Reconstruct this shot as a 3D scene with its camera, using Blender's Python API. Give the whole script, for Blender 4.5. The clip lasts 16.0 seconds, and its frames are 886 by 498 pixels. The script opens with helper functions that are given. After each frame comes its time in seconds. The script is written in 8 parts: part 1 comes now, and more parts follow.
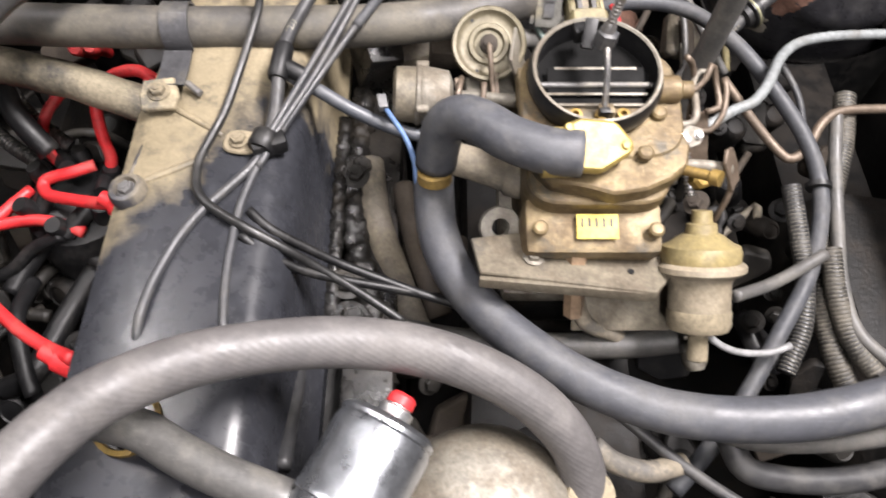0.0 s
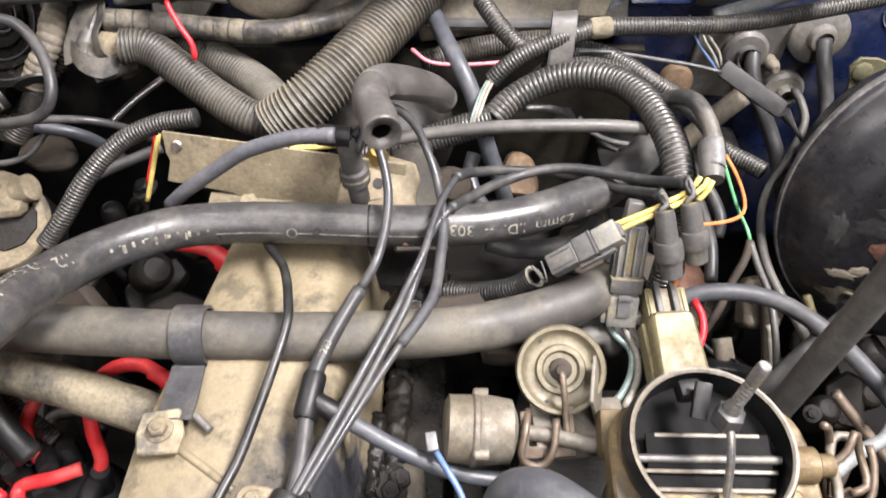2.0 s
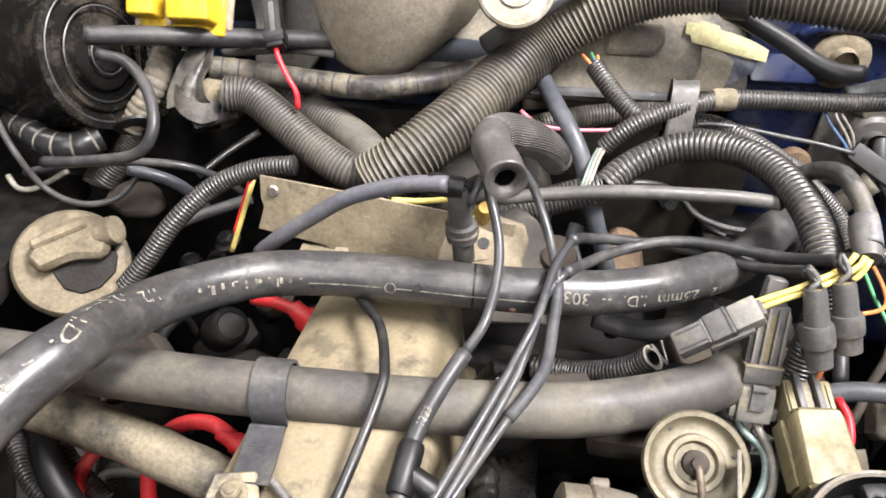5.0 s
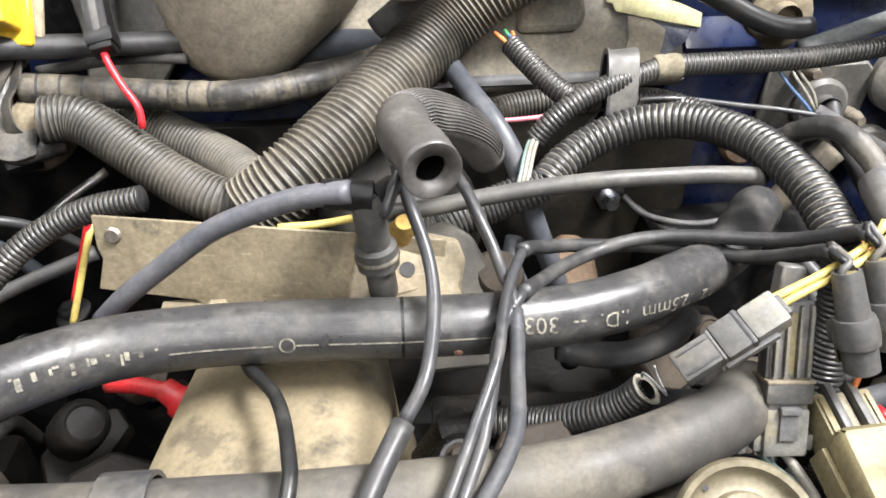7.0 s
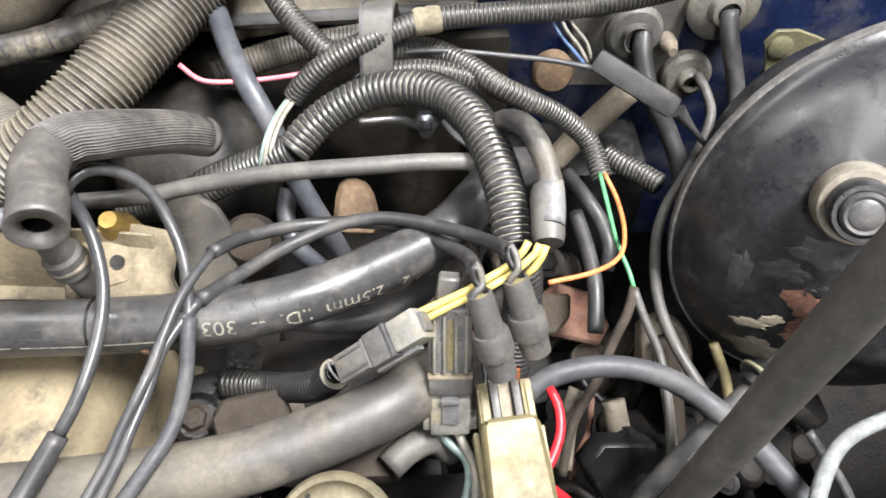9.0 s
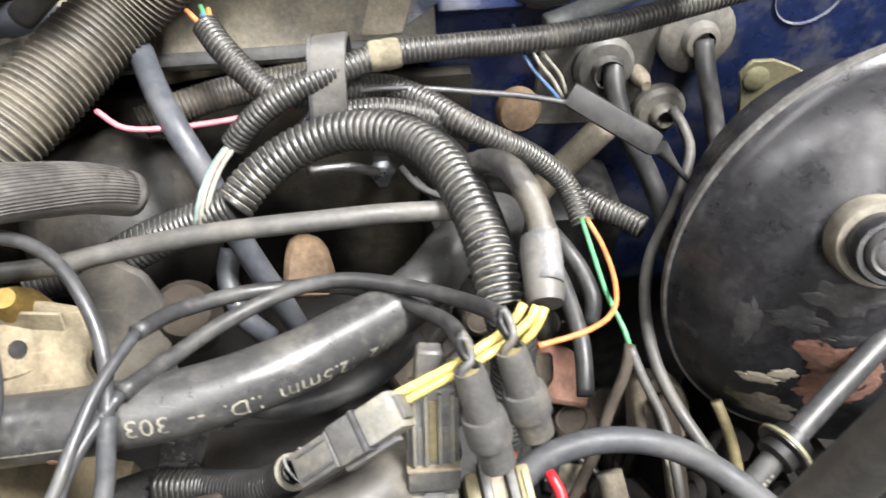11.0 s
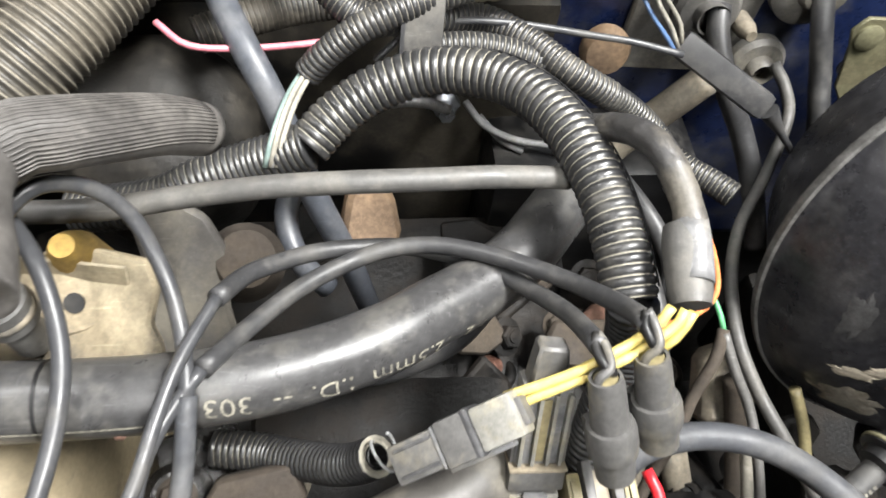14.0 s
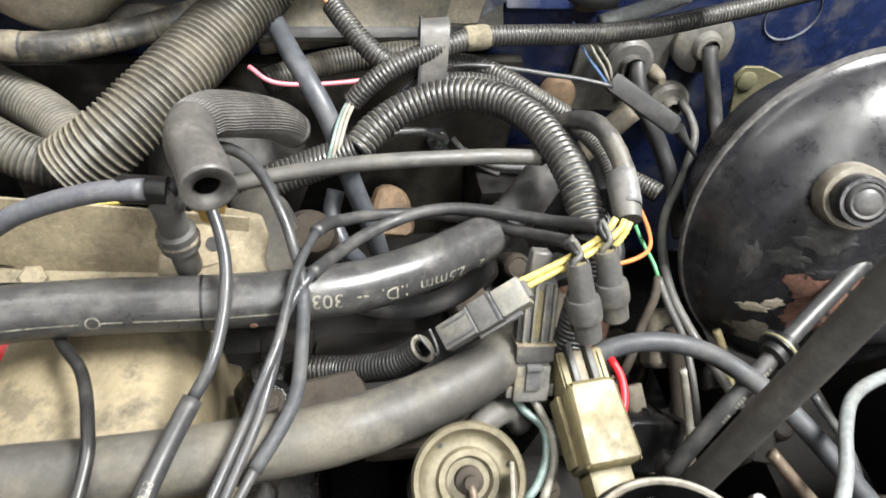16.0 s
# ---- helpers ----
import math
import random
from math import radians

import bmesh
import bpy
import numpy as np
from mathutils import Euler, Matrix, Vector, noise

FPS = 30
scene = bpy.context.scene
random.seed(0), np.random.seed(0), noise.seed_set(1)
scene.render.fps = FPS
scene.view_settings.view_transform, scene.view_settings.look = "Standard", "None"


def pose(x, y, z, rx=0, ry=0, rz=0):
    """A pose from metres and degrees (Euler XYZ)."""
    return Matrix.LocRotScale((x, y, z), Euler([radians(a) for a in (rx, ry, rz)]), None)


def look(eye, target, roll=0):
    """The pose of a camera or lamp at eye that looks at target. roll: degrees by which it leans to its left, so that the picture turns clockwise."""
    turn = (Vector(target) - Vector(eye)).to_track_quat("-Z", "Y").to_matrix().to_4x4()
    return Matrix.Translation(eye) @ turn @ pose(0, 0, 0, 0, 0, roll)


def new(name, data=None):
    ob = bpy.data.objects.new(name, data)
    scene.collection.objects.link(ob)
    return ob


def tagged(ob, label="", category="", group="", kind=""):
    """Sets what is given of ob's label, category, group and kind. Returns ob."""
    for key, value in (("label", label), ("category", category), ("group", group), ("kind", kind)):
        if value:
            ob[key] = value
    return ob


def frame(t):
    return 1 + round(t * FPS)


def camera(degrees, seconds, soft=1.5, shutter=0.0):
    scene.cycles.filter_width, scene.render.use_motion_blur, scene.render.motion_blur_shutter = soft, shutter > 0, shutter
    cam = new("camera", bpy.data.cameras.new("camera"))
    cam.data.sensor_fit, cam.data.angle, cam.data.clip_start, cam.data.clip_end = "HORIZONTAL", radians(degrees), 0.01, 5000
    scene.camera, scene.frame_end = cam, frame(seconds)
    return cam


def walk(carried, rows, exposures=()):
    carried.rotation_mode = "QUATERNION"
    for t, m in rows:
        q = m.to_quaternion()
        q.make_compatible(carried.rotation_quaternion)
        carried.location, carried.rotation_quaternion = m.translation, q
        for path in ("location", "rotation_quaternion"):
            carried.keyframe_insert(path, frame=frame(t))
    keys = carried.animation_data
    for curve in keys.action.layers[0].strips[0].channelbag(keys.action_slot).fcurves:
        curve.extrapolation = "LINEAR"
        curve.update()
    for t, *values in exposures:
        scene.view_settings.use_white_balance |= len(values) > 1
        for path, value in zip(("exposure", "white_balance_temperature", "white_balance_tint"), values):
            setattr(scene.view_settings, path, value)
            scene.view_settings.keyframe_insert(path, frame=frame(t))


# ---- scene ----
cam = camera(63.5, 16.0, soft=1.7, shutter=0.3)
METRES, EYE, TILT, LEAN, TURN = 1.0, 1.35, -60.0, 0.0, 0.0
ROWS = [
    (0, 0, 0, 0, 0, 0, 0),
    (0.5, -0.0438, 0.0016, 0.0212, 0.5, 2.43, -1.1),
    (1, -0.0517, 0.0302, 0.0545, 0.76, 5.53, -1.13),
    (1.5, -0.034, 0.0529, 0.0914, 0.62, 8.24, -0.85),
    (2, -0.0268, 0.0714, 0.1193, 0.88, 11.04, -0.92),
    (2.5, -0.0427, 0.0935, 0.1269, 1.2, 14.14, -1.47),
    (3, -0.0691, 0.1098, 0.1215, 0.23, 15.6, -1.88),
    (3.5, -0.0556, 0.0893, 0.1071, -1.84, 18.82, -2.48),
    (4, -0.0486, 0.0858, 0.1056, 2.64, 18.86, -5.65),
    (4.2, -0.0485, 0.0872, 0.1058, 3.59, 18.84, -5.98),
    (6.3, -0.0925, 0.1707, 0.125, -0.44, 18.86, -0.71),
    (6.5, -0.092, 0.1788, 0.1309, -1.79, 20.14, 0.91),
    (7, -0.0719, 0.2103, 0.1338, -0.93, 22.29, 3.5),
    (7.5, -0.0495, 0.1892, 0.1326, 3.06, 22.65, 3.14),
    (8, 0.0343, 0.184, 0.1535, 2.81, 15.18, 3.44),
    (8.5, 0.0656, 0.1728, 0.1919, 2.51, 7.45, 2.63),
    (8.7, 0.0703, 0.1703, 0.1974, 1.42, 7.32, 2.67),
    (10.8, 0.0811, 0.2178, 0.2137, -2.58, 9.33, 6.36),
    (11, 0.0647, 0.2212, 0.2141, -3.58, 10.8, 6.23),
    (11.5, 0.0288, 0.2282, 0.215, -4.59, 12.4, 5.04),
    (12, -0.0049, 0.2409, 0.2151, -5.04, 9.28, 2.87),
    (12.5, 0.0019, 0.264, 0.2317, -4.45, 7.47, 2.7),
    (13, 0.0261, 0.2917, 0.2476, -4.29, 5.04, 2.72),
    (13.5, 0.0287, 0.2981, 0.2518, -4.63, 2.5, 1.35),
    (14, 0.0214, 0.2549, 0.2449, -5.75, 3.35, 1.88),
    (14.5, -0.0099, 0.2135, 0.2025, -7.6, 8.58, 3.37),
    (15, -0.015, 0.1936, 0.1921, -9.08, 10.4, 4.08),
    (15.5, -0.0177, 0.1838, 0.192, -9.19, 10.96, 4.39),
    (16, -0.0262, 0.1547, 0.1672, -9.05, 11.12, 4.86),
]
walk(cam, [(t, pose(0, 0, EYE, TILT, LEAN, TURN) @ pose(METRES * x, METRES * y, METRES * z, 90 + pitch, roll, yaw)) for t, x, y, z, yaw, pitch, roll in ROWS],
     exposures=((0.0, -0.08, 6500, 16), (1.5, 0.0, 6500, 16), (3.0, 0.12, 6500, 16), (4.2, 0.05, 6500, 16), (6.3, 0.22, 6350, 11), (8.0, 0.18, 6350, 11), (11.0, 0.3, 6400, 10), (13.5, 0.28, 6380, 9), (14.4, 0.18, 6400, 8), (16.0, 0.07, 6400, 7)))

# ---- light: a closed workshop, a main lamp and added lamps ----
world = bpy.data.worlds.new("workshop_air")
scene.world = world
world.use_nodes = True
world.node_tree.nodes["Background"].inputs[0].default_value = (0.9, 0.95, 1.0, 1)
world.node_tree.nodes["Background"].inputs[1].default_value = 0.003
scene.view_settings.exposure = 0.0


def lamp(name, eye, target, sx, sy, power, colour, roll=0):
    data = bpy.data.lights.new(name, "AREA")
    data.shape, data.size, data.size_y, data.energy, data.color = "RECTANGLE", sx, sy, power, colour
    ob = new(name, data)
    ob.matrix_world = look(eye, target, roll)
    return ob


LAMP = (1.0, 0.975, 0.945)
# Main lamp, its side inferred from the cast shadows.
lamp("area_lamp", (0.64, 0.30, 2.35), (0.05, 0.42, 1.0), 0.30, 0.6, 97, LAMP, 90)
# Inferred from the valve cover's sheen; raised to fill the left side.
lamp("area_lamp", (-0.74, 0.60, 2.4), (-0.05, 0.42, 1.0), 0.14, 1.3, 22, LAMP)
# Added front fill for upright faces; no source is known there.
lamp("area_lamp", (0.05, -0.75, 2.3), (0, 0.45, 1.0), 0.14, 1.3, 31, LAMP)


# ---- materials ----
def mat(name, base, rough=0.5, metal=0.0, dust=None, amount=0.4, scale=60.0, bump=0.15, var=0.2, spec=0.5, fade=None, streak=0.0, weave=0.0, stain=0.0, grime=0.3):
    """A surface with grain, wear and, where dust is given, patches of that colour. fade: (axis, start, end, slant) along which the patches grow. streak: scuffs across the car. weave: cloth ribs in the skin. stain: oily dark blots. grime: how strongly a greasy film mottles it."""
    m = bpy.data.materials.new(name)
    m.use_nodes = True
    n, l = m.node_tree.nodes, m.node_tree.links
    b = n["Principled BSDF"]
    b.inputs["Metallic"].default_value = metal
    b.inputs["Specular IOR Level"].default_value = spec
    tc = n.new("ShaderNodeTexCoord")

    def noise_at(s, detail=4.0, rough_=0.55, stretch=None):
        t = n.new("ShaderNodeTexNoise")
        t.inputs["Scale"].default_value, t.inputs["Detail"].default_value, t.inputs["Roughness"].default_value = s, detail, rough_
        src = tc.outputs["Object"]
        if stretch:
            mp = n.new("ShaderNodeMapping")
            mp.inputs["Scale"].default_value = stretch
            mp.inputs["Rotation"].default_value = (0.0, 0.1, 0.3)
            l.new(src, mp.inputs["Vector"])
            src = mp.outputs[0]
        l.new(src, t.inputs["Vector"])
        return t.outputs[0]

    def ramp(src, lo, hi, top=1.0):
        r = n.new("ShaderNodeMapRange")
        r.inputs["From Min"].default_value, r.inputs["From Max"].default_value, r.inputs["To Max"].default_value = lo, hi, top
        l.new(src, r.inputs["Value"])
        return r.outputs[0]

    def calc(op, a, c, d=None):
        x = n.new("ShaderNodeMath")
        x.operation = op
        for i, v in enumerate((a, c, d)):
            if v is not None:
                if isinstance(v, float):
                    x.inputs[i].default_value = v
                else:
                    l.new(v, x.inputs[i])
        return x.outputs[0]

    def mix(fac, a, c):
        x = n.new("ShaderNodeMix")
        x.data_type = "RGBA"
        l.new(fac, x.inputs[0])
        for v, i in ((a, 6), (c, 7)):
            if isinstance(v, tuple):
                x.inputs[i].default_value = (*v, 1)
            else:
                l.new(v, x.inputs[i])
        return x.outputs[2]

    lo = tuple(c * (1 - var) for c in base)
    hi = tuple(min(1, c * (1 + var)) for c in base)
    col = mix(ramp(noise_at(scale * 2.2, 7.0, 0.65), 0.3, 0.7), lo, hi)
    rgh = ramp(noise_at(scale * 1.3, 6.0, 0.65), 0.25, 0.75)
    rn = rgh.node
    rn.inputs["To Min"].default_value, rn.inputs["To Max"].default_value = max(0.03, rough - 0.1), min(1, rough + 0.13)
    if dust:
        # broad cloudy film, broken up by a fine fractal edge and by grains
        broad = noise_at(scale * 0.45, 12.0, 0.72)
        f = ramp(broad, 0.615 - amount * 0.37, 0.715 - amount * 0.27, 0.35 + 0.6 * min(1.0, amount * 1.3))
        if fade:
            sep = n.new("ShaderNodeSeparateXYZ")
            l.new(tc.outputs["Object"], sep.inputs[0])
            lean = calc("MULTIPLY_ADD", sep.outputs[0], float(fade[3]), sep.outputs[1])
            wob = calc("MULTIPLY_ADD", noise_at(26.0, 10.0, 0.7), 0.17, lean)
            f = calc("MULTIPLY", f, ramp(wob, fade[1], fade[2]))
        grains = ramp(noise_at(620.0, 2.0, 0.5), 0.68, 0.76, 0.4 * amount if amount < 0.9 else 0.03)
        f = calc("MAXIMUM", f, grains)
        col = mix(f, col, dust)
        if amount < 0.9:
            pits = ramp(noise_at(330.0, 3.0, 0.6), 0.67, 0.76, 0.5 * amount)
            col = mix(pits, col, tuple(0.35 * c for c in base))
        add = calc("MULTIPLY_ADD", f, 0.3, rgh)
        add.node.use_clamp = True
        rgh = add
    if stain:
        blot = ramp(noise_at(24.0, 12.0, 0.7), 0.60 - 0.09 * stain, 0.69 - 0.09 * stain, stain)
        col = mix(blot, col, tuple(min(0.04, 0.6 * c) for c in base))
    if streak:
        lines = ramp(noise_at(1.0, 3.0, 0.6, (35.0, 900.0, 900.0)), 0.62, 0.74, streak)
        col = mix(lines, col, tuple(min(0.5, 2.4 * c + 0.012) for c in base))
        lines = ramp(noise_at(1.0, 3.0, 0.6, (800.0, 40.0, 800.0)), 0.66, 0.76, streak)
        col = mix(lines, col, tuple(min(0.5, 2.1 * c + 0.012) for c in base))
    # greasy film at two sizes
    film = ramp(noise_at(75.0, 9.0, 0.72), 0.36, 0.66)
    film.node.inputs["To Min"].default_value, film.node.inputs["To Max"].default_value = 1.0 - 0.6 * grime, 1.0 + 0.3 * grime
    fine = ramp(noise_at(380.0, 8.0, 0.75), 0.40, 0.60)
    fine.node.inputs["To Min"].default_value, fine.node.inputs["To Max"].default_value = 1.0 - 0.6 * grime, 1.0 + 0.4 * grime
    both = calc("MULTIPLY", film, fine)
    tint = n.new("ShaderNodeVectorMath")
    tint.operation = "SCALE"
    l.new(col, tint.inputs[0])
    l.new(both, tint.inputs["Scale"])
    col = tint.outputs[0]
    l.new(col, b.inputs["Base Color"])
    l.new(rgh, b.inputs["Roughness"])
    bp = n.new("ShaderNodeBump")
    bp.inputs["Strength"].default_value, bp.inputs["Distance"].default_value = bump, 0.0012
    rel = noise_at(scale * 5, 10.0, 0.65)
    if weave:
        wv = n.new("ShaderNodeTexWave")
        wv.bands_direction = "DIAGONAL"
        wv.inputs["Scale"].default_value, wv.inputs["Distortion"].default_value = 150.0, 2.0
        l.new(tc.outputs["Object"], wv.inputs["Vector"])
        rel = calc("MULTIPLY_ADD", wv.outputs[1], weave, rel)
    l.new(rel, bp.inputs["Height"])
    l.new(bp.outputs[0], b.inputs["Normal"])
    return m


RUBBER = mat("dusty_black_rubber", (0.028, 0.028, 0.0292), 0.42, dust=(0.068, 0.065, 0.06), amount=0.36, scale=90, bump=0.08, var=0.15, streak=0.45, grime=0.2, spec=0.45)
SCUFFED = mat("scuffed_heater_hose_rubber", (0.037, 0.0365, 0.037), 0.32, dust=(0.082, 0.078, 0.07), amount=0.32, scale=120, bump=0.1, var=0.18, streak=0.7, stain=0.2, grime=0.22, spec=0.46)
RUBBER_GREY = mat("faded_grey_rubber", (0.066, 0.064, 0.061), 0.44, dust=(0.118, 0.111, 0.098), amount=0.4, scale=90, bump=0.1, var=0.15, streak=0.4, stain=0.2, grime=0.2, spec=0.42)
CAKED = mat("patchy_caked_rubber", (0.028, 0.026, 0.023), 0.6, dust=(0.2, 0.172, 0.12), amount=0.66, scale=48, bump=0.3, stain=0.5, spec=0.35)
RUBBER_CLOTH = mat("ribbed_cloth_rubber", (0.084, 0.079, 0.078), 0.44, dust=(0.118, 0.11, 0.104), amount=0.36, scale=60, bump=0.12, var=0.1, weave=0.4, grime=0.18)
RUBBER_BLUE = mat("blue_grey_rubber", (0.05, 0.0545, 0.064), 0.38, dust=(0.09, 0.091, 0.095), amount=0.36, scale=90, bump=0.07, var=0.12, streak=0.4, grime=0.18, spec=0.45)
SLATE = mat("slate_grey_rubber", (0.052, 0.054, 0.061), 0.44, dust=(0.088, 0.087, 0.086), amount=0.4, scale=80, bump=0.1, var=0.12, streak=0.35, stain=0.12, grime=0.18, spec=0.42)
RUBBER_TAN = mat("dust_caked_rubber", (0.115, 0.1, 0.078), 0.62, dust=(0.225, 0.192, 0.14), amount=0.5, scale=60, bump=0.22, stain=0.7)
PLASTIC = mat("black_loom_plastic", (0.019, 0.019, 0.0195), 0.34, dust=(0.085, 0.08, 0.07), amount=0.2, scale=80, bump=0.03, var=0.15, grime=0.2)
CABLE_BLACK = mat("black_cable_sheath", (0.013, 0.013, 0.013), 0.35, dust=(0.05, 0.047, 0.042), amount=0.3, scale=80, bump=0.05)
PLASTIC_DUSTY = mat("dusty_loom_plastic", (0.023, 0.0215, 0.0195), 0.42, dust=(0.115, 0.101, 0.079), amount=0.42, scale=70, bump=0.07, spec=0.42)
BLACK = mat("matte_black_plastic", (0.007, 0.007, 0.0075), 0.42, dust=(0.032, 0.03, 0.027), amount=0.28, scale=70, spec=0.35)
GREY_PLASTIC = mat("grey_connector_plastic", (0.115, 0.115, 0.117), 0.42, dust=(0.18, 0.165, 0.135), amount=0.36, scale=80, bump=0.06, var=0.15, streak=0.4, stain=0.4)
DISH = mat("olive_stained_zinc", (0.14, 0.122, 0.08), 0.45, metal=0.25, dust=(0.09, 0.073, 0.047), amount=0.42, scale=60, bump=0.1)
BYPASS = mat("dust_filmed_rubber", (0.054, 0.0505, 0.0465), 0.5, dust=(0.122, 0.11, 0.086), amount=0.43, scale=42, bump=0.12, var=0.15, streak=0.35, stain=0.35, grime=0.2, spec=0.38)
BRASS = mat("dull_brass", (0.30, 0.2, 0.055), 0.5, metal=0.6, dust=(0.16, 0.11, 0.05), amount=0.4, scale=70, bump=0.1)
ELBOW = mat("pale_dusty_rubber", (0.0624, 0.0584, 0.0552), 0.45, dust=(0.1485, 0.1386, 0.126), amount=0.42, scale=55, bump=0.1, var=0.2, streak=0.3, stain=0.25)
BRACKET_CREAM = mat("cream_plastic", (0.315, 0.2625, 0.1875), 0.55, dust=(0.245, 0.1925, 0.1313), amount=0.35, scale=50)
CREAM = mat("yellowed_plastic", (0.2, 0.17, 0.088), 0.45, dust=(0.135, 0.11, 0.06), amount=0.38, scale=50, stain=0.35)
COVER = mat("black_enamel_steel", (0.021, 0.022, 0.026), 0.27, dust=(0.2, 0.165, 0.105), amount=1.0, scale=60, bump=0.04, fade=(1, 0.50, 0.545, -1.2), stain=0.5, grime=0.2, spec=0.42)
TANPLATE = mat("dusty_tan_steel", (0.228, 0.192, 0.126), 0.6, dust=(0.14, 0.111, 0.072), amount=0.4, scale=40, bump=0.12, var=0.16, streak=0.3, stain=0.75)
CREAM_GREY = mat("pale_grubby_plastic", (0.235, 0.2, 0.145), 0.5, dust=(0.15, 0.122, 0.082), amount=0.42, scale=60, bump=0.1, var=0.12, stain=0.4)
YELLOWED = mat("sun_yellowed_plastic", (0.216, 0.1728, 0.0792), 0.42, dust=(0.1462, 0.1161, 0.0645), amount=0.42, scale=60, stain=0.35)
# Near black for linings that paint the shade inside open ends.
BORE_SHADE = mat("bore_shade_black", (0.004, 0.004, 0.004), 0.3, dust=(0.02, 0.017, 0.012), amount=0.25, scale=80, spec=0.2)
STRAP = mat("grey_flat_steel", (0.115, 0.112, 0.11), 0.45, metal=0.35, dust=(0.19, 0.17, 0.135), amount=0.4, scale=50, streak=0.3)
STRAP_DARK = mat("dark_flat_steel", (0.05, 0.05, 0.053), 0.42, metal=0.2, dust=(0.12, 0.11, 0.09), amount=0.3, scale=50, streak=0.5)
GRIMY = mat("grimy_grey_casting", (0.014, 0.0128, 0.0112), 0.5, dust=(0.045, 0.039, 0.03), amount=0.32, scale=50, bump=0.35, streak=0.3, stain=0.5, spec=0.32)
PALE_LINE = mat("pale_blue_grey_pipe", (0.16, 0.171, 0.172), 0.42, dust=(0.1, 0.094, 0.082), amount=0.3, scale=90, bump=0.05)
STEEL = mat("worn_steel", (0.5, 0.5, 0.5), 0.35, metal=0.9, dust=(0.25, 0.2, 0.14), amount=0.4, scale=60)
CHROME = mat("bright_zinc", (0.42, 0.44, 0.47), 0.3, metal=0.95, scale=60, bump=0.03, var=0.1, dust=(0.3, 0.285, 0.25), amount=0.2, streak=0.3, grime=0.15)
CARB = mat("stained_cast_alloy", (0.165, 0.122, 0.06), 0.42, metal=0.3, dust=(0.085, 0.056, 0.03), amount=0.5, scale=60, bump=0.4, var=0.25, stain=0.75, streak=0.3)
GOLD = mat("yellow_chromate", (0.37, 0.28, 0.085), 0.4, metal=0.35, dust=(0.24, 0.17, 0.07), amount=0.4, scale=70, stain=0.3)
ALLOY = mat("dusty_alloy", (0.195, 0.18, 0.15), 0.48, metal=0.3, dust=(0.1138, 0.0919, 0.0656), amount=0.45, scale=55, bump=0.25, stain=0.4)
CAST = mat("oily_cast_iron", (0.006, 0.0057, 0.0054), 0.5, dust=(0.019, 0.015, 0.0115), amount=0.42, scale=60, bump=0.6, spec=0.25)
OILY = mat("wet_oily_iron", (0.009, 0.0085, 0.008), 0.27, dust=(0.03, 0.025, 0.019), amount=0.36, scale=70, bump=0.7, spec=0.42)
RUSTY = mat("rusty_iron", (0.032, 0.025, 0.019), 0.75, dust=(0.062, 0.05, 0.037), amount=0.42, scale=60, bump=0.4, spec=0.35)
RED = mat("red_silicone", (0.5, 0.022, 0.025), 0.45, dust=(0.3, 0.055, 0.045), amount=0.33, scale=60, bump=0.05)
YELLOW = mat("yellow_plastic", (0.66, 0.44, 0.025), 0.4, scale=60, bump=0.05, dust=(0.4, 0.28, 0.08), amount=0.25)
BLUE_PAINT = mat("dark_blue_paint", (0.009, 0.016, 0.055), 0.3, dust=(0.075, 0.076, 0.084), amount=0.34, scale=60, bump=0.06, streak=0.5)
GROMMET_GREY = mat("grubby_grey_rubber_plate", (0.095, 0.091, 0.084), 0.5, dust=(0.21, 0.19, 0.15), amount=0.45, scale=45, bump=0.15, stain=0.4)
FIREWALL = mat("grey_brown_insulation", (0.1, 0.094, 0.083), 0.7, dust=(0.3, 0.265, 0.2), amount=0.55, scale=26, bump=0.2, streak=0.4)
BOOSTER = mat("chipped_black_paint", (0.017, 0.0168, 0.019), 0.29, dust=(0.036, 0.035, 0.035), amount=0.34, scale=70, bump=0.06, streak=0.6, grime=0.45, spec=0.42)
CHALKY = mat("chalky_worn_paint", (0.034, 0.033, 0.033), 0.6, dust=(0.016, 0.016, 0.017), amount=0.5, scale=150, bump=0.3, stain=0.6, grime=0.4)
RIM = mat("rubbed_rim_steel", (0.16, 0.155, 0.15), 0.4, metal=0.4, dust=(0.05, 0.048, 0.045), amount=0.45, scale=90, bump=0.05)
RUST_SPOT = mat("bare_rust", (0.105, 0.046, 0.03), 0.8, dust=(0.15, 0.085, 0.06), amount=0.5, scale=90, bump=0.6, stain=0.5)
WHITE = mat("off_white_plastic", (0.288, 0.27, 0.225), 0.5, dust=(0.19, 0.1568, 0.1045), amount=0.45, scale=70, stain=0.3)
COPPER = mat("brown_metal_line", (0.125, 0.095, 0.07), 0.42, metal=0.4, dust=(0.09, 0.068, 0.05), amount=0.4, scale=80)
CAN_BLACK = mat("glossy_black_drum_paint", (0.012, 0.0115, 0.011), 0.2, dust=(0.10, 0.085, 0.062), amount=0.3, scale=60, bump=0.04, streak=0.7)
DARKPANEL = mat("scuffed_black_panel", (0.007, 0.007, 0.0075), 0.40, dust=(0.04, 0.037, 0.033), amount=0.36, scale=55, bump=0.12, streak=0.6, spec=0.35)
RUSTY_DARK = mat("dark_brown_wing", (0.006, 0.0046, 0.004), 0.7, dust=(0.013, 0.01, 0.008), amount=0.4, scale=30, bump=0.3)
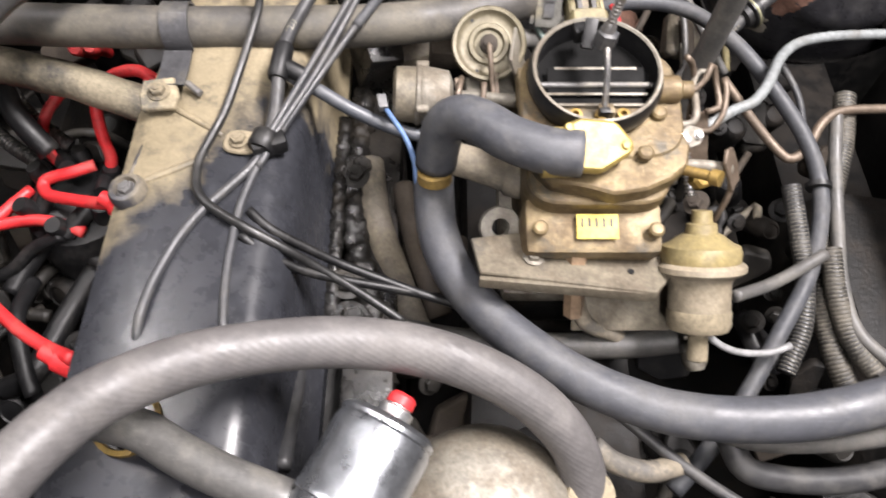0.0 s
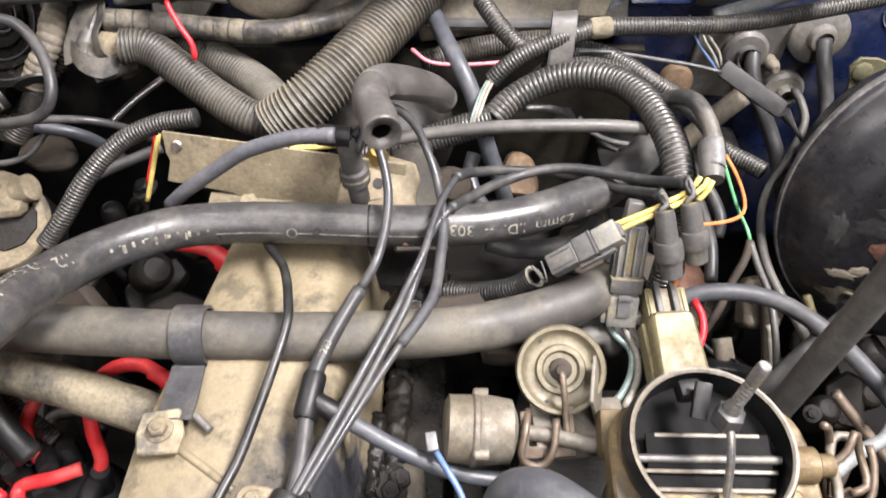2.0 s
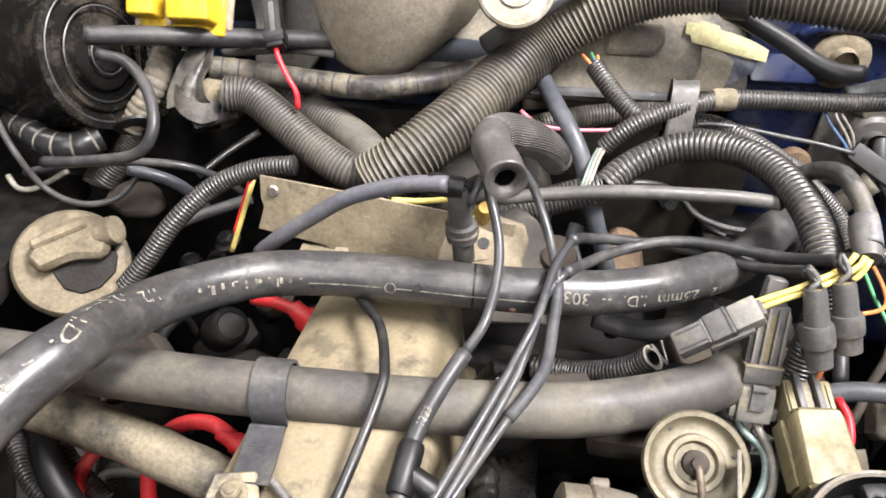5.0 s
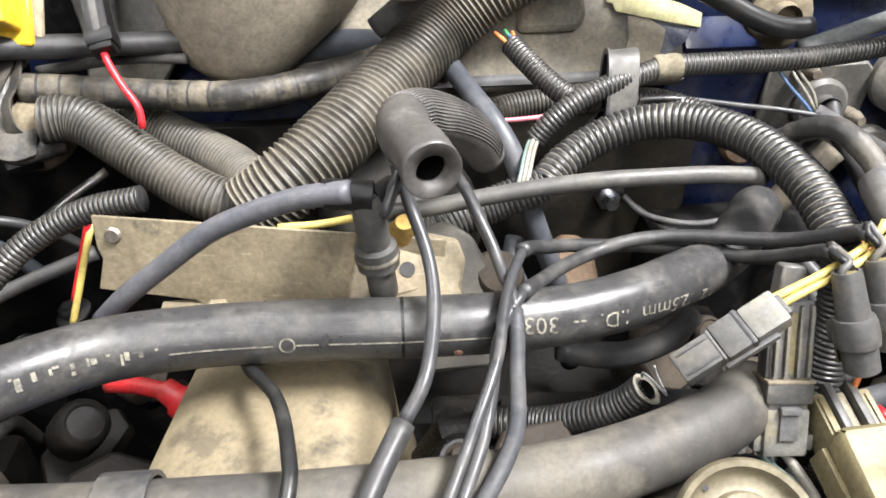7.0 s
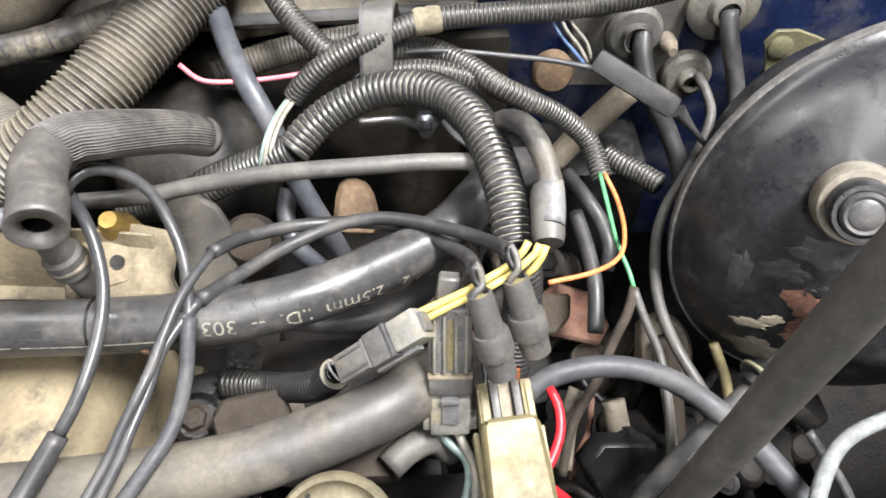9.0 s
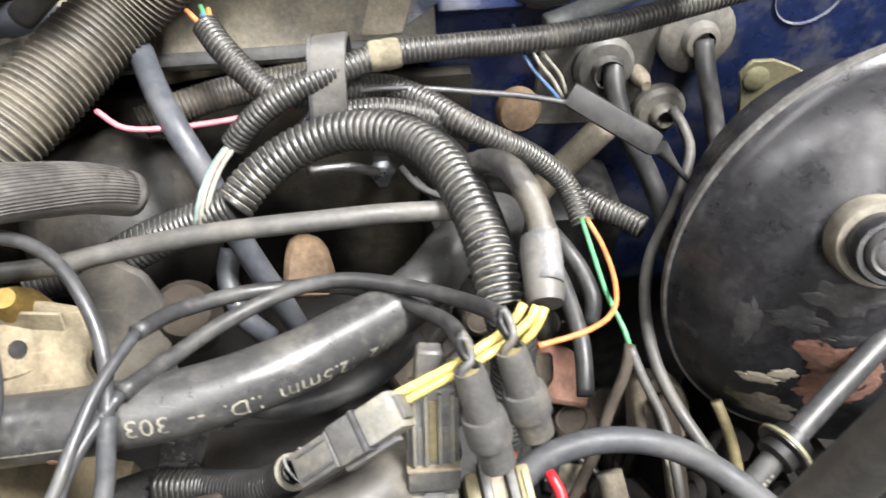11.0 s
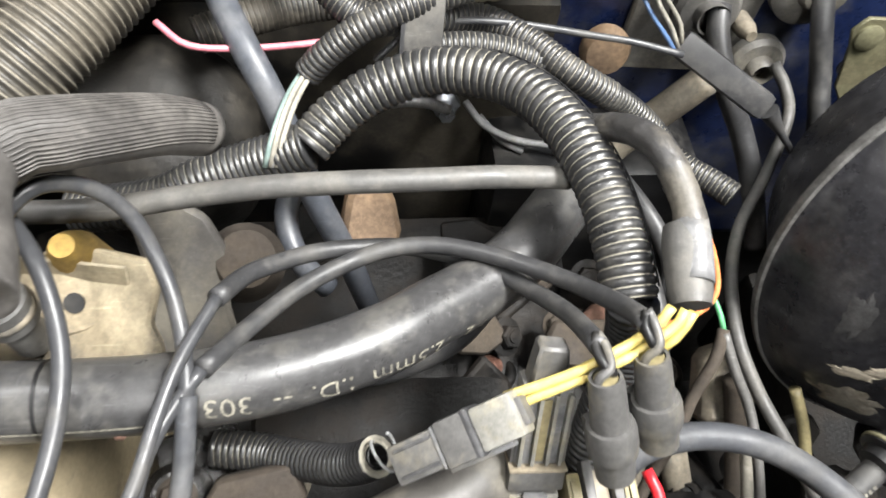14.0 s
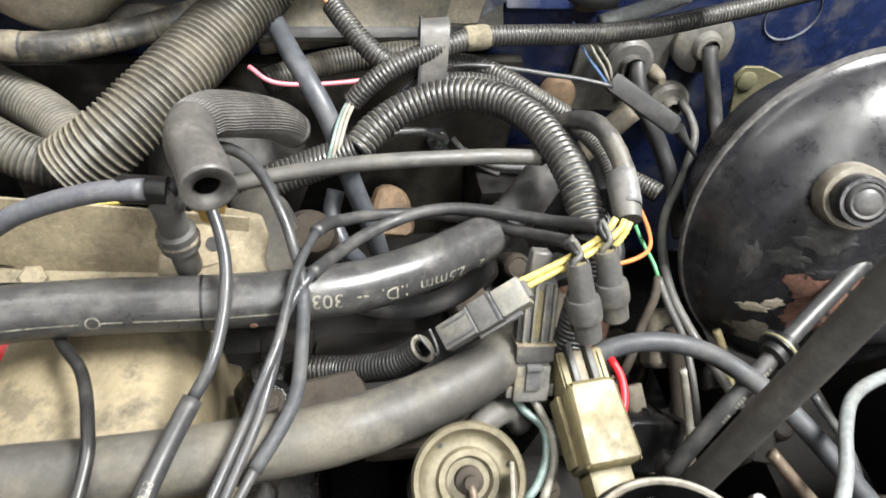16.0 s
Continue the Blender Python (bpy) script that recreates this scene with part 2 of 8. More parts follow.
OLIVE = mat("olive_zinc", (0.168, 0.16, 0.096), 0.5, metal=0.3, dust=(0.126, 0.108, 0.063), amount=0.35, scale=50)
STICKER = mat("yellow_label", (0.352, 0.328, 0.152), 0.6, dust=(0.27, 0.243, 0.144), amount=0.35, scale=80)
TAG = mat("bright_yellow_tag", (0.6, 0.44, 0.06), 0.5, dust=(0.35, 0.27, 0.12), amount=0.35, scale=90)
COPPER_TAN = mat("orange_tan_casting", (0.23, 0.155, 0.095), 0.6, dust=(0.11, 0.075, 0.05), amount=0.4, scale=60, bump=0.25, stain=0.4)
LIGHT_CONN = mat("pale_grey_plastic", (0.176, 0.172, 0.156), 0.42, dust=(0.252, 0.216, 0.126), amount=0.35, scale=80, bump=0.05, stain=0.5)
DARK_CONN = mat("dark_grey_plastic", (0.072, 0.07, 0.068), 0.48, dust=(0.16, 0.142, 0.105), amount=0.36, scale=80, bump=0.06, var=0.12, stain=0.3)
GREY_DARK = mat("black_grey_sleeve", (0.042, 0.042, 0.044), 0.42, dust=(0.11, 0.105, 0.098), amount=0.32, scale=60, streak=0.4)
DUCT_GREY = mat("grey_black_duct", (0.028, 0.027, 0.0252), 0.44, dust=(0.085, 0.077, 0.062), amount=0.36, scale=50, bump=0.06, spec=0.42)
DUCT_TAN = mat("dust_filmed_duct", (0.046, 0.043, 0.037), 0.55, dust=(0.14, 0.126, 0.098), amount=0.55, scale=40, bump=0.1)
# Paler ridge tops: dust, with the highlight along each ridge painted in.
DUCT_CREST = mat("dusty_lit_duct_ridge", (0.115, 0.104, 0.083), 0.48, dust=(0.2, 0.176, 0.134), amount=0.42, scale=40, bump=0.06, spec=0.4)
DUCT_PALE = mat("dusty_lit_hose_ridge", (0.066, 0.061, 0.051), 0.55, dust=(0.13, 0.115, 0.088), amount=0.45, scale=60, bump=0.06, spec=0.4)
TAPE = mat("tan_cloth_tape", (0.2, 0.175, 0.12), 0.8, dust=(0.1, 0.088, 0.062), amount=0.45, scale=140, bump=0.5)
BEIGE = mat("beige_fibre", (0.2812, 0.2479, 0.1924), 0.75, dust=(0.2349, 0.2044, 0.1566), amount=0.4, scale=40, bump=0.3)
DIRTCAP = mat("dirt_caked_metal", (0.1924, 0.1591, 0.1036), 0.75, dust=(0.1044, 0.087, 0.0592), amount=0.45, scale=55, bump=0.5, stain=0.7)
TAPE_BLACK = mat("wrinkled_black_tape", (0.03, 0.029, 0.029), 0.36, dust=(0.13, 0.117, 0.094), amount=0.36, scale=60, bump=0.35, streak=0.6, spec=0.45)
TAPE_DUSTY = mat("dust_streaked_tape", (0.03, 0.028, 0.026), 0.42, dust=(0.19, 0.165, 0.12), amount=0.46, scale=75, bump=0.2, streak=0.6, stain=0.5, spec=0.42)
INSUL = mat("rubbed_black_insulation", (0.0065, 0.0062, 0.006), 0.5, dust=(0.062, 0.053, 0.039), amount=0.42, scale=26, bump=0.2, stain=0.6, spec=0.35)
RUBBER_DULL = mat("dull_dusty_rubber", (0.04, 0.042, 0.047), 0.52, dust=(0.078, 0.077, 0.076), amount=0.4, scale=90, bump=0.1, var=0.12, streak=0.4, grime=0.2, spec=0.35)
# Near black without gloss: shade in the throat, and the choke plate's own black.
THROAT_SHADE = mat("throat_shade_black", (0.0035, 0.0035, 0.0035), 0.7, dust=(0.012, 0.011, 0.01), amount=0.3, scale=80, spec=0.12)
LAVENDER = mat("pale_lavender_grey_rubber", (0.088, 0.089, 0.102), 0.46, dust=(0.135, 0.132, 0.132), amount=0.38, scale=80, bump=0.09, var=0.12, streak=0.4, grime=0.2, spec=0.4)
DUCT_WIDE = mat("brown_grey_duct", (0.042, 0.0385, 0.0325), 0.46, dust=(0.125, 0.109, 0.083), amount=0.46, scale=50, bump=0.08, spec=0.4)
COVER_BARE = mat("rubbed_enamel", (0.035, 0.035, 0.039), 0.35, dust=(0.2, 0.17, 0.12), amount=0.36, scale=60, bump=0.1)
# Pale loom rings: groove dust, and painted sheen on the firewall loom.
LOOM_RING = mat("dusty_sheen_loom_ring", (0.145, 0.132, 0.107), 0.4, dust=(0.23, 0.205, 0.16), amount=0.4, scale=60, bump=0.04)
WORN_PAINT = mat("worn_pale_blue_paint", (0.13, 0.135, 0.15), 0.5, dust=(0.02, 0.028, 0.07), amount=0.5, scale=110, bump=0.15, streak=0.8)
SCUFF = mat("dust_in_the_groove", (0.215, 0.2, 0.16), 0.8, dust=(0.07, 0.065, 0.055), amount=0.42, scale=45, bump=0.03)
LINE = mat("grey_plastic_line", (0.038, 0.039, 0.042), 0.34, dust=(0.075, 0.072, 0.067), amount=0.32, scale=120, bump=0.04, var=0.12, grime=0.18, spec=0.42)
SHELF = mat("dull_grey_plate", (0.136, 0.1173, 0.085), 0.55, metal=0.2, dust=(0.0833, 0.0648, 0.0444), amount=0.45, scale=60, bump=0.12, stain=0.5)
# Room colours are kept dark so that little light bounces back.
CONCRETE = mat("grey_concrete", (0.11, 0.11, 0.105), 0.8, scale=4, bump=0.2)
WALL = mat("grey_wall_paint", (0.09, 0.09, 0.09), 0.8, scale=3, bump=0.05, var=0.05)
WIRE = {c: mat(c + "_wire_sheath", v, 0.4, scale=60, bump=0.03, dust=(0.3, 0.27, 0.2), amount=0.1) for c, v in
        dict(red=(0.6, 0.02, 0.03), pink=(0.45, 0.14, 0.17), yellow=(0.56, 0.45, 0.13), green=(0.07, 0.25, 0.11), orange=(0.52, 0.17, 0.06),
             teal=(0.15, 0.205, 0.19), blue=(0.075, 0.13, 0.25), white=(0.24, 0.225, 0.19), grey=(0.2, 0.2, 0.2)).items()}


# ---- builders ----
def mesh_of(name, verts, faces, material, smooth=True):
    me = bpy.data.meshes.new(name)
    me.from_pydata([tuple(v) for v in verts], [], faces)
    me.materials.append(material)
    if smooth:
        me.shade_smooth()
    me.update()
    return me


def thing(name, base, label, category, group="", kind=""):
    """An Empty at the base of a thing, to parent its parts."""
    ob = new(name)
    ob.empty_display_size = 0.02
    ob.location = base
    return tagged(ob, label, category, group, kind)


def under(ob, parent):
    """Hang ob below parent. All meshes stand in world coordinates, so only an Empty shifts what hangs below it."""
    if parent is not None:
        ob.parent = parent
        if parent.type == "EMPTY":
            ob.matrix_parent_inverse = Matrix.Translation(parent.location).inverted()
    return ob


def part(name, bm, material, parent=None, label="", smooth=True):
    me = bpy.data.meshes.new(name)
    bm.to_mesh(me)
    bm.free()
    me.materials.append(material)
    if smooth:
        me.shade_smooth()
        me.set_sharp_from_angle(angle=radians(38))
    ob = new(name, me)
    under(ob, parent)
    return tagged(ob, label)


def spline(pts, step):
    """Points at even steps along a smooth line through pts."""
    p = [Vector(q) for q in pts]
    p = [2 * p[0] - p[1]] + p + [2 * p[-1] - p[-2]]
    fine = []
    for i in range(1, len(p) - 2):
        for k in range(24):
            t = k / 24
            fine.append(0.5 * (2 * p[i] + (p[i + 1] - p[i - 1]) * t + (2 * p[i - 1] - 5 * p[i] + 4 * p[i + 1] - p[i + 2]) * t * t
                               + (3 * p[i] - p[i - 1] - 3 * p[i + 1] + p[i + 2]) * t ** 3))
    fine.append(p[-2])
    d = [0.0]
    for a, b in zip(fine, fine[1:]):
        d.append(d[-1] + (b - a).length)
    n = max(2, int(d[-1] / step))
    out, j = [], 0
    for i in range(n + 1):
        s = d[-1] * i / n
        while j < len(d) - 2 and d[j + 1] < s:
            j += 1
        f = (s - d[j]) / max(1e-9, d[j + 1] - d[j])
        out.append(fine[j].lerp(fine[j + 1], min(1, max(0, f))))
    return out, d[-1]


def tube_mesh(name, pts, r, material, seg=16, pitch=0.0, depth=0.16, bore=(0, 0), taper=None, step=0.004, crest=None, slot=False, wall=0.75, lump=0.014, grain=70.0):
    """A hose along pts. pitch: the spacing of its rings, if corrugated; slot: flat rings with narrow grooves. bore: depth of the open mouth at start and end. lump, grain: how unevenly and how finely its skin swells."""
    per = 8 if slot else 5
    line, length = spline(pts, pitch / per if pitch else step)
    n = len(line)
    t0 = (line[1] - line[0]).normalized()
    u = t0.orthogonal().normalized()
    rings = []

    def ring(c, t, rad):
        nonlocal u
        u = (u - t * u.dot(t)).normalized()
        v = t.cross(u)
        row = []
        for k in range(seg):
            a = 2 * math.pi * k / seg
            q = c + (u * math.cos(a) + v * math.sin(a)) * rad
            row.append(c + (q - c) * (1 + lump * noise.noise(q * grain)))
        rings.append(row)

    tans = [(line[min(i + 1, n - 1)] - line[max(i - 1, 0)]).normalized() for i in range(n)]
    if bore[0]:
        for dd, f in ((bore[0], wall * 0.9), (0.0, wall), (0.0, 0.97)):
            ring(line[0] + tans[0] * dd, tans[0], r * f)
    for i in range(n):
        rad = r
        if taper:
            rad *= taper[0] + (taper[1] - taper[0]) * i / (n - 1)
        if pitch:
            rad *= (0.972, 0.993, 1.004, 1.004, 0.993, 0.972, 1 - depth, 1 - depth)[i % 8] if slot else 1 - depth * (0.5 - 0.5 * math.cos(2 * math.pi * (i % 5) / 5)) * 1.1
        ring(line[i], tans[i], rad)
    if bore[1]:
        for dd, f in ((0.0, 0.97), (0.0, 0.62), (bore[1], 0.55)):
            ring(line[-1] - tans[-1] * dd, tans[-1], r * f)
    verts = [v for q in rings for v in q]
    faces = [(i * seg + k, i * seg + (k + 1) % seg, (i + 1) * seg + (k + 1) % seg, (i + 1) * seg + k) for i in range(len(rings) - 1) for k in range(seg)]
    faces += [tuple(reversed(range(seg))), tuple(range(len(verts) - seg, len(verts)))]
    me = mesh_of(name, verts, faces, material)
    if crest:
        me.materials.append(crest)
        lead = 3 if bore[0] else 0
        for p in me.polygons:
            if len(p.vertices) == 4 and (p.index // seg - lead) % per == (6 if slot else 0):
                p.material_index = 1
    return me


def hose(name, pts, r, material, label="", category="hose", parent=None, **k):
    ob = new(name, tube_mesh(name, pts, r, material, **k))
    under(ob, parent)
    return tagged(ob, label, category if parent is None else "")


def frame_of(at, axis, spin=0.0):
    """A pose at a point whose own z runs along axis."""
    q = Vector(axis).to_track_quat("Z", "Y")
    return Matrix.Translation(at) @ q.to_matrix().to_4x4() @ Matrix.Rotation(radians(spin), 4, "Z")


def lathe(bm, profile, m, seg=28, cap=True):
    """Turn (radius, height) pairs round the z axis of m."""
    rings = []
    for r, h in profile:
        rings.append([bm.verts.new(m @ Vector((r * math.cos(2 * math.pi * k / seg), r * math.sin(2 * math.pi * k / seg), h))) for k in range(seg)])
    for a, b in zip(rings, rings[1:]):
        for k in range(seg):
            bm.faces.new((a[k], a[(k + 1) % seg], b[(k + 1) % seg], b[k]))
    if cap:
        bm.faces.new(list(reversed(rings[0])))
        bm.faces.new(rings[-1])
    return bm


def turned(profile, at, axis, seg=28, cap=True):
    return lathe(bmesh.new(), profile, frame_of(at, axis), seg, cap)


def block(bm, m, sx, sy, sz, bevel=0.001, seg=2):
    """A bevelled box centred on m."""
    r = bmesh.ops.create_cube(bm, size=1.0, matrix=m @ Matrix.Diagonal((sx, sy, sz, 1)))
    if bevel:
        edges = {e for v in r["verts"] for e in v.link_edges}
        bmesh.ops.bevel(bm, geom=list(edges), offset=bevel, segments=seg, affect="EDGES", profile=0.6)
    return bm


def boxed(m, sx, sy, sz, bevel=0.001):
    return block(bmesh.new(), m, sx, sy, sz, bevel)


def plate(outline, m, thick, bevel=0.0006, hole=None):
    """A flat sheet cut to an outline of (x, y) pairs in the plane of m."""
    bm = bmesh.new()
    vs = [bm.verts.new(m @ Vector((x, y, 0))) for x, y in outline]
    f = bm.faces.new(vs)
    up = (m.to_3x3() @ Vector((0, 0, 1))).normalized()
    g = bmesh.ops.extrude_face_region(bm, geom=[f])
    bmesh.ops.translate(bm, verts=[v for v in g["geom"] if isinstance(v, bmesh.types.BMVert)], vec=up * thick)
    bmesh.ops.recalc_face_normals(bm, faces=bm.faces[:])
    if bevel:
        bmesh.ops.bevel(bm, geom=bm.edges[:], offset=bevel, segments=1, affect="EDGES")
    return bm


def round_rect(w, h, p=4.0, n=32):
    """Outline of a box with full round corners."""
    out = []
    for k in range(n):
        c, d = math.cos(2 * math.pi * k / n), math.sin(2 * math.pi * k / n)
        out.append((0.5 * w * math.copysign(abs(c) ** (2 / p), c), 0.5 * h * math.copysign(abs(d) ** (2 / p), d)))
    return out


def ribbon(pts, across, width, thick):
    """A flat strap along pts, as wide as width in the direction across."""
    line, length = spline(pts, 0.002)
    bm, rows = bmesh.new(), []
    w = Vector(across).normalized()
    for i, c in enumerate(line):
        t = (line[min(i + 1, len(line) - 1)] - line[max(i - 1, 0)]).normalized()
        n = w.cross(t).normalized()
        rows.append([bm.verts.new(c + w * (sx * width / 2) + n * (sz * thick / 2)) for sx, sz in ((-1, -0.6), (-0.92, 1), (0.92, 1), (1, -0.6))])
    for a, b in zip(rows, rows[1:]):
        for k in range(4):
            bm.faces.new((a[k], a[(k + 1) % 4], b[(k + 1) % 4], b[k]))
    bm.faces.new(rows[0])
    bm.faces.new(list(reversed(rows[-1])))
    bmesh.ops.recalc_face_normals(bm, faces=bm.faces[:])
    return bm


def along(a, b, up=(0, 0, 1)):
    """A pose midway from a to b: its x runs from a to b, its z as near to up as it can."""
    a, b = Vector(a), Vector(b)
    x = (b - a).normalized()
    y = Vector(up).cross(x).normalized()
    z = x.cross(y)
    m = Matrix((x, y, z)).transposed().to_4x4()
    m.translation = (a + b) / 2
    return m


def hex_bolt(at, axis, r, parent, material=STEEL, flange=1.5):
    bm = turned([(r * flange, 0), (r * flange, 0.0012), (r * 1.15, 0.0018)], at, axis, 20)
    lathe(bm, [(r, 0.0015), (r, r * 0.95), (r * 0.85, r * 1.1)], frame_of(at, axis, 12), 6)
    lathe(bm, [(r * 0.55, r * 1.0), (r * 0.5, r * 1.22)], frame_of(at, axis), 14)
    return part("bolt", bm, material, parent)


# ---- unseen workshop added round the car, dark to limit bounce light ----
def slab(name, sx, sy, sz, at, material, label, kind="structure"):
    ob = part(name, boxed(Matrix.Translation(at), sx, sy, sz, 0.0), material, None, label, smooth=False)
    return tagged(ob, category="setting", kind=kind)


slab("floor", 8, 8, 0.1, (0, 0, -0.05), CONCRETE, "unseen grey concrete floor added to close the room")
slab("ceiling", 8, 8, 0.1, (0, 0, 3.0), WALL, "unseen dark grey ceiling added to close the room")
slab("wall_north", 8, 0.1, 3.0, (0, 4, 1.5), WALL, "unseen dark grey wall added to close the room")
slab("wall_south", 8, 0.1, 3.0, (0, -4, 1.5), WALL, "unseen dark grey wall added to close the room")
slab("wall_east", 0.1, 8, 3.0, (4, 0, 1.5), WALL, "unseen dark grey wall added to close the room")
slab("wall_west", 0.1, 8, 3.0, (-4, 0, 1.5), WALL, "unseen dark grey wall added to close the room")

# ---- engine bay shell ----
body = thing("engine_bay_body", (0, 0.7, 0.0), "dark blue painted car body shell round the engine bay", "car body")
part("firewall", boxed(Matrix.Translation((0, 0.745, 0.66)), 1.5, 0.05, 1.24, 0.004), DARKPANEL, body, "dark dusty firewall sheet")
part("firewall_edge", boxed(pose(-0.16, 0.70, 1.02, -20), 0.34, 0.01, 0.07, 0.003), BLUE_PAINT, body, "strip of dark blue painted firewall")
part("inner_wing", boxed(Matrix.Translation((-0.72, 0.05, 0.62)), 0.04, 1.3, 1.16, 0.004), DARKPANEL, body)
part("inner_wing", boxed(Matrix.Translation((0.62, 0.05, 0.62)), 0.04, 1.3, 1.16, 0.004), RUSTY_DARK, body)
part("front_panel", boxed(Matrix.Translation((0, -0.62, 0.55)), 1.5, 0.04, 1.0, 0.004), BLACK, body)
# Unseen near-black sheet closes the bay so that its depths stay dark.
part("dark_base", boxed(Matrix.Translation((0, 0.05, 0.35)), 1.48, 1.3, 0.02, 0.002), CAST, body, "unseen dark sheet added for the bay's shaded depths")
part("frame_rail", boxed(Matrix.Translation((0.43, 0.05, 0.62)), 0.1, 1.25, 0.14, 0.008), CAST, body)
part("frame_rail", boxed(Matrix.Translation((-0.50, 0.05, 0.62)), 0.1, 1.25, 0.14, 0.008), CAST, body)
part("lower_firewall", boxed(Matrix.Translation((0.30, 0.692, 0.97)), 0.40, 0.06, 0.40, 0.012), BLUE_PAINT, body, "dark blue painted lower firewall")
part("cowl_panel", boxed(pose(0, 0.80, 1.285, 8), 1.5, 0.3, 0.02, 0.003), TANPLATE, body, "dusty tan cowl panel")
part("insulation_panel", boxed(Matrix.Translation((-0.058, 0.655, 0.822)), 0.370, 0.012, 0.382, 0.004), INSUL, body, "black scuffed insulation panel on the firewall")
SLOPE = pose(-0.02, 0.695, 1.100, -40)
part("plenum_panel", boxed(SLOPE @ Matrix.Translation((-0.006, 0, 0)), 0.262, 0.012, 0.170, 0.004), FIREWALL, body, "grey dusty plenum panel above the insulation")
part("blue_slope", boxed(SLOPE @ Matrix.Translation((0.1515, 0, 0.010)), 0.052, 0.012, 0.150, 0.004), BLUE_PAINT, body, "blue painted slope beside the plenum")
part("panel_lip", boxed(SLOPE @ Matrix.Translation((-0.006, -0.004, -0.080)), 0.258, 0.008, 0.008, 0.003), GREY_DARK, body, "grey rubbed lip of the plenum panel")
ON_SLOPE = SLOPE @ Matrix.Translation((0, -0.0062, 0)) @ Matrix.Rotation(math.radians(90), 4, "X")
part("plenum_bulge", plate([(0.018, -0.0516), (0.019, -0.036), (0.034, -0.0285), (0.061, -0.028), (0.062, -0.044), (0.055, -0.0516)], ON_SLOPE, 0.008, 0.003), FIREWALL, body, "dusty raised pad")
part("sticker", plate([(0.0762, -0.0338), (0.0771, -0.0250), (0.0860, -0.0262), (0.0875, -0.0235), (0.1000, -0.0270), (0.1015, -0.0300), (0.1102, -0.0320), (0.1234, -0.0360), (0.1365, -0.0430), (0.1350, -0.0520), (0.1175, -0.0485), (0.0814, -0.0397), (0.0800, -0.0345)], ON_SLOPE @ Matrix.Translation((0, 0, 0.0024)), 0.0008, 0), STICKER, body, "torn yellow green sticker strip")
part("sheet_patch", plate([(0.0896, -0.0420), (0.1030, -0.0440), (0.1130, -0.0520), (0.1110, -0.0610), (0.1060, -0.0740), (0.0960, -0.0750), (0.0835, -0.0740), (0.0860, -0.0650), (0.0890, -0.0561)], ON_SLOPE, 0.0016, 0.0003), BEIGE, body, "cream dusty patch of sealant on the panel")
part("worn_paint", plate([(0.1035, -0.0430), (0.1175, -0.0400), (0.1264, -0.0330), (0.1309, -0.0274), (0.1536, -0.0196), (0.1605, -0.0257), (0.1460, -0.0330), (0.1400, -0.0420), (0.1313, -0.0470), (0.1260, -0.0600), (0.1194, -0.0640), (0.1087, -0.0702), (0.1115, -0.0600), (0.1120, -0.0510)], ON_SLOPE, 0.0010, 0.0002), WORN_PAINT, body, "pale scuffed patch of worn paint")
hose("paint_ridge", [(0.1350, 0.663, 1.0830), (0.1457, 0.660, 1.0911), (0.1698, 0.660, 1.0925), (0.2000, 0.660, 1.0876), (0.2287, 0.660, 1.0849), (0.300, 0.661, 1.080)], 0.0045, BLUE_PAINT, parent=body, label="rubbed ridge pressed into the blue firewall")
part("cowl_brace", plate([(-0.030, -0.030), (-0.008, -0.036), (0.012, -0.030), (0.026, -0.012), (0.030, 0.060), (-0.034, 0.060), (-0.026, 0.010)], pose(-0.2420, 0.662, 1.065, 75), 0.006, 0.0016), GROMMET_GREY, body, "dusty grey brace under the cowl")
part("steering_box", boxed(pose(0.36, 0.18, 0.80, 0, 12), 0.16, 0.3, 0.14, 0.02), CAST, body)
# Added dark fill behind the gap, hiding the blue; not a known part.
part("dark_fill", boxed(Matrix.Translation((0.16, 0.63, 0.80)), 0.13, 0.06, 0.26, 0.01), DARKPANEL, body)
part("grommet_plate", plate([(-0.036, -0.036), (0.030, -0.040), (0.037, -0.030), (0.040, 0.030), (0.032, 0.038), (-0.034, 0.036)], pose(0.203, 0.660, 1.000, 90), 0.005, 0.0015), GROMMET_GREY, body, "grubby grey grommet plate on the firewall")
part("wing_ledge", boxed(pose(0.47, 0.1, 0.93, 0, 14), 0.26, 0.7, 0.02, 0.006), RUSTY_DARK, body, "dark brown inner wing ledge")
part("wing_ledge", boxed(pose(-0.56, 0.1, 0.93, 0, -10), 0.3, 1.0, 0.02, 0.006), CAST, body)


def grommet(at, r, hole, material=RUBBER_TAN):
    return part("grommet", turned([(r, -0.004), (r, 0.002), (r * 0.85, 0.005), (r * 0.5, 0.006), (r * 0.42, 0.012), (hole, 0.013), (hole, 0.004)], at, (0.0, -1, 0.15), 28), material, body, "dusty rubber firewall grommet")


grommet((0.262, 0.652, 1.026), 0.0235, 0.007, GROMMET_GREY)
grommet((0.208, 0.652, 1.009), 0.019, 0.009, RUBBER_GREY)
grommet((0.166, 0.658, 1.070), 0.021, 0.009, DIRTCAP)
grommet((0.248, 0.645, 0.977), 0.017, 0.006, GROMMET_GREY)
for bx, bz in ((0.19, 1.035), (0.231, 1.0)):
    part("stud", turned([(0.006, 0), (0.0055, 0.012), (0.003, 0.02)], (bx, 0.655, bz), (0, -1, 0.2), 12), RUBBER_TAN, body)
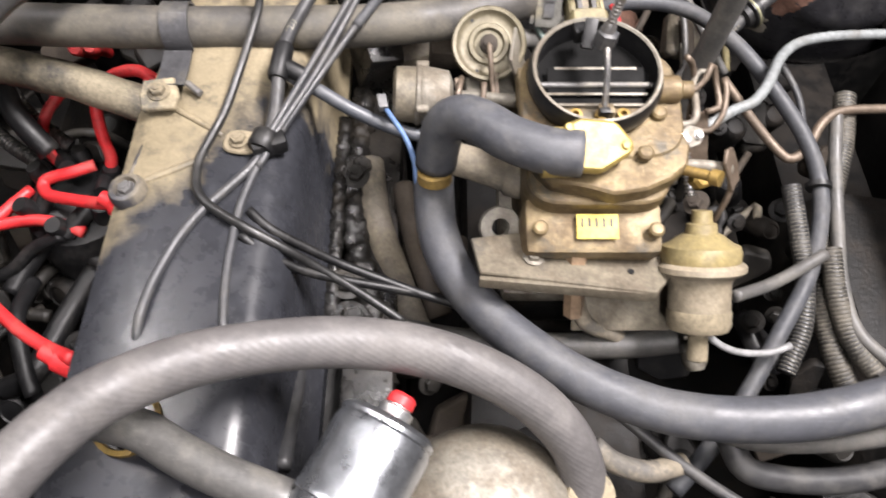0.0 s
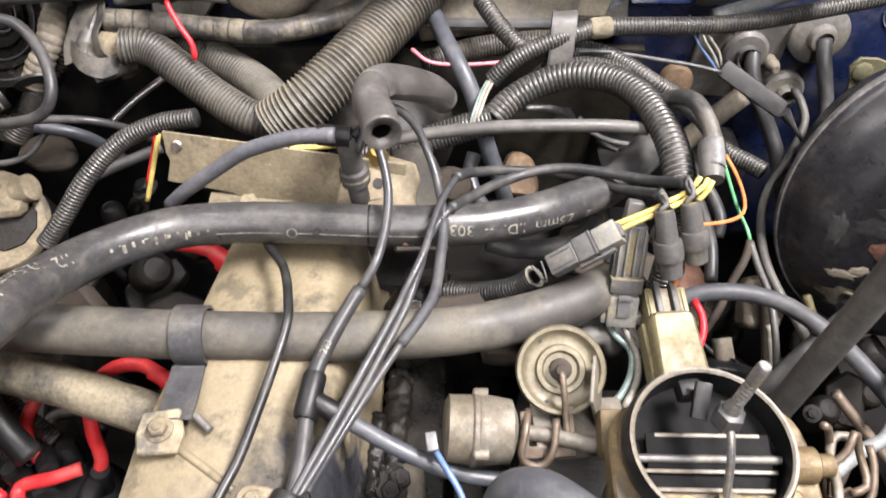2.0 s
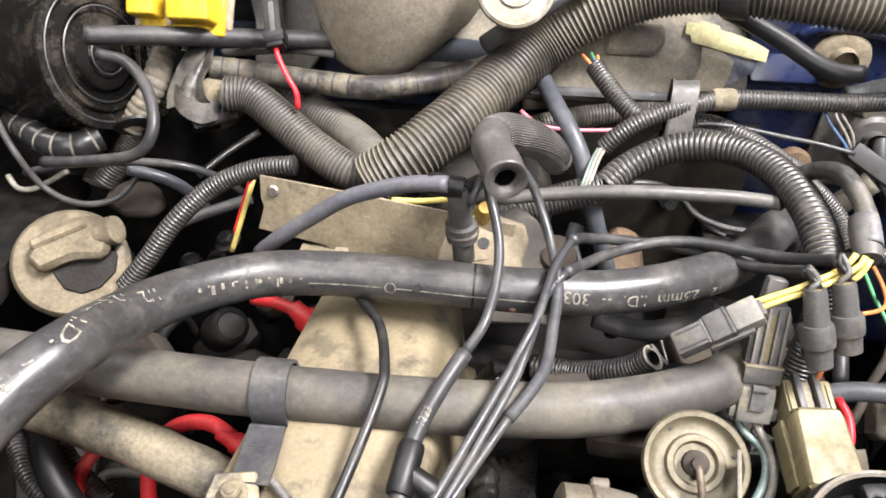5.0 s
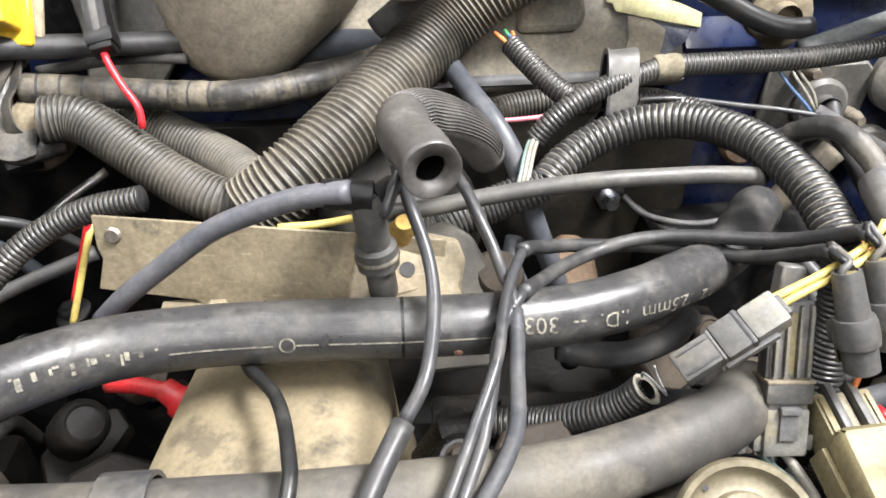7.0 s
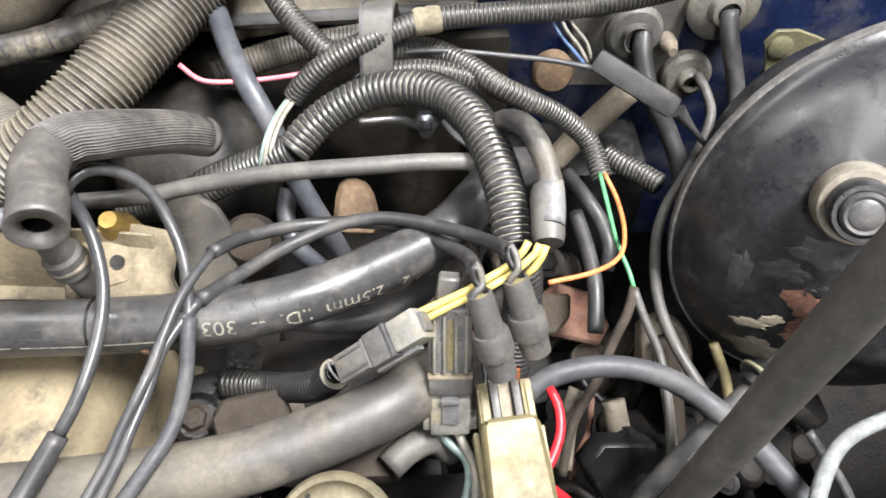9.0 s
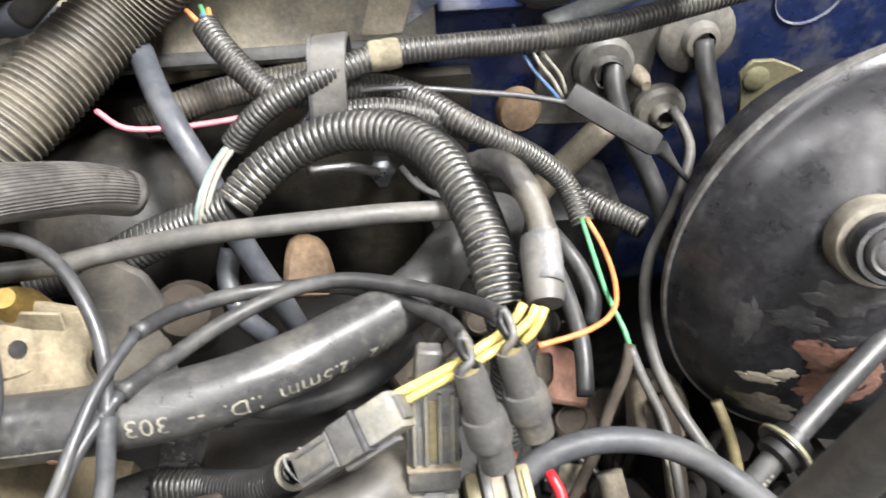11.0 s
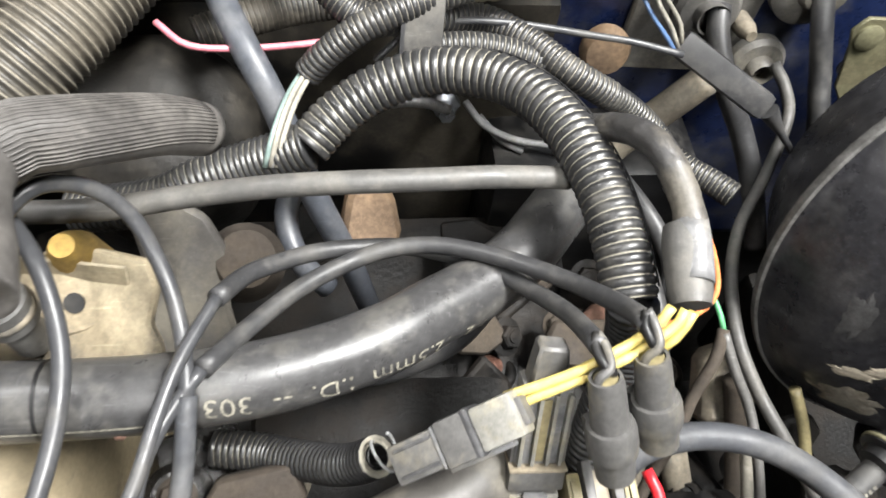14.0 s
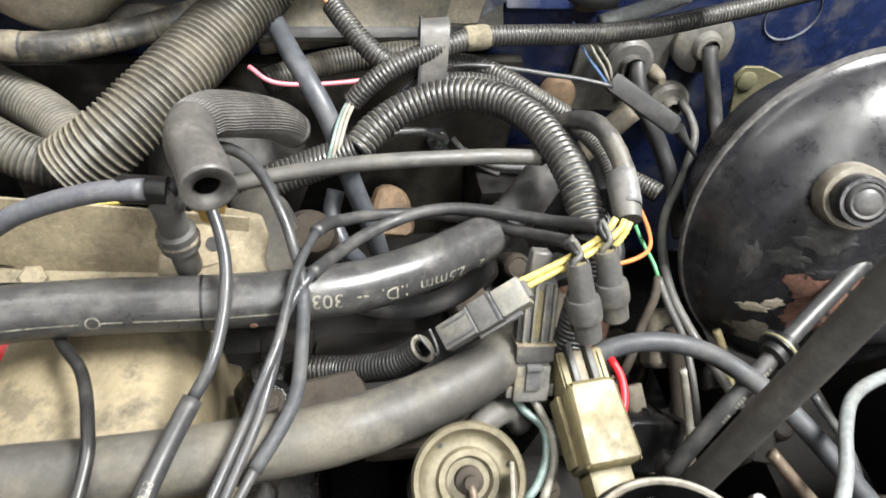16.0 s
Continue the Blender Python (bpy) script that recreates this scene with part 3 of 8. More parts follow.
part("blanking_ring", turned([(0.0212, 0), (0.0222, 0.0014), (0.0220, 0.0022), (0.0212, 0.0018), (0.0208, -0.001)], (0.3325, 0.663, 1.044), (0, -1, 0), 36, cap=False), WORN_PAINT, body, "rubbed pressed ring")
part("rust_cap", turned([(0.014, 0), (0.0145, 0.006), (0.012, 0.010), (0.004, 0.011)], (0.156, 0.650, 0.984), (0, -1, 0.3), 20), COPPER_TAN, body, "rusty round cap")


def tan_bracket():
    m = pose(0.298, 0.642, 0.990, 84, 0, -4)
    out = [(-0.002, 0.003), (-0.006, 0.013), (0.0, 0.0215), (0.014, 0.0217), (0.028, 0.0165), (0.048, 0.0065), (0.066, -0.0015), (0.066, -0.060), (0.019, -0.045), (0.0035, -0.0250)]
    ob = part("bracket", plate(out, m, 0.003), OLIVE, body, "olive tan sheet bracket on the firewall")
    part("bolt_head", turned([(0.008, 0), (0.008, 0.003), (0.0055, 0.0045)], (0.303, 0.641, 1.000), (0, -1, 0.1), 20), OLIVE, ob)
    part("bolt_hole", turned([(0.0060, 0), (0.0060, 0.0008)], (0.302, 0.6395, 0.979), (0, -1, 0.1), 16), BLACK, ob)


tan_bracket()

# ---- engine ----
engine = thing("engine", (-0.1, 0.2, 0.36), "oily dark cast iron engine with black valve cover", "engine")
part("block", boxed(pose(-0.135, 0.2, 0.63), 0.2, 0.62, 0.50, 0.012), CAST, engine)


def valve_cover():
    bm = bmesh.new()
    prof = [(-0.213, 0.895), (-0.213, 0.905), (-0.205, 0.91), (-0.198, 0.985), (-0.192, 1.001), (-0.180, 1.007),
            (-0.140, 1.0085), (-0.105, 1.007), (-0.093, 1.001), (-0.087, 0.989), (-0.083, 0.915), (-0.077, 0.908), (-0.077, 0.895)]
    rows = []
    for y, drop, grow in ((-0.12, 0.035, 0.012), (-0.11, 0.01, 0.004), (-0.09, 0, 0), (0.0, 0, 0), (0.09, 0, 0), (0.15, 0, 0), (0.2, 0, 0), (0.25, 0.0, 0), (0.3, 0, 0), (0.37, 0, 0), (0.455, 0, 0), (0.47, 0.01, 0.004), (0.48, 0.04, 0.012)):
        row = []
        for x, z in prof:
            f = (z - 0.895) / 0.11
            taper = 0.022 * max(0.0, min(1.0, (y - 0.30) / 0.155)) if x < -0.15 else 0.0
            row.append(bm.verts.new((x + taper - math.copysign(grow * f, x + 0.13), y, z - drop * f)))
        rows.append(row)
    for a, b in zip(rows, rows[1:]):
        for k in range(len(prof) - 1):
            bm.faces.new((a[k], b[k], b[k + 1], a[k + 1]))
    bm.faces.new(rows[0])
    bm.faces.new(list(reversed(rows[-1])))
    bmesh.ops.recalc_face_normals(bm, faces=bm.faces[:])
    return part("valve_cover", bm, COVER, engine, "black enamelled valve cover, tan with dust towards the back")


vc = valve_cover()
# pressed ribs and bosses of the cover
hose("rib", [(-0.1687, 0.2998, 1.0075), (-0.1505, 0.2881, 1.0080), (-0.1336, 0.2768, 1.0080)], 0.0022, COVER, parent=vc)
hose("rib", [(-0.1800, 0.2418, 1.0060), (-0.1602, 0.2506, 1.0075), (-0.1395, 0.2611, 1.0080)], 0.0024, COVER, parent=vc)
hose("rib", [(-0.1753, 0.2975, 1.0040), (-0.1810, 0.2731, 1.0040), (-0.1856, 0.2503, 1.0030)], 0.0022, COVER_BARE, parent=vc, label="worn edge ridge of the cover")
part("boss", turned([(0.0115, -0.02), (0.011, 0.004), (0.0095, 0.0065), (0.007, 0.0068), (0.006, 0.004)], (-0.182, 0.236, 1.006), (-0.1, 0, 1), 24), COVER_BARE, vc, "dark bolt boss at the cover's edge")
hex_bolt((-0.182, 0.236, 1.009), (-0.1, 0, 1), 0.0045, engine, STRAP, 1.1)
part("head_rail", boxed(pose(-0.05, 0.2, 0.885), 0.035, 0.62, 0.03, 0.004), OILY, engine)
for yb in (0.08, 0.2, 0.324, 0.43):
    hex_bolt((-0.062, yb, 0.910), (0.3, 0, 1), 0.0075, engine, OILY, 1.7)
part("intake_manifold", boxed(pose(0.075, 0.22, 0.845), 0.12, 0.40, 0.06, 0.02), CAST, engine, "oily cast intake manifold")
part("exhaust_manifold", boxed(pose(0.02, 0.22, 0.775), 0.10, 0.5, 0.06, 0.02), CAST, engine)
for yb in (0.12, 0.2, 0.28):
    part("manifold_runner", turned([(0.018, -0.06), (0.018, 0.05)], (0.01, yb, 0.85), (1, 0, 0.15), 20), RUSTY, engine)
hose("push_tube", [(-0.0568, 0.3366, 0.9000), (-0.0502, 0.2895, 0.9000), (-0.0386, 0.2537, 0.8950), (-0.0260, 0.2221, 0.8850), (-0.0157, 0.2001, 0.8750)], 0.0110, RUBBER_TAN, parent=engine)
hose("push_tube", [(-0.0295, 0.3117, 0.9050), (-0.0226, 0.2796, 0.9000), (-0.0139, 0.2490, 0.8950), (-0.0016, 0.2132, 0.8850)], 0.0090, RUSTY, parent=engine)
part("thermostat_housing", turned([(0.05, -0.05), (0.052, 0.0), (0.046, 0.018), (0.034, 0.028), (0.020, 0.032)], (0.022, 0.062, 0.955), (0.1, -0.15, 1), 32), ALLOY, engine, "dusty beige water housing")
part("water_neck", turned([(0.0135, -0.03), (0.0135, 0.008), (0.0125, 0.012)], (0.074, 0.078, 0.962), (0.15, -0.5, 1), 24), TANPLATE, engine)
part("dipstick_boss", turned([(0.015, -0.02), (0.015, 0.004), (0.009, 0.008)], (-0.062, 0.075, 0.965), (0, 0, 1), 18), CAST, engine)
part("filler_ring", turned([(0.014, 0), (0.0165, 0.002), (0.0165, 0.005), (0.014, 0.006), (0.013, 0.001)], (-0.152, 0.100, 1.006), (0, 0, 1), 28), BRASS, engine, "worn brass-coloured filler ring")
part("rear_bracket", plate([(-0.017, -0.03), (0.012, -0.03), (0.009, -0.008), (0.013, 0.004), (0.006, 0.020), (-0.004, 0.027), (-0.016, 0.022), (-0.013, 0.0)], pose(-0.050, 0.500, 0.992, 52, 0, 4) @ Matrix.Scale(1.35, 4), 0.006, 0.002), BYPASS, engine, "dull grey cast bracket")
part("tan_lump", plate([(-0.020, -0.014), (0.012, -0.016), (0.021, -0.004), (0.015, 0.012), (-0.010, 0.015), (-0.021, 0.004)], frame_of((-0.0256, 0.4340, 0.925), (0.1, -0.5, 0.85), 10), 0.014, 0.004), RUBBER_TAN, engine, "dusty tan casting lump")
part("sender", turned([(0.009, -0.02), (0.009, 0.004), (0.007, 0.012), (0.004, 0.02)], (-0.078, 0.482, 1.036), (0.1, -0.4, 1), 20), BRASS, engine, "brass temperature sender")
lug = part("lifting_lug", plate([(-0.030, -0.026), (0.024, -0.026), (0.022, -0.014), (0.019, -0.008), (0.022, 0.004), (0.019, 0.014), (0.004, 0.018), (-0.012, 0.019), (-0.021, 0.011), (-0.027, 0.006), (-0.030, -0.008)], pose(-0.072, 0.468, 1.030, 36), 0.007, 0.0012), TANPLATE, engine, "dusty tan cast lug")
part("lug_pad", plate(round_rect(0.026, 0.022, 2.6, 18), pose(-0.079, 0.466, 1.0335, 36, 0, 12), 0.004, 0.001), TANPLATE, lug)
part("lug_hole", turned([(0.0035, 0), (0.0035, 0.0006)], pose(-0.079, 0.466, 1.0335, 36) @ Vector((0.003, 0.0, 0.004)), (0, -0.59, 0.81), 12), BLACK, lug)
part("core_plug", turned([(0.016, -0.03), (0.017, 0.0), (0.012, 0.012), (0.004, 0.016)], (-0.031, 0.508, 0.99), (0.2, -0.5, 1), 22), RUSTY, engine)
part("rear_lug", plate([(-0.022, -0.022), (0.014, -0.026), (0.021, -0.018), (0.015, 0.012), (0.006, 0.021), (-0.010, 0.022), (-0.016, 0.012)], pose(0.0215, 0.565, 0.955, 55, 4, 4) @ Matrix.Scale(0.74, 4), 0.018, 0.003), COPPER_TAN, engine, "orange tan cast lug behind the engine")
part("rear_dome", turned([(0.052, -0.06), (0.052, -0.012), (0.047, 0.004), (0.036, 0.016), (0.020, 0.023), (0.006, 0.025)], (-0.078, 0.588, 0.985), (0.15, -0.45, 0.85), 40), GRIMY, engine, "dark dusty rounded housing behind the engine")
part("tan_casting", plate([(-0.016, -0.022), (0.014, -0.024), (0.020, -0.006), (0.015, 0.010), (0.004, 0.020), (-0.013, 0.016)], pose(0.2080, 0.488, 0.890, 35, 8, 4), 0.02, 0.004), RUBBER_TAN, engine, "dusty tan cast foot beside the booster")
part("bell_housing", boxed(pose(-0.02, 0.56, 0.735, 10), 0.34, 0.16, 0.28, 0.03), CAST, engine)
part("oily_bracket", boxed(pose(-0.055, 0.430, 0.93, 20, 12, 20), 0.03, 0.05, 0.05, 0.006), OILY, engine)
part("side_casting", boxed(pose(0.026, 0.452, 0.900, 8, 3), 0.125, 0.062, 0.07, 0.014), CAST, engine, "oily casting under the heater hose")
part("side_casting", boxed(pose(0.02, 0.395, 0.965, 8, 4), 0.06, 0.03, 0.02, 0.006), RUSTY, engine)

# ---- distributor and plug boots ----
dist = thing("distributor", (-0.285, 0.315, 0.80), "black distributor cap with lead towers", "distributor")
part("cap", turned([(0.044, -0.06), (0.045, -0.02), (0.04, 0.0), (0.03, 0.006), (0.012, 0.008)], (-0.288, 0.315, 0.878), (0.05, 0, 1), 32), BLACK, dist)
part("base", turned([(0.03, -0.12), (0.036, -0.06)], (-0.288, 0.315, 0.878), (0.05, 0, 1), 24), CAST, dist)
for k in range(6):
    a = 2 * math.pi * k / 6 + 0.5
    part("tower", turned([(0.0085, -0.01), (0.0075, 0.014), (0.006, 0.018)], (-0.288 + 0.03 * math.cos(a), 0.315 + 0.03 * math.sin(a), 0.884), (0.3 * math.cos(a), 0.3 * math.sin(a), 1), 14), BLACK, dist)


def boot(at, axis, label, r=0.0078):
    ob = part("plug_boot", turned([(r * 0.7, -0.004), (r * 0.8, 0.006), (r * 1.05, 0.0065), (r, 0.024), (r * 1.08, 0.026), (r * 1.05, 0.032)], at, axis, 18), RED)
    tagged(ob, label, "plug boot", "spark plug boots")


boot((-0.236, 0.281, 0.932), (0.75, -0.35, -0.2), "red rubber spark plug boot")
boot((-0.2508, 0.1695, 0.9230), (0.8, -0.35, -0.2), "red rubber spark plug boot")
boot((-0.1973, 0.4674, 0.9620), (0.7, -0.45, -0.25), "red rubber spark plug boot", 0.0085)
boot((-0.2143, 0.3708, 0.9570), (0.85, -0.3, -0.2), "red rubber spark plug boot", 0.006)
for q, ax, lab in (((-0.3102, 0.3033, 0.8850), (0.3, 0.5, 0.4), "black rubber boot on a plug lead"), ((-0.2779, 0.2883, 0.8900), (0.5, 0.5, 0.3), "black rubber boot on a plug lead"), ((-0.3000, 0.3431, 0.8950), (0.4, -0.5, 0.3), "black rubber boot on a plug lead"), ((-0.2621, 0.3265, 0.8930), (0.1, -0.6, 0.2), "black rubber boot on a plug lead")):
    tagged(part("lead_boot", turned([(0.0062, -0.012), (0.0072, 0.0), (0.0072, 0.014), (0.006, 0.018)], q, ax, 16), BLACK), lab, "lead boot", "lead boots")

# ---- hoses ----
hose("heater_hose", [(-0.276, 0.02, 0.93), (-0.280, 0.11, 0.985), (-0.281, 0.19, 1.036), (-0.268, 0.241, 1.069)] + [(-0.2535, 0.2707, 1.0842), (-0.2485, 0.2870, 1.0866), (-0.2430, 0.3033, 1.0877), (-0.2362, 0.3219, 1.0852), (-0.2373, 0.3598, 1.0640), (-0.2221, 0.3938, 1.0500), (-0.1942, 0.4198, 1.0400), (-0.1601, 0.4291, 1.0360), (-0.1202, 0.4317, 1.0340), (-0.0800, 0.4313, 1.0330), (-0.0405, 0.4334, 1.0310), (-0.0074, 0.4395, 1.0280), (0.0234, 0.4505, 1.0255), (0.0440, 0.4635, 1.0215), (0.0640, 0.4765, 1.0180), (0.0810, 0.4900, 1.0180), (0.0960, 0.5070, 1.0190), (0.1100, 0.5260, 1.0150), (0.1250, 0.5480, 0.9950), (0.1350, 0.5750, 0.9600)], 0.0126, SCUFFED, "black rubber heater hose with worn cream printing", seg=24)
hose("coolant_hose", [(-0.46, 0.392, 0.985), (-0.39, 0.380, 1.003)] + [(-0.3304, 0.3734, 1.0100), (-0.2877, 0.3706, 1.0100), (-0.2485, 0.3679, 1.0110), (-0.2030, 0.3653, 1.0120), (-0.1520, 0.3644, 1.0120), (-0.1014, 0.3648, 1.0120), (-0.0612, 0.3683, 1.0100), (-0.0238, 0.3735, 1.0080), (0.0114, 0.3848, 1.0040), (0.0450, 0.4006, 1.0000), (0.0717, 0.4199, 0.9950)], 0.0140, BYPASS, "thick grey dusty coolant hose held by a steel strap", seg=24)
hose("coolant_hose", [(-0.3323, 0.3638, 0.9850), (-0.2970, 0.3593, 0.9800), (-0.2610, 0.3525, 0.9750), (-0.2228, 0.3449, 0.9650), (-0.1934, 0.3399, 0.9500)], 0.0130, CAKED, "dust-caked hose under the coolant hose", seg=20, lump=0.07, grain=60.0)
hose("radiator_hose", [(-0.1647, 0.0410, 1.0881), (-0.1594, 0.0568, 1.0853), (-0.1515, 0.0721, 1.0812), (-0.1410, 0.0901, 1.0715), (-0.1227, 0.1059, 1.0620), (-0.1011, 0.1180, 1.0520), (-0.0735, 0.1259, 1.0440), (-0.0434, 0.1297, 1.0380), (-0.0119, 0.1290, 1.0300), (0.0182, 0.1236, 1.0180), (0.0438, 0.1133, 1.0050), (0.0625, 0.0994, 0.9900), (0.0719, 0.0854, 0.9720), (0.0747, 0.0703, 0.9550)], 0.0122, RUBBER_CLOTH, "grey ribbed-cloth rubber hose arching over the engine front", seg=24)
hose("breather_hose", [(0.0729, 0.2310, 1.0500), (0.0552, 0.2329, 1.0500), (0.0363, 0.2408, 1.0500), (0.0218, 0.2533, 1.0480), (0.0107, 0.2627, 1.0420), (0.0013, 0.2667, 1.0300), (-0.0027, 0.2645, 1.0120), (-0.0041, 0.2618, 1.0000)], 0.0126, SLATE, "slate-grey rubber breather hose bent to the carburettor", seg=24)
hose("breather_hose", [(-0.0057, 0.2642, 0.9850), (-0.0057, 0.2541, 0.9780), (-0.0035, 0.2328, 0.9720), (0.0034, 0.2110, 0.9680), (0.0162, 0.1901, 0.9660), (0.0334, 0.1711, 0.9650), (0.0537, 0.1535, 0.9650), (0.0750, 0.1389, 0.9650), (0.0988, 0.1271, 0.9660), (0.1252, 0.1182, 0.9670), (0.1549, 0.1141, 0.9680), (0.1877, 0.1138, 0.9700), (0.2183, 0.1179, 0.9720), (0.2561, 0.1267, 0.9750)], 0.0126, SLATE, "slate-grey rubber breather hose running down from a tee", seg=24)
hose("tee_pipe", [(-0.0014, 0.2759, 0.9900), (0.0162, 0.2702, 0.9900), (0.0336, 0.2628, 0.9900), (0.0489, 0.2555, 0.9900), (0.0699, 0.2493, 0.9850)], 0.0105, RUBBER_TAN, "dusty tan pipe stub below the breather hose", "pipe")
hose("fuel_hose", [(-0.0309, 0.1871, 0.9200), (0.0167, 0.1780, 0.9220), (0.0597, 0.1744, 0.9250), (0.1123, 0.1727, 0.9300), (0.1485, 0.1748, 0.9350)], 0.0085, RUBBER_GREY, "grey fuel hose below the carburettor")
hose("vacuum_hose", [(-0.1049, 0.3227, 1.0180), (-0.0806, 0.3147, 1.0080), (-0.0586, 0.3064, 0.9980), (-0.0363, 0.2998, 0.9900), (-0.0171, 0.2964, 0.9850), (0.0088, 0.2959, 0.9800)], 0.0044, RUBBER_BLUE, "thin blue-grey vacuum hose leaving a small tee")
hose("vacuum_line", [(-0.0780, 0.4640, 1.0900), (-0.0730, 0.4570, 1.0740), (-0.0680, 0.4430, 1.0640), (-0.0660, 0.4290, 1.0570), (-0.0670, 0.4110, 1.0510), (-0.0710, 0.3910, 1.0460), (-0.0790, 0.3790, 1.0380)], 0.0027, LINE, "thin black vacuum line", "vacuum line")
hose("vacuum_line", [(-0.0790, 0.3790, 1.0380), (-0.0890, 0.3600, 1.0320), (-0.0960, 0.3400, 1.0300), (-0.1000, 0.3180, 1.0270), (-0.1010, 0.2900, 1.0180), (-0.1040, 0.2640, 1.0130)], 0.0042, RUBBER, "sleeved black vacuum line down to the clip", "vacuum line")
hose("vacuum_line", [(-0.0840, 0.4480, 1.0760), (-0.0760, 0.4590, 1.0900), (-0.0676, 0.4690, 1.0920), (-0.0581, 0.4755, 1.0820), (-0.0501, 0.4737, 1.0711), (-0.0446, 0.4662, 1.0609), (-0.0402, 0.4565, 1.0535), (-0.0372, 0.4454, 1.0480), (-0.0348, 0.4332, 1.0465), (-0.0341, 0.4250, 1.0440)], 0.0026, LINE, "shiny grey vacuum line looping over the heater hose", "vacuum line")
hose("vacuum_line", [(-0.0341, 0.4260, 1.0445), (-0.0348, 0.4150, 1.0380), (-0.0358, 0.4069, 1.0320), (-0.0372, 0.3933, 1.0285), (-0.0398, 0.3798, 1.0285), (-0.0462, 0.3660, 1.0285), (-0.0560, 0.3520, 1.0250)], 0.0032, RUBBER_DULL, "dusty dark rubber sleeve on a vacuum line", "vacuum line")
hose("vacuum_line", [(-0.0550, 0.3535, 1.0255), (-0.0680, 0.3300, 1.0220), (-0.0830, 0.3020, 1.0180), (-0.1000, 0.2680, 1.0140), (-0.1080, 0.2500, 1.0120)], 0.0023, LINE, "thin grey plastic vacuum line", "vacuum line")
hose("vacuum_line", [(-0.0300, 0.4335, 1.0465), (-0.0384, 0.4213, 1.0440), (-0.0437, 0.4083, 1.0430), (-0.0459, 0.3954, 1.0413), (-0.0485, 0.3840, 1.0405), (-0.0514, 0.3740, 1.0386), (-0.0556, 0.3630, 1.0350), (-0.0780, 0.3150, 1.0230), (-0.1030, 0.2640, 1.0160)], 0.0022, LINE, "thin grey plastic vacuum line", "vacuum line")
hose("vacuum_line", [(-0.0272, 0.4560, 1.0500), (-0.0355, 0.4339, 1.0520), (-0.0405, 0.4160, 1.0500), (-0.0439, 0.4002, 1.0480), (-0.0487, 0.3874, 1.0450), (-0.0540, 0.3764, 1.0405), (-0.0600, 0.3640, 1.0350), (-0.0820, 0.3150, 1.0260), (-0.1050, 0.2640, 1.0170)], 0.0022, LINE, "thin grey plastic vacuum line", "vacuum line")
hose("vacuum_line", [(-0.1035, 0.2662, 1.0120), (-0.1136, 0.2495, 1.0110), (-0.1260, 0.2335, 1.0110), (-0.1379, 0.2181, 1.0110), (-0.1476, 0.2003, 1.0100), (-0.1551, 0.1757, 1.0100), (-0.1578, 0.1559, 1.0100), (-0.1585, 0.1449, 1.0060), (-0.1582, 0.1356, 0.9980)], 0.0027, LINE, "thin grey vacuum line lying on the valve cover", "vacuum line")
hose("vacuum_line", [(-0.1040, 0.2645, 1.0120), (-0.1104, 0.2454, 1.0110), (-0.1152, 0.2245, 1.0100), (-0.1167, 0.2045, 1.0090), (-0.1171, 0.1802, 1.0080), (-0.1150, 0.1568, 1.0080), (-0.1122, 0.1387, 1.0060)], 0.0025, LINE, "thin black vacuum line lying on the valve cover", "vacuum line")
hose("cable", [(-0.1580, 0.4480, 1.0120), (-0.1500, 0.4430, 1.0140), (-0.1390, 0.4200, 1.0250), (-0.1260, 0.4000, 1.0310), (-0.1180, 0.3730, 1.0360), (-0.1170, 0.3500, 1.0340), (-0.1302, 0.2952, 1.0180), (-0.1379, 0.2722, 1.0140), (-0.1428, 0.2541, 1.0130), (-0.1404, 0.2341, 1.0130), (-0.1311, 0.2225, 1.0130), (-0.1115, 0.2106, 1.0110), (-0.0907, 0.2032, 1.0000), (-0.0706, 0.1984, 0.9820), (-0.0484, 0.1899, 0.9680), (-0.0235, 0.1774, 0.9550)], 0.0027, CABLE_BLACK, "black cable looping over the coolant hose and valve cover", "cable")
hose("cable", [(-0.1104, 0.2224, 1.0090), (-0.0981, 0.2131, 1.0040), (-0.0802, 0.2090, 0.9900), (-0.0587, 0.2052, 0.9750), (-0.0322, 0.1995, 0.9640), (-0.0083, 0.1934, 0.9570), (0.0229, 0.1872, 0.9500)], 0.0028, BLACK, "black cable running to the carburettor side", "cable")
hose("cable", [(-0.1129, 0.2063, 1.0090), (-0.0998, 0.1988, 1.0000), (-0.0798, 0.1960, 0.9850), (-0.0551, 0.1961, 0.9720), (-0.0288, 0.1959, 0.9620), (-0.0014, 0.1925, 0.9550), (0.0264, 0.1824, 0.9480)], 0.0028, BLACK, "black cable running to the carburettor side", "cable")
hose("vacuum_hose", [(-0.2109, 0.4592, 1.0200), (-0.1957, 0.4576, 1.0350), (-0.1765, 0.4576, 1.0500), (-0.1547, 0.4575, 1.0660), (-0.1342, 0.4558, 1.0760), (-0.1141, 0.4522, 1.0840), (-0.0949, 0.4486, 1.0880)], 0.0046, LAVENDER, "pale blue-grey vacuum hose to the black elbow fitting")
hose("vacuum_tube", [(-0.0984, 0.4951, 1.0450), (-0.0699, 0.4944, 1.0470), (-0.0414, 0.4969, 1.0500), (-0.0125, 0.4973, 1.0540), (0.0163, 0.4963, 1.0570), (0.0455, 0.4970, 1.0570), (0.0657, 0.4984, 1.0560), (0.0846, 0.4995, 1.0540), (0.0946, 0.5004, 1.0520)], 0.0042, RUBBER_GREY, "straight grey vacuum tube across the engine back", "tube")
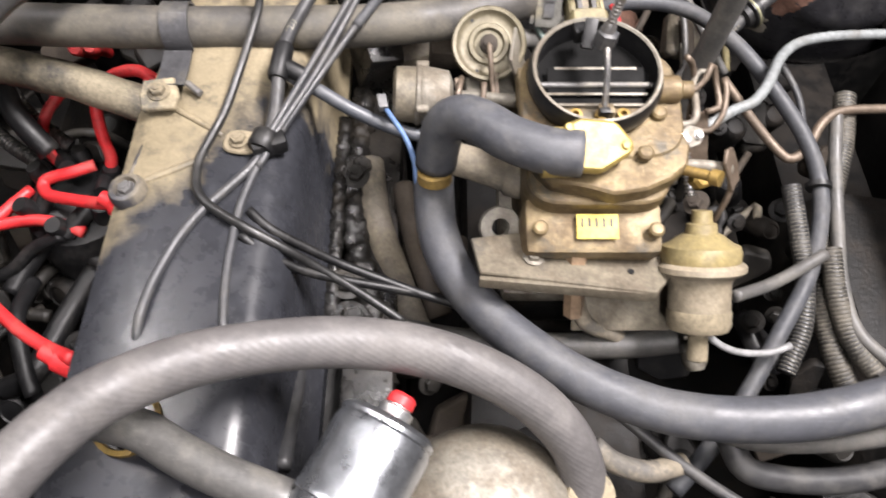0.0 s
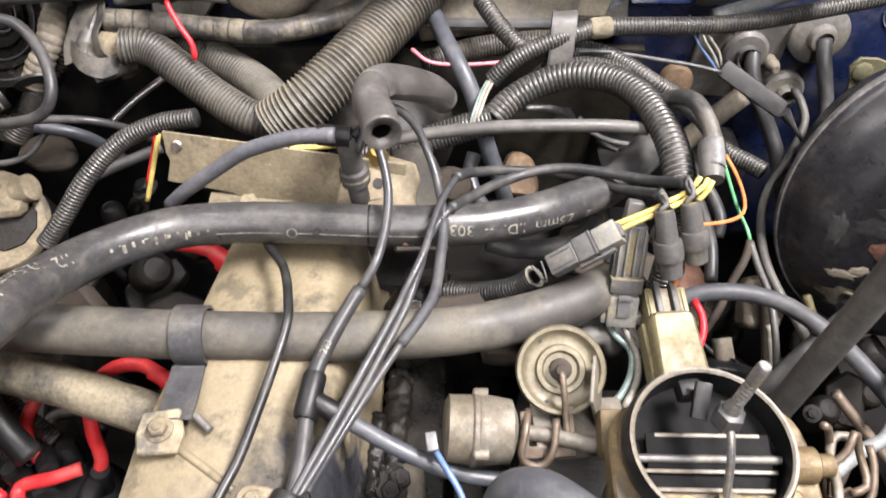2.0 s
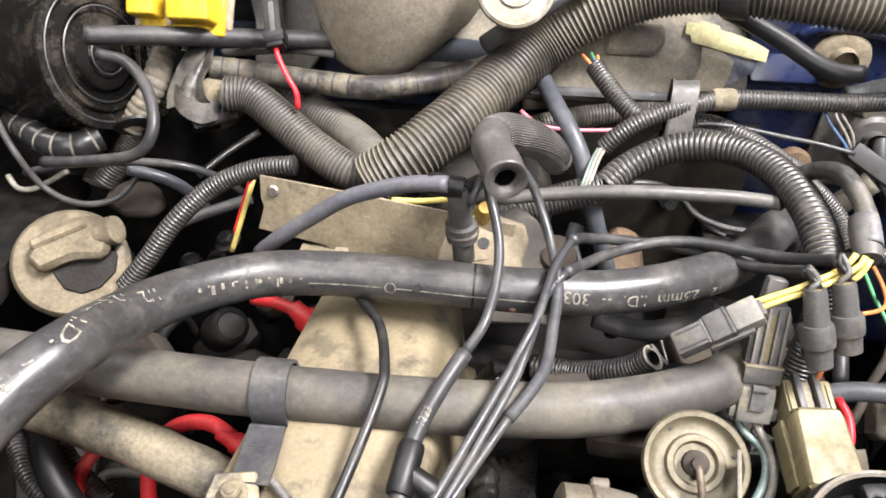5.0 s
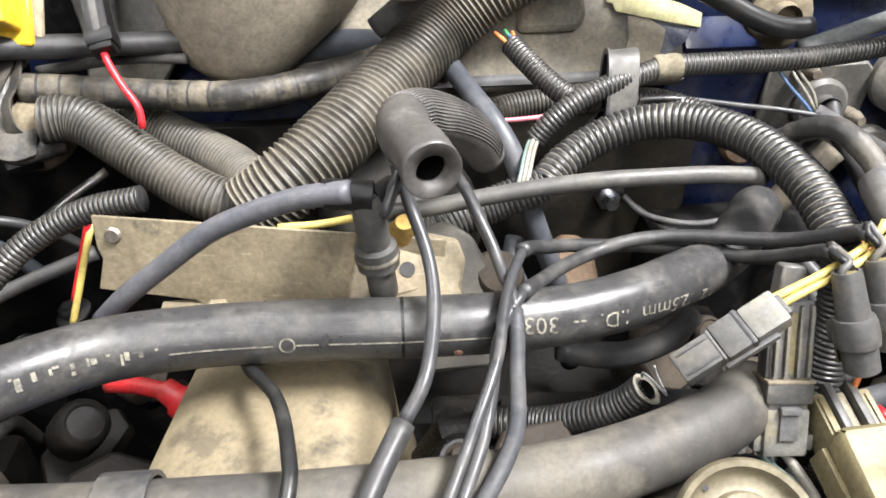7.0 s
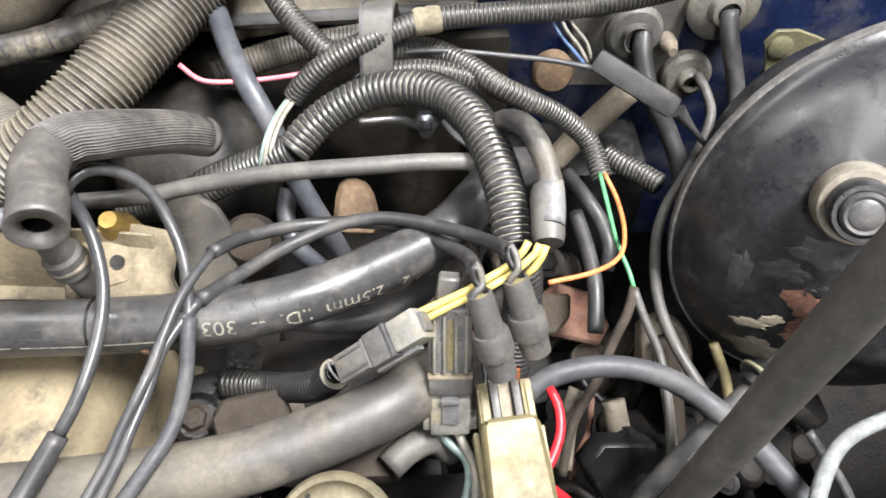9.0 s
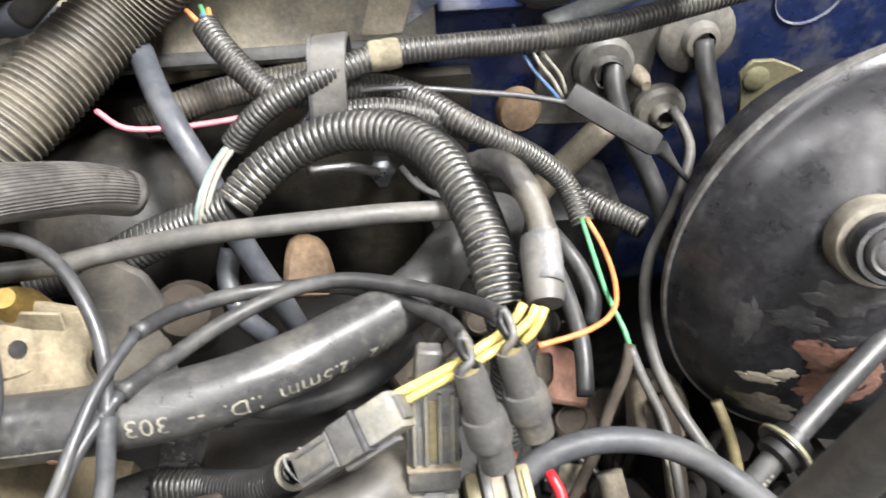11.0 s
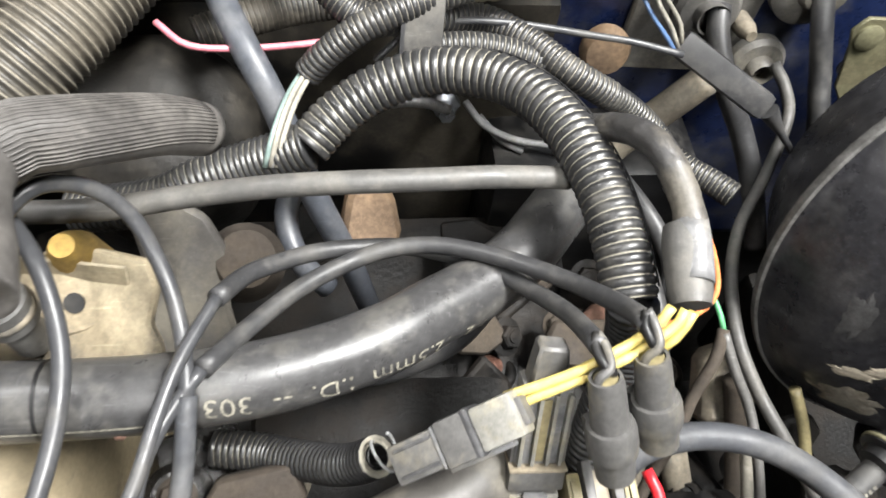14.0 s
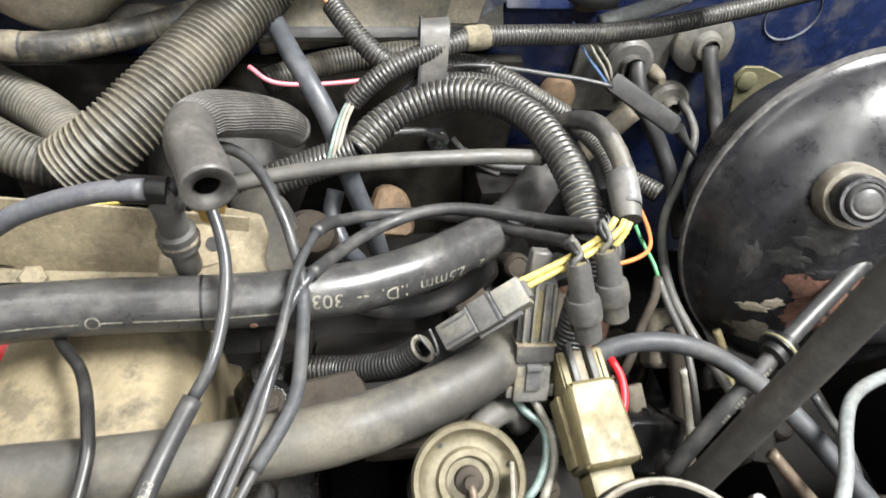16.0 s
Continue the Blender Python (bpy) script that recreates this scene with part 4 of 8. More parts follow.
hose("sensor_lead", [(-0.0272, 0.4560, 1.0500), (-0.0205, 0.4705, 1.0400), (-0.0110, 0.4800, 1.0325), (0.0020, 0.4880, 1.0265), (0.0189, 0.4930, 1.0215), (0.0361, 0.4935, 1.0200), (0.0521, 0.4885, 1.0210), (0.0669, 0.4790, 1.0250), (0.0787, 0.4655, 1.0320), (0.0858, 0.4494, 1.0450), (0.0874, 0.4340, 1.0590), (0.0880, 0.4270, 1.0640)], 0.0033, RUBBER, "black rubber sensor lead curving to a connector", "lead")
hose("sensor_lead", [(-0.0300, 0.4335, 1.0465), (-0.0182, 0.4540, 1.0350), (-0.0050, 0.4700, 1.0290), (0.0100, 0.4815, 1.0260), (0.0280, 0.4880, 1.0270), (0.0460, 0.4880, 1.0290), (0.0640, 0.4810, 1.0330), (0.0800, 0.4710, 1.0380), (0.0915, 0.4590, 1.0460), (0.0990, 0.4440, 1.0590), (0.1015, 0.4350, 1.0670), (0.1024, 0.4310, 1.0690)], 0.0033, RUBBER, "black rubber sensor lead curving to a connector", "lead")
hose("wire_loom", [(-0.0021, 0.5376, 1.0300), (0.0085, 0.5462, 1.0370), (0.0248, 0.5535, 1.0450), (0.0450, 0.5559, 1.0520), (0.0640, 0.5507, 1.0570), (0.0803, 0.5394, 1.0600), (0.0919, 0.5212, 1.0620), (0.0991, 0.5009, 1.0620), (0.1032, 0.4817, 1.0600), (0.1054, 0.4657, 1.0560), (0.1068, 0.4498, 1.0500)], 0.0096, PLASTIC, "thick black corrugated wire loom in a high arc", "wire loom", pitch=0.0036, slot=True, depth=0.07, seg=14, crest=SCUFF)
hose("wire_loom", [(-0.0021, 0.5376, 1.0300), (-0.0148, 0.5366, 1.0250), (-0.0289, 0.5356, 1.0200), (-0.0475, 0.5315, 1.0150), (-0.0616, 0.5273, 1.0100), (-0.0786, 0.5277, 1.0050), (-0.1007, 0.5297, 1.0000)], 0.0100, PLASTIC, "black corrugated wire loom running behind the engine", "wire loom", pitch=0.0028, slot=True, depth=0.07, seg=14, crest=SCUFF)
# Pale rings stand in for the silver shine of this loom's ridges.
hose("wire_loom", [(-0.0025, 0.5700, 1.0386), (0.0060, 0.5715, 1.0480), (0.0190, 0.5750, 1.0570), (0.0364, 0.5800, 1.0635), (0.0541, 0.5862, 1.0660), (0.0756, 0.5926, 1.0680), (0.1115, 0.5950, 1.0680), (0.1483, 0.5962, 1.0680), (0.1863, 0.5994, 1.0700), (0.2263, 0.6063, 1.0740), (0.2711, 0.6137, 1.0800), (0.3260, 0.6275, 1.0850)], 0.0064, PLASTIC, "black corrugated wire loom along the firewall", "wire loom", pitch=0.0025, slot=True, depth=0.07, seg=14, bore=(0.01, 0), crest=LOOM_RING)
hose("wire_loom", [(-0.0109, 0.6168, 1.0750), (-0.0037, 0.6053, 1.0700), (0.0066, 0.5951, 1.0620), (0.0210, 0.5856, 1.0550), (0.0459, 0.5909, 1.0500), (0.0721, 0.5965, 1.0460), (0.0919, 0.5852, 1.0440), (0.1106, 0.5687, 1.0400), (0.1299, 0.5642, 1.0300)], 0.0068, PLASTIC, "black corrugated wire loom passing under a strap", "wire loom", pitch=0.0025, slot=True, depth=0.07, seg=14, crest=LOOM_RING)
hose("wire_loom", [(-0.0534, 0.6037, 1.0300), (-0.0325, 0.6125, 1.0320), (-0.0073, 0.6197, 1.0340), (0.0219, 0.6227, 1.0360), (0.0515, 0.6233, 1.0380)], 0.0085, PLASTIC_DUSTY, "dusty tan corrugated wire loom", "wire loom", pitch=0.0025, slot=True, depth=0.07, seg=14, crest=LOOM_RING)
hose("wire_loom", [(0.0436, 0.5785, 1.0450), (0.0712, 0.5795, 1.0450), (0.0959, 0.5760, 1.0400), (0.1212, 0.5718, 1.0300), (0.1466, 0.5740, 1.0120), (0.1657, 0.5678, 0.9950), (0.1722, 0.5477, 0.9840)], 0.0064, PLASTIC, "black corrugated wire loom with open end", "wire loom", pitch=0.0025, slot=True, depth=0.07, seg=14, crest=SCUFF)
hose("taped_loom", [(0.1040, 0.5160, 1.0620), (0.1100, 0.5020, 1.0760), (0.1160, 0.4880, 1.0820), (0.1210, 0.4720, 1.0780), (0.1220, 0.4580, 1.0730), (0.1200, 0.4460, 1.0700)], 0.0052, TAPE_BLACK, "black tape-wrapped wire bundle", "wire loom", pitch=0.0085, slot=True, depth=0.03, lump=0.05, grain=120.0, seg=20)
hose("heat_shrink", [(0.1218, 0.4640, 1.0745), (0.1216, 0.4540, 1.0720), (0.1200, 0.4445, 1.0697)], 0.0057, GREY_PLASTIC, "grey shrink sleeve ending a taped bundle", "sleeve", bore=(0, 0.004), lump=0.05, grain=120.0, seg=20)
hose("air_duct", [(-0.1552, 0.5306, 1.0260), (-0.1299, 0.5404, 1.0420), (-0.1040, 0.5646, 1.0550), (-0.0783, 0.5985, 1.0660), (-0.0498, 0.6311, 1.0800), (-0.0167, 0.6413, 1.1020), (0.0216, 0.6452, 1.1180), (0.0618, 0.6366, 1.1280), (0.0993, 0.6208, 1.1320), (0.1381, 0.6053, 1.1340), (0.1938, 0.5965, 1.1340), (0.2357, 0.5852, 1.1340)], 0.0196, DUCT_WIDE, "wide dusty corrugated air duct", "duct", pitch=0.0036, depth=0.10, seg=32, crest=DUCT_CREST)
hose("air_duct", [(-0.2656, 0.5761, 1.0600), (-0.2472, 0.5777, 1.0580), (-0.2237, 0.5654, 1.0480), (-0.1953, 0.5485, 1.0360), (-0.1685, 0.5364, 1.0280), (-0.1412, 0.5411, 1.0220)], 0.0128, DUCT_GREY, "grey-black finely corrugated hose joining the wide duct", "duct", pitch=0.0028, depth=0.065, crest=DUCT_PALE, seg=24)
hose("air_duct", [(-0.2678, 0.6288, 1.0400), (-0.2316, 0.6149, 1.0350), (-0.2001, 0.5973, 1.0300), (-0.1740, 0.5787, 1.0260), (-0.1540, 0.5543, 1.0240)], 0.0135, DUCT_TAN, "tan dusty finely corrugated hose joining the wide duct", "duct", pitch=0.0027, depth=0.05, crest=DUCT_PALE, seg=24)
hose("wire_loom", [(-0.3051, 0.4548, 0.9850), (-0.2909, 0.4658, 1.0000), (-0.2737, 0.4828, 1.0200), (-0.2532, 0.5002, 1.0350), (-0.2266, 0.5091, 1.0450), (-0.1988, 0.5100, 1.0500)], 0.0066, PLASTIC, "black corrugated wire loom curving over the engine back", "wire loom", pitch=0.0025, slot=True, depth=0.07, seg=14, crest=LOOM_RING)
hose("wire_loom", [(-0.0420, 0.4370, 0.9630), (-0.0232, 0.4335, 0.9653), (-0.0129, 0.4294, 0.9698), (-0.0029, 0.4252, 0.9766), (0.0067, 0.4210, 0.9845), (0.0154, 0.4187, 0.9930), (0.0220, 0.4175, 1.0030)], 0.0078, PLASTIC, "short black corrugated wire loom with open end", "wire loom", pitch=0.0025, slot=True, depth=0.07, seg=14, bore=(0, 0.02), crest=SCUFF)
hose("vacuum_hose", [(0.1108, 0.4115, 0.9850), (0.1276, 0.4217, 0.9820), (0.1528, 0.4257, 0.9800), (0.1775, 0.4193, 0.9800), (0.1981, 0.4040, 0.9780), (0.2189, 0.3816, 0.9720), (0.2370, 0.3545, 0.9630), (0.2545, 0.3241, 0.9520), (0.2626, 0.2954, 0.9420), (0.2587, 0.2624, 0.9350), (0.2430, 0.2224, 0.9280), (0.2177, 0.1843, 0.9220), (0.1901, 0.1451, 0.9150), (0.1680, 0.1180, 0.9070), (0.1400, 0.0900, 0.9000)], 0.0056, RUBBER_DULL, "dusty black rubber hose curving from the plugs past the carburettor", seg=20)
hose("prop_rod", [(0.1745, 0.3660, 0.8600), (0.1767, 0.3655, 0.9000), (0.1789, 0.3650, 0.9400), (0.1822, 0.3645, 1.0000), (0.1845, 0.3640, 1.0400), (0.1867, 0.3640, 1.0800), (0.1900, 0.3635, 1.1400), (0.1940, 0.3630, 1.2100), (0.1990, 0.3630, 1.3200)], 0.0083, RUBBER_GREY, "dusty grey sleeved prop pipe standing beside the carburettor", "pipe", seg=24)
hose("throttle_cable", [(0.3410, 0.4880, 1.0260), (0.3010, 0.4605, 1.0120), (0.2700, 0.4410, 1.0000), (0.2450, 0.4255, 0.9900), (0.2235, 0.4115, 0.9815), (0.2060, 0.4000, 0.9700), (0.1900, 0.3900, 0.9550), (0.1760, 0.3810, 0.9380), (0.1650, 0.3730, 0.9200)], 0.0052, RUBBER, "black throttle cable with a metal collar", "cable")
hose("fuel_line", [(0.1696, 0.2986, 0.9900), (0.1907, 0.3128, 0.9900), (0.2052, 0.3201, 0.9900), (0.2192, 0.3375, 0.9900), (0.2309, 0.3582, 0.9900), (0.2495, 0.3778, 0.9850), (0.2749, 0.3897, 0.9800), (0.3061, 0.3973, 0.9750), (0.3420, 0.4038, 0.9700)], 0.0036, PALE_LINE, "bent pale steel fuel line", "pipe")
hose("brake_line", [(0.1991, 0.3589, 0.9700), (0.2197, 0.3354, 0.9550), (0.2372, 0.3154, 0.9450), (0.2470, 0.3092, 0.9420), (0.2599, 0.3179, 0.9450), (0.2723, 0.3354, 0.9500), (0.2881, 0.3448, 0.9520), (0.3222, 0.3486, 0.9500), (0.3520, 0.3492, 0.9500)], 0.0034, COPPER, "brown bent metal line", "pipe")
hose("wire", [(0.0258, 0.5825, 1.0341), (0.0428, 0.5917, 1.0440), (0.0624, 0.5900, 1.0500), (0.0825, 0.5890, 1.0500), (0.1028, 0.5890, 1.0470), (0.1229, 0.5880, 1.0440), (0.1419, 0.5860, 1.0420), (0.1640, 0.5800, 1.0400)], 0.0016, LINE, "thin grey wire to a plug", "wire")
hose("wire", [(-0.0597, 0.5759, 1.0600), (-0.0477, 0.5683, 1.0550), (-0.0291, 0.5722, 1.0500), (-0.0030, 0.5773, 1.0480), (0.0279, 0.5841, 1.0480)], 0.0014, WIRE["pink"], "thin pink wire behind the engine", "wire")
hose("vacuum_hose", [(-0.0460, 0.6200, 1.0620), (-0.0360, 0.5920, 1.0570), (-0.0260, 0.5710, 1.0500), (-0.0160, 0.5560, 1.0350), (-0.0040, 0.5400, 1.0000), (0.0100, 0.5300, 0.9600), (0.0220, 0.5300, 0.9000)], 0.0062, RUBBER_BLUE, "blue-grey hose dropping behind the engine")
hose("vacuum_hose", [(-0.0139, 0.5515, 0.9850), (-0.0171, 0.5396, 0.9750), (-0.0112, 0.5239, 0.9650), (0.0013, 0.5175, 0.9500)], 0.0056, RUBBER_BLUE, "blue-grey hose dropping behind the engine")
hose("spark_plug_lead", [(-0.2931, 0.3788, 0.9350), (-0.3052, 0.3618, 0.9250), (-0.3103, 0.3524, 0.9100), (-0.3050, 0.3424, 0.9000), (-0.2993, 0.3397, 0.8970)], 0.0042, RED, "red silicone spark plug lead", "plug lead")
hose("spark_plug_lead", [(-0.2105, 0.3713, 0.9550), (-0.2255, 0.3767, 0.9600), (-0.2457, 0.3753, 0.9550), (-0.2580, 0.3636, 0.9450), (-0.2593, 0.3491, 0.9250), (-0.2570, 0.3383, 0.9050), (-0.2623, 0.3314, 0.8930)], 0.0046, RED, "red silicone spark plug lead", "plug lead")
hose("spark_plug_lead", [(-0.2679, 0.3317, 0.9050), (-0.2833, 0.3250, 0.9050), (-0.3053, 0.3208, 0.9000), (-0.3009, 0.3084, 0.9000), (-0.2756, 0.2964, 0.9100), (-0.2437, 0.2828, 0.9250), (-0.2209, 0.2741, 0.9380)], 0.0046, RED, "red silicone spark plug lead", "plug lead")
hose("spark_plug_lead", [(-0.3478, 0.2814, 0.8890), (-0.3403, 0.2946, 0.8880), (-0.3327, 0.3098, 0.8860), (-0.3249, 0.3234, 0.8840)], 0.0044, RED, "red silicone spark plug lead", "plug lead")
hose("spark_plug_lead", [(-0.2318, 0.4776, 0.9600), (-0.2134, 0.4733, 0.9620), (-0.1902, 0.4639, 0.9620), (-0.1759, 0.4534, 0.9580)], 0.0044, RED, "red silicone spark plug lead", "plug lead")
hose("spark_plug_lead", [(-0.2312, 0.1642, 0.9280), (-0.2569, 0.1764, 0.9200), (-0.2826, 0.1920, 0.9130), (-0.3115, 0.2146, 0.9060), (-0.3377, 0.2407, 0.9000), (-0.3520, 0.2630, 0.8960), (-0.3482, 0.2791, 0.8930), (-0.3316, 0.2860, 0.8920), (-0.3053, 0.2901, 0.8910), (-0.2815, 0.2848, 0.8900), (-0.2711, 0.2812, 0.8880)], 0.0046, RED, "red silicone spark plug lead", "plug lead")
hose("wire", [(-0.2250, 0.5800, 1.0945), (-0.2235, 0.5770, 1.0905), (-0.2173, 0.5706, 1.0800), (-0.2103, 0.5652, 1.0700), (-0.2098, 0.5613, 1.0600)], 0.0019, WIRE["red"], "thin red wire from a fuse holder", "wire")
# Darker rings in the grooves paint the overlap shadow of the tape.
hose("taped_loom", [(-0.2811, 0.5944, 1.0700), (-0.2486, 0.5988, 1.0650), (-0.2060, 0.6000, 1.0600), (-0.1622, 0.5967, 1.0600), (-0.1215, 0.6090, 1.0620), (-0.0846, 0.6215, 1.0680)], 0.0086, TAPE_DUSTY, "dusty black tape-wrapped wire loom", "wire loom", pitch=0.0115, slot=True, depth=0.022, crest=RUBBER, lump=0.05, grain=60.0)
hose("vacuum_hose", [(-0.3463, 0.5627, 1.1050), (-0.3133, 0.5771, 1.1000), (-0.2664, 0.6016, 1.0900), (-0.2198, 0.6146, 1.0850), (-0.1801, 0.6277, 1.0800)], 0.0064, RUBBER, "black hose from the canister")
hose("vacuum_hose", [(-0.3321, 0.5475, 1.1000), (-0.3134, 0.5472, 1.0950), (-0.2940, 0.5291, 1.0850), (-0.2862, 0.5084, 1.0700), (-0.3004, 0.5025, 1.0550), (-0.3412, 0.5053, 1.0450), (-0.3699, 0.5091, 1.0400)], 0.0038, RUBBER, "black hose looping from the canister")
hose("water_pipe", [(-0.1586, 0.0972, 1.0220), (-0.1384, 0.0921, 1.0240), (-0.1182, 0.0811, 1.0240), (-0.0969, 0.0716, 1.0220), (-0.0715, 0.0627, 1.0180), (-0.0571, 0.0568, 1.0100)], 0.0098, RUBBER_GREY, "dusty grey water pipe at the engine front", "pipe")



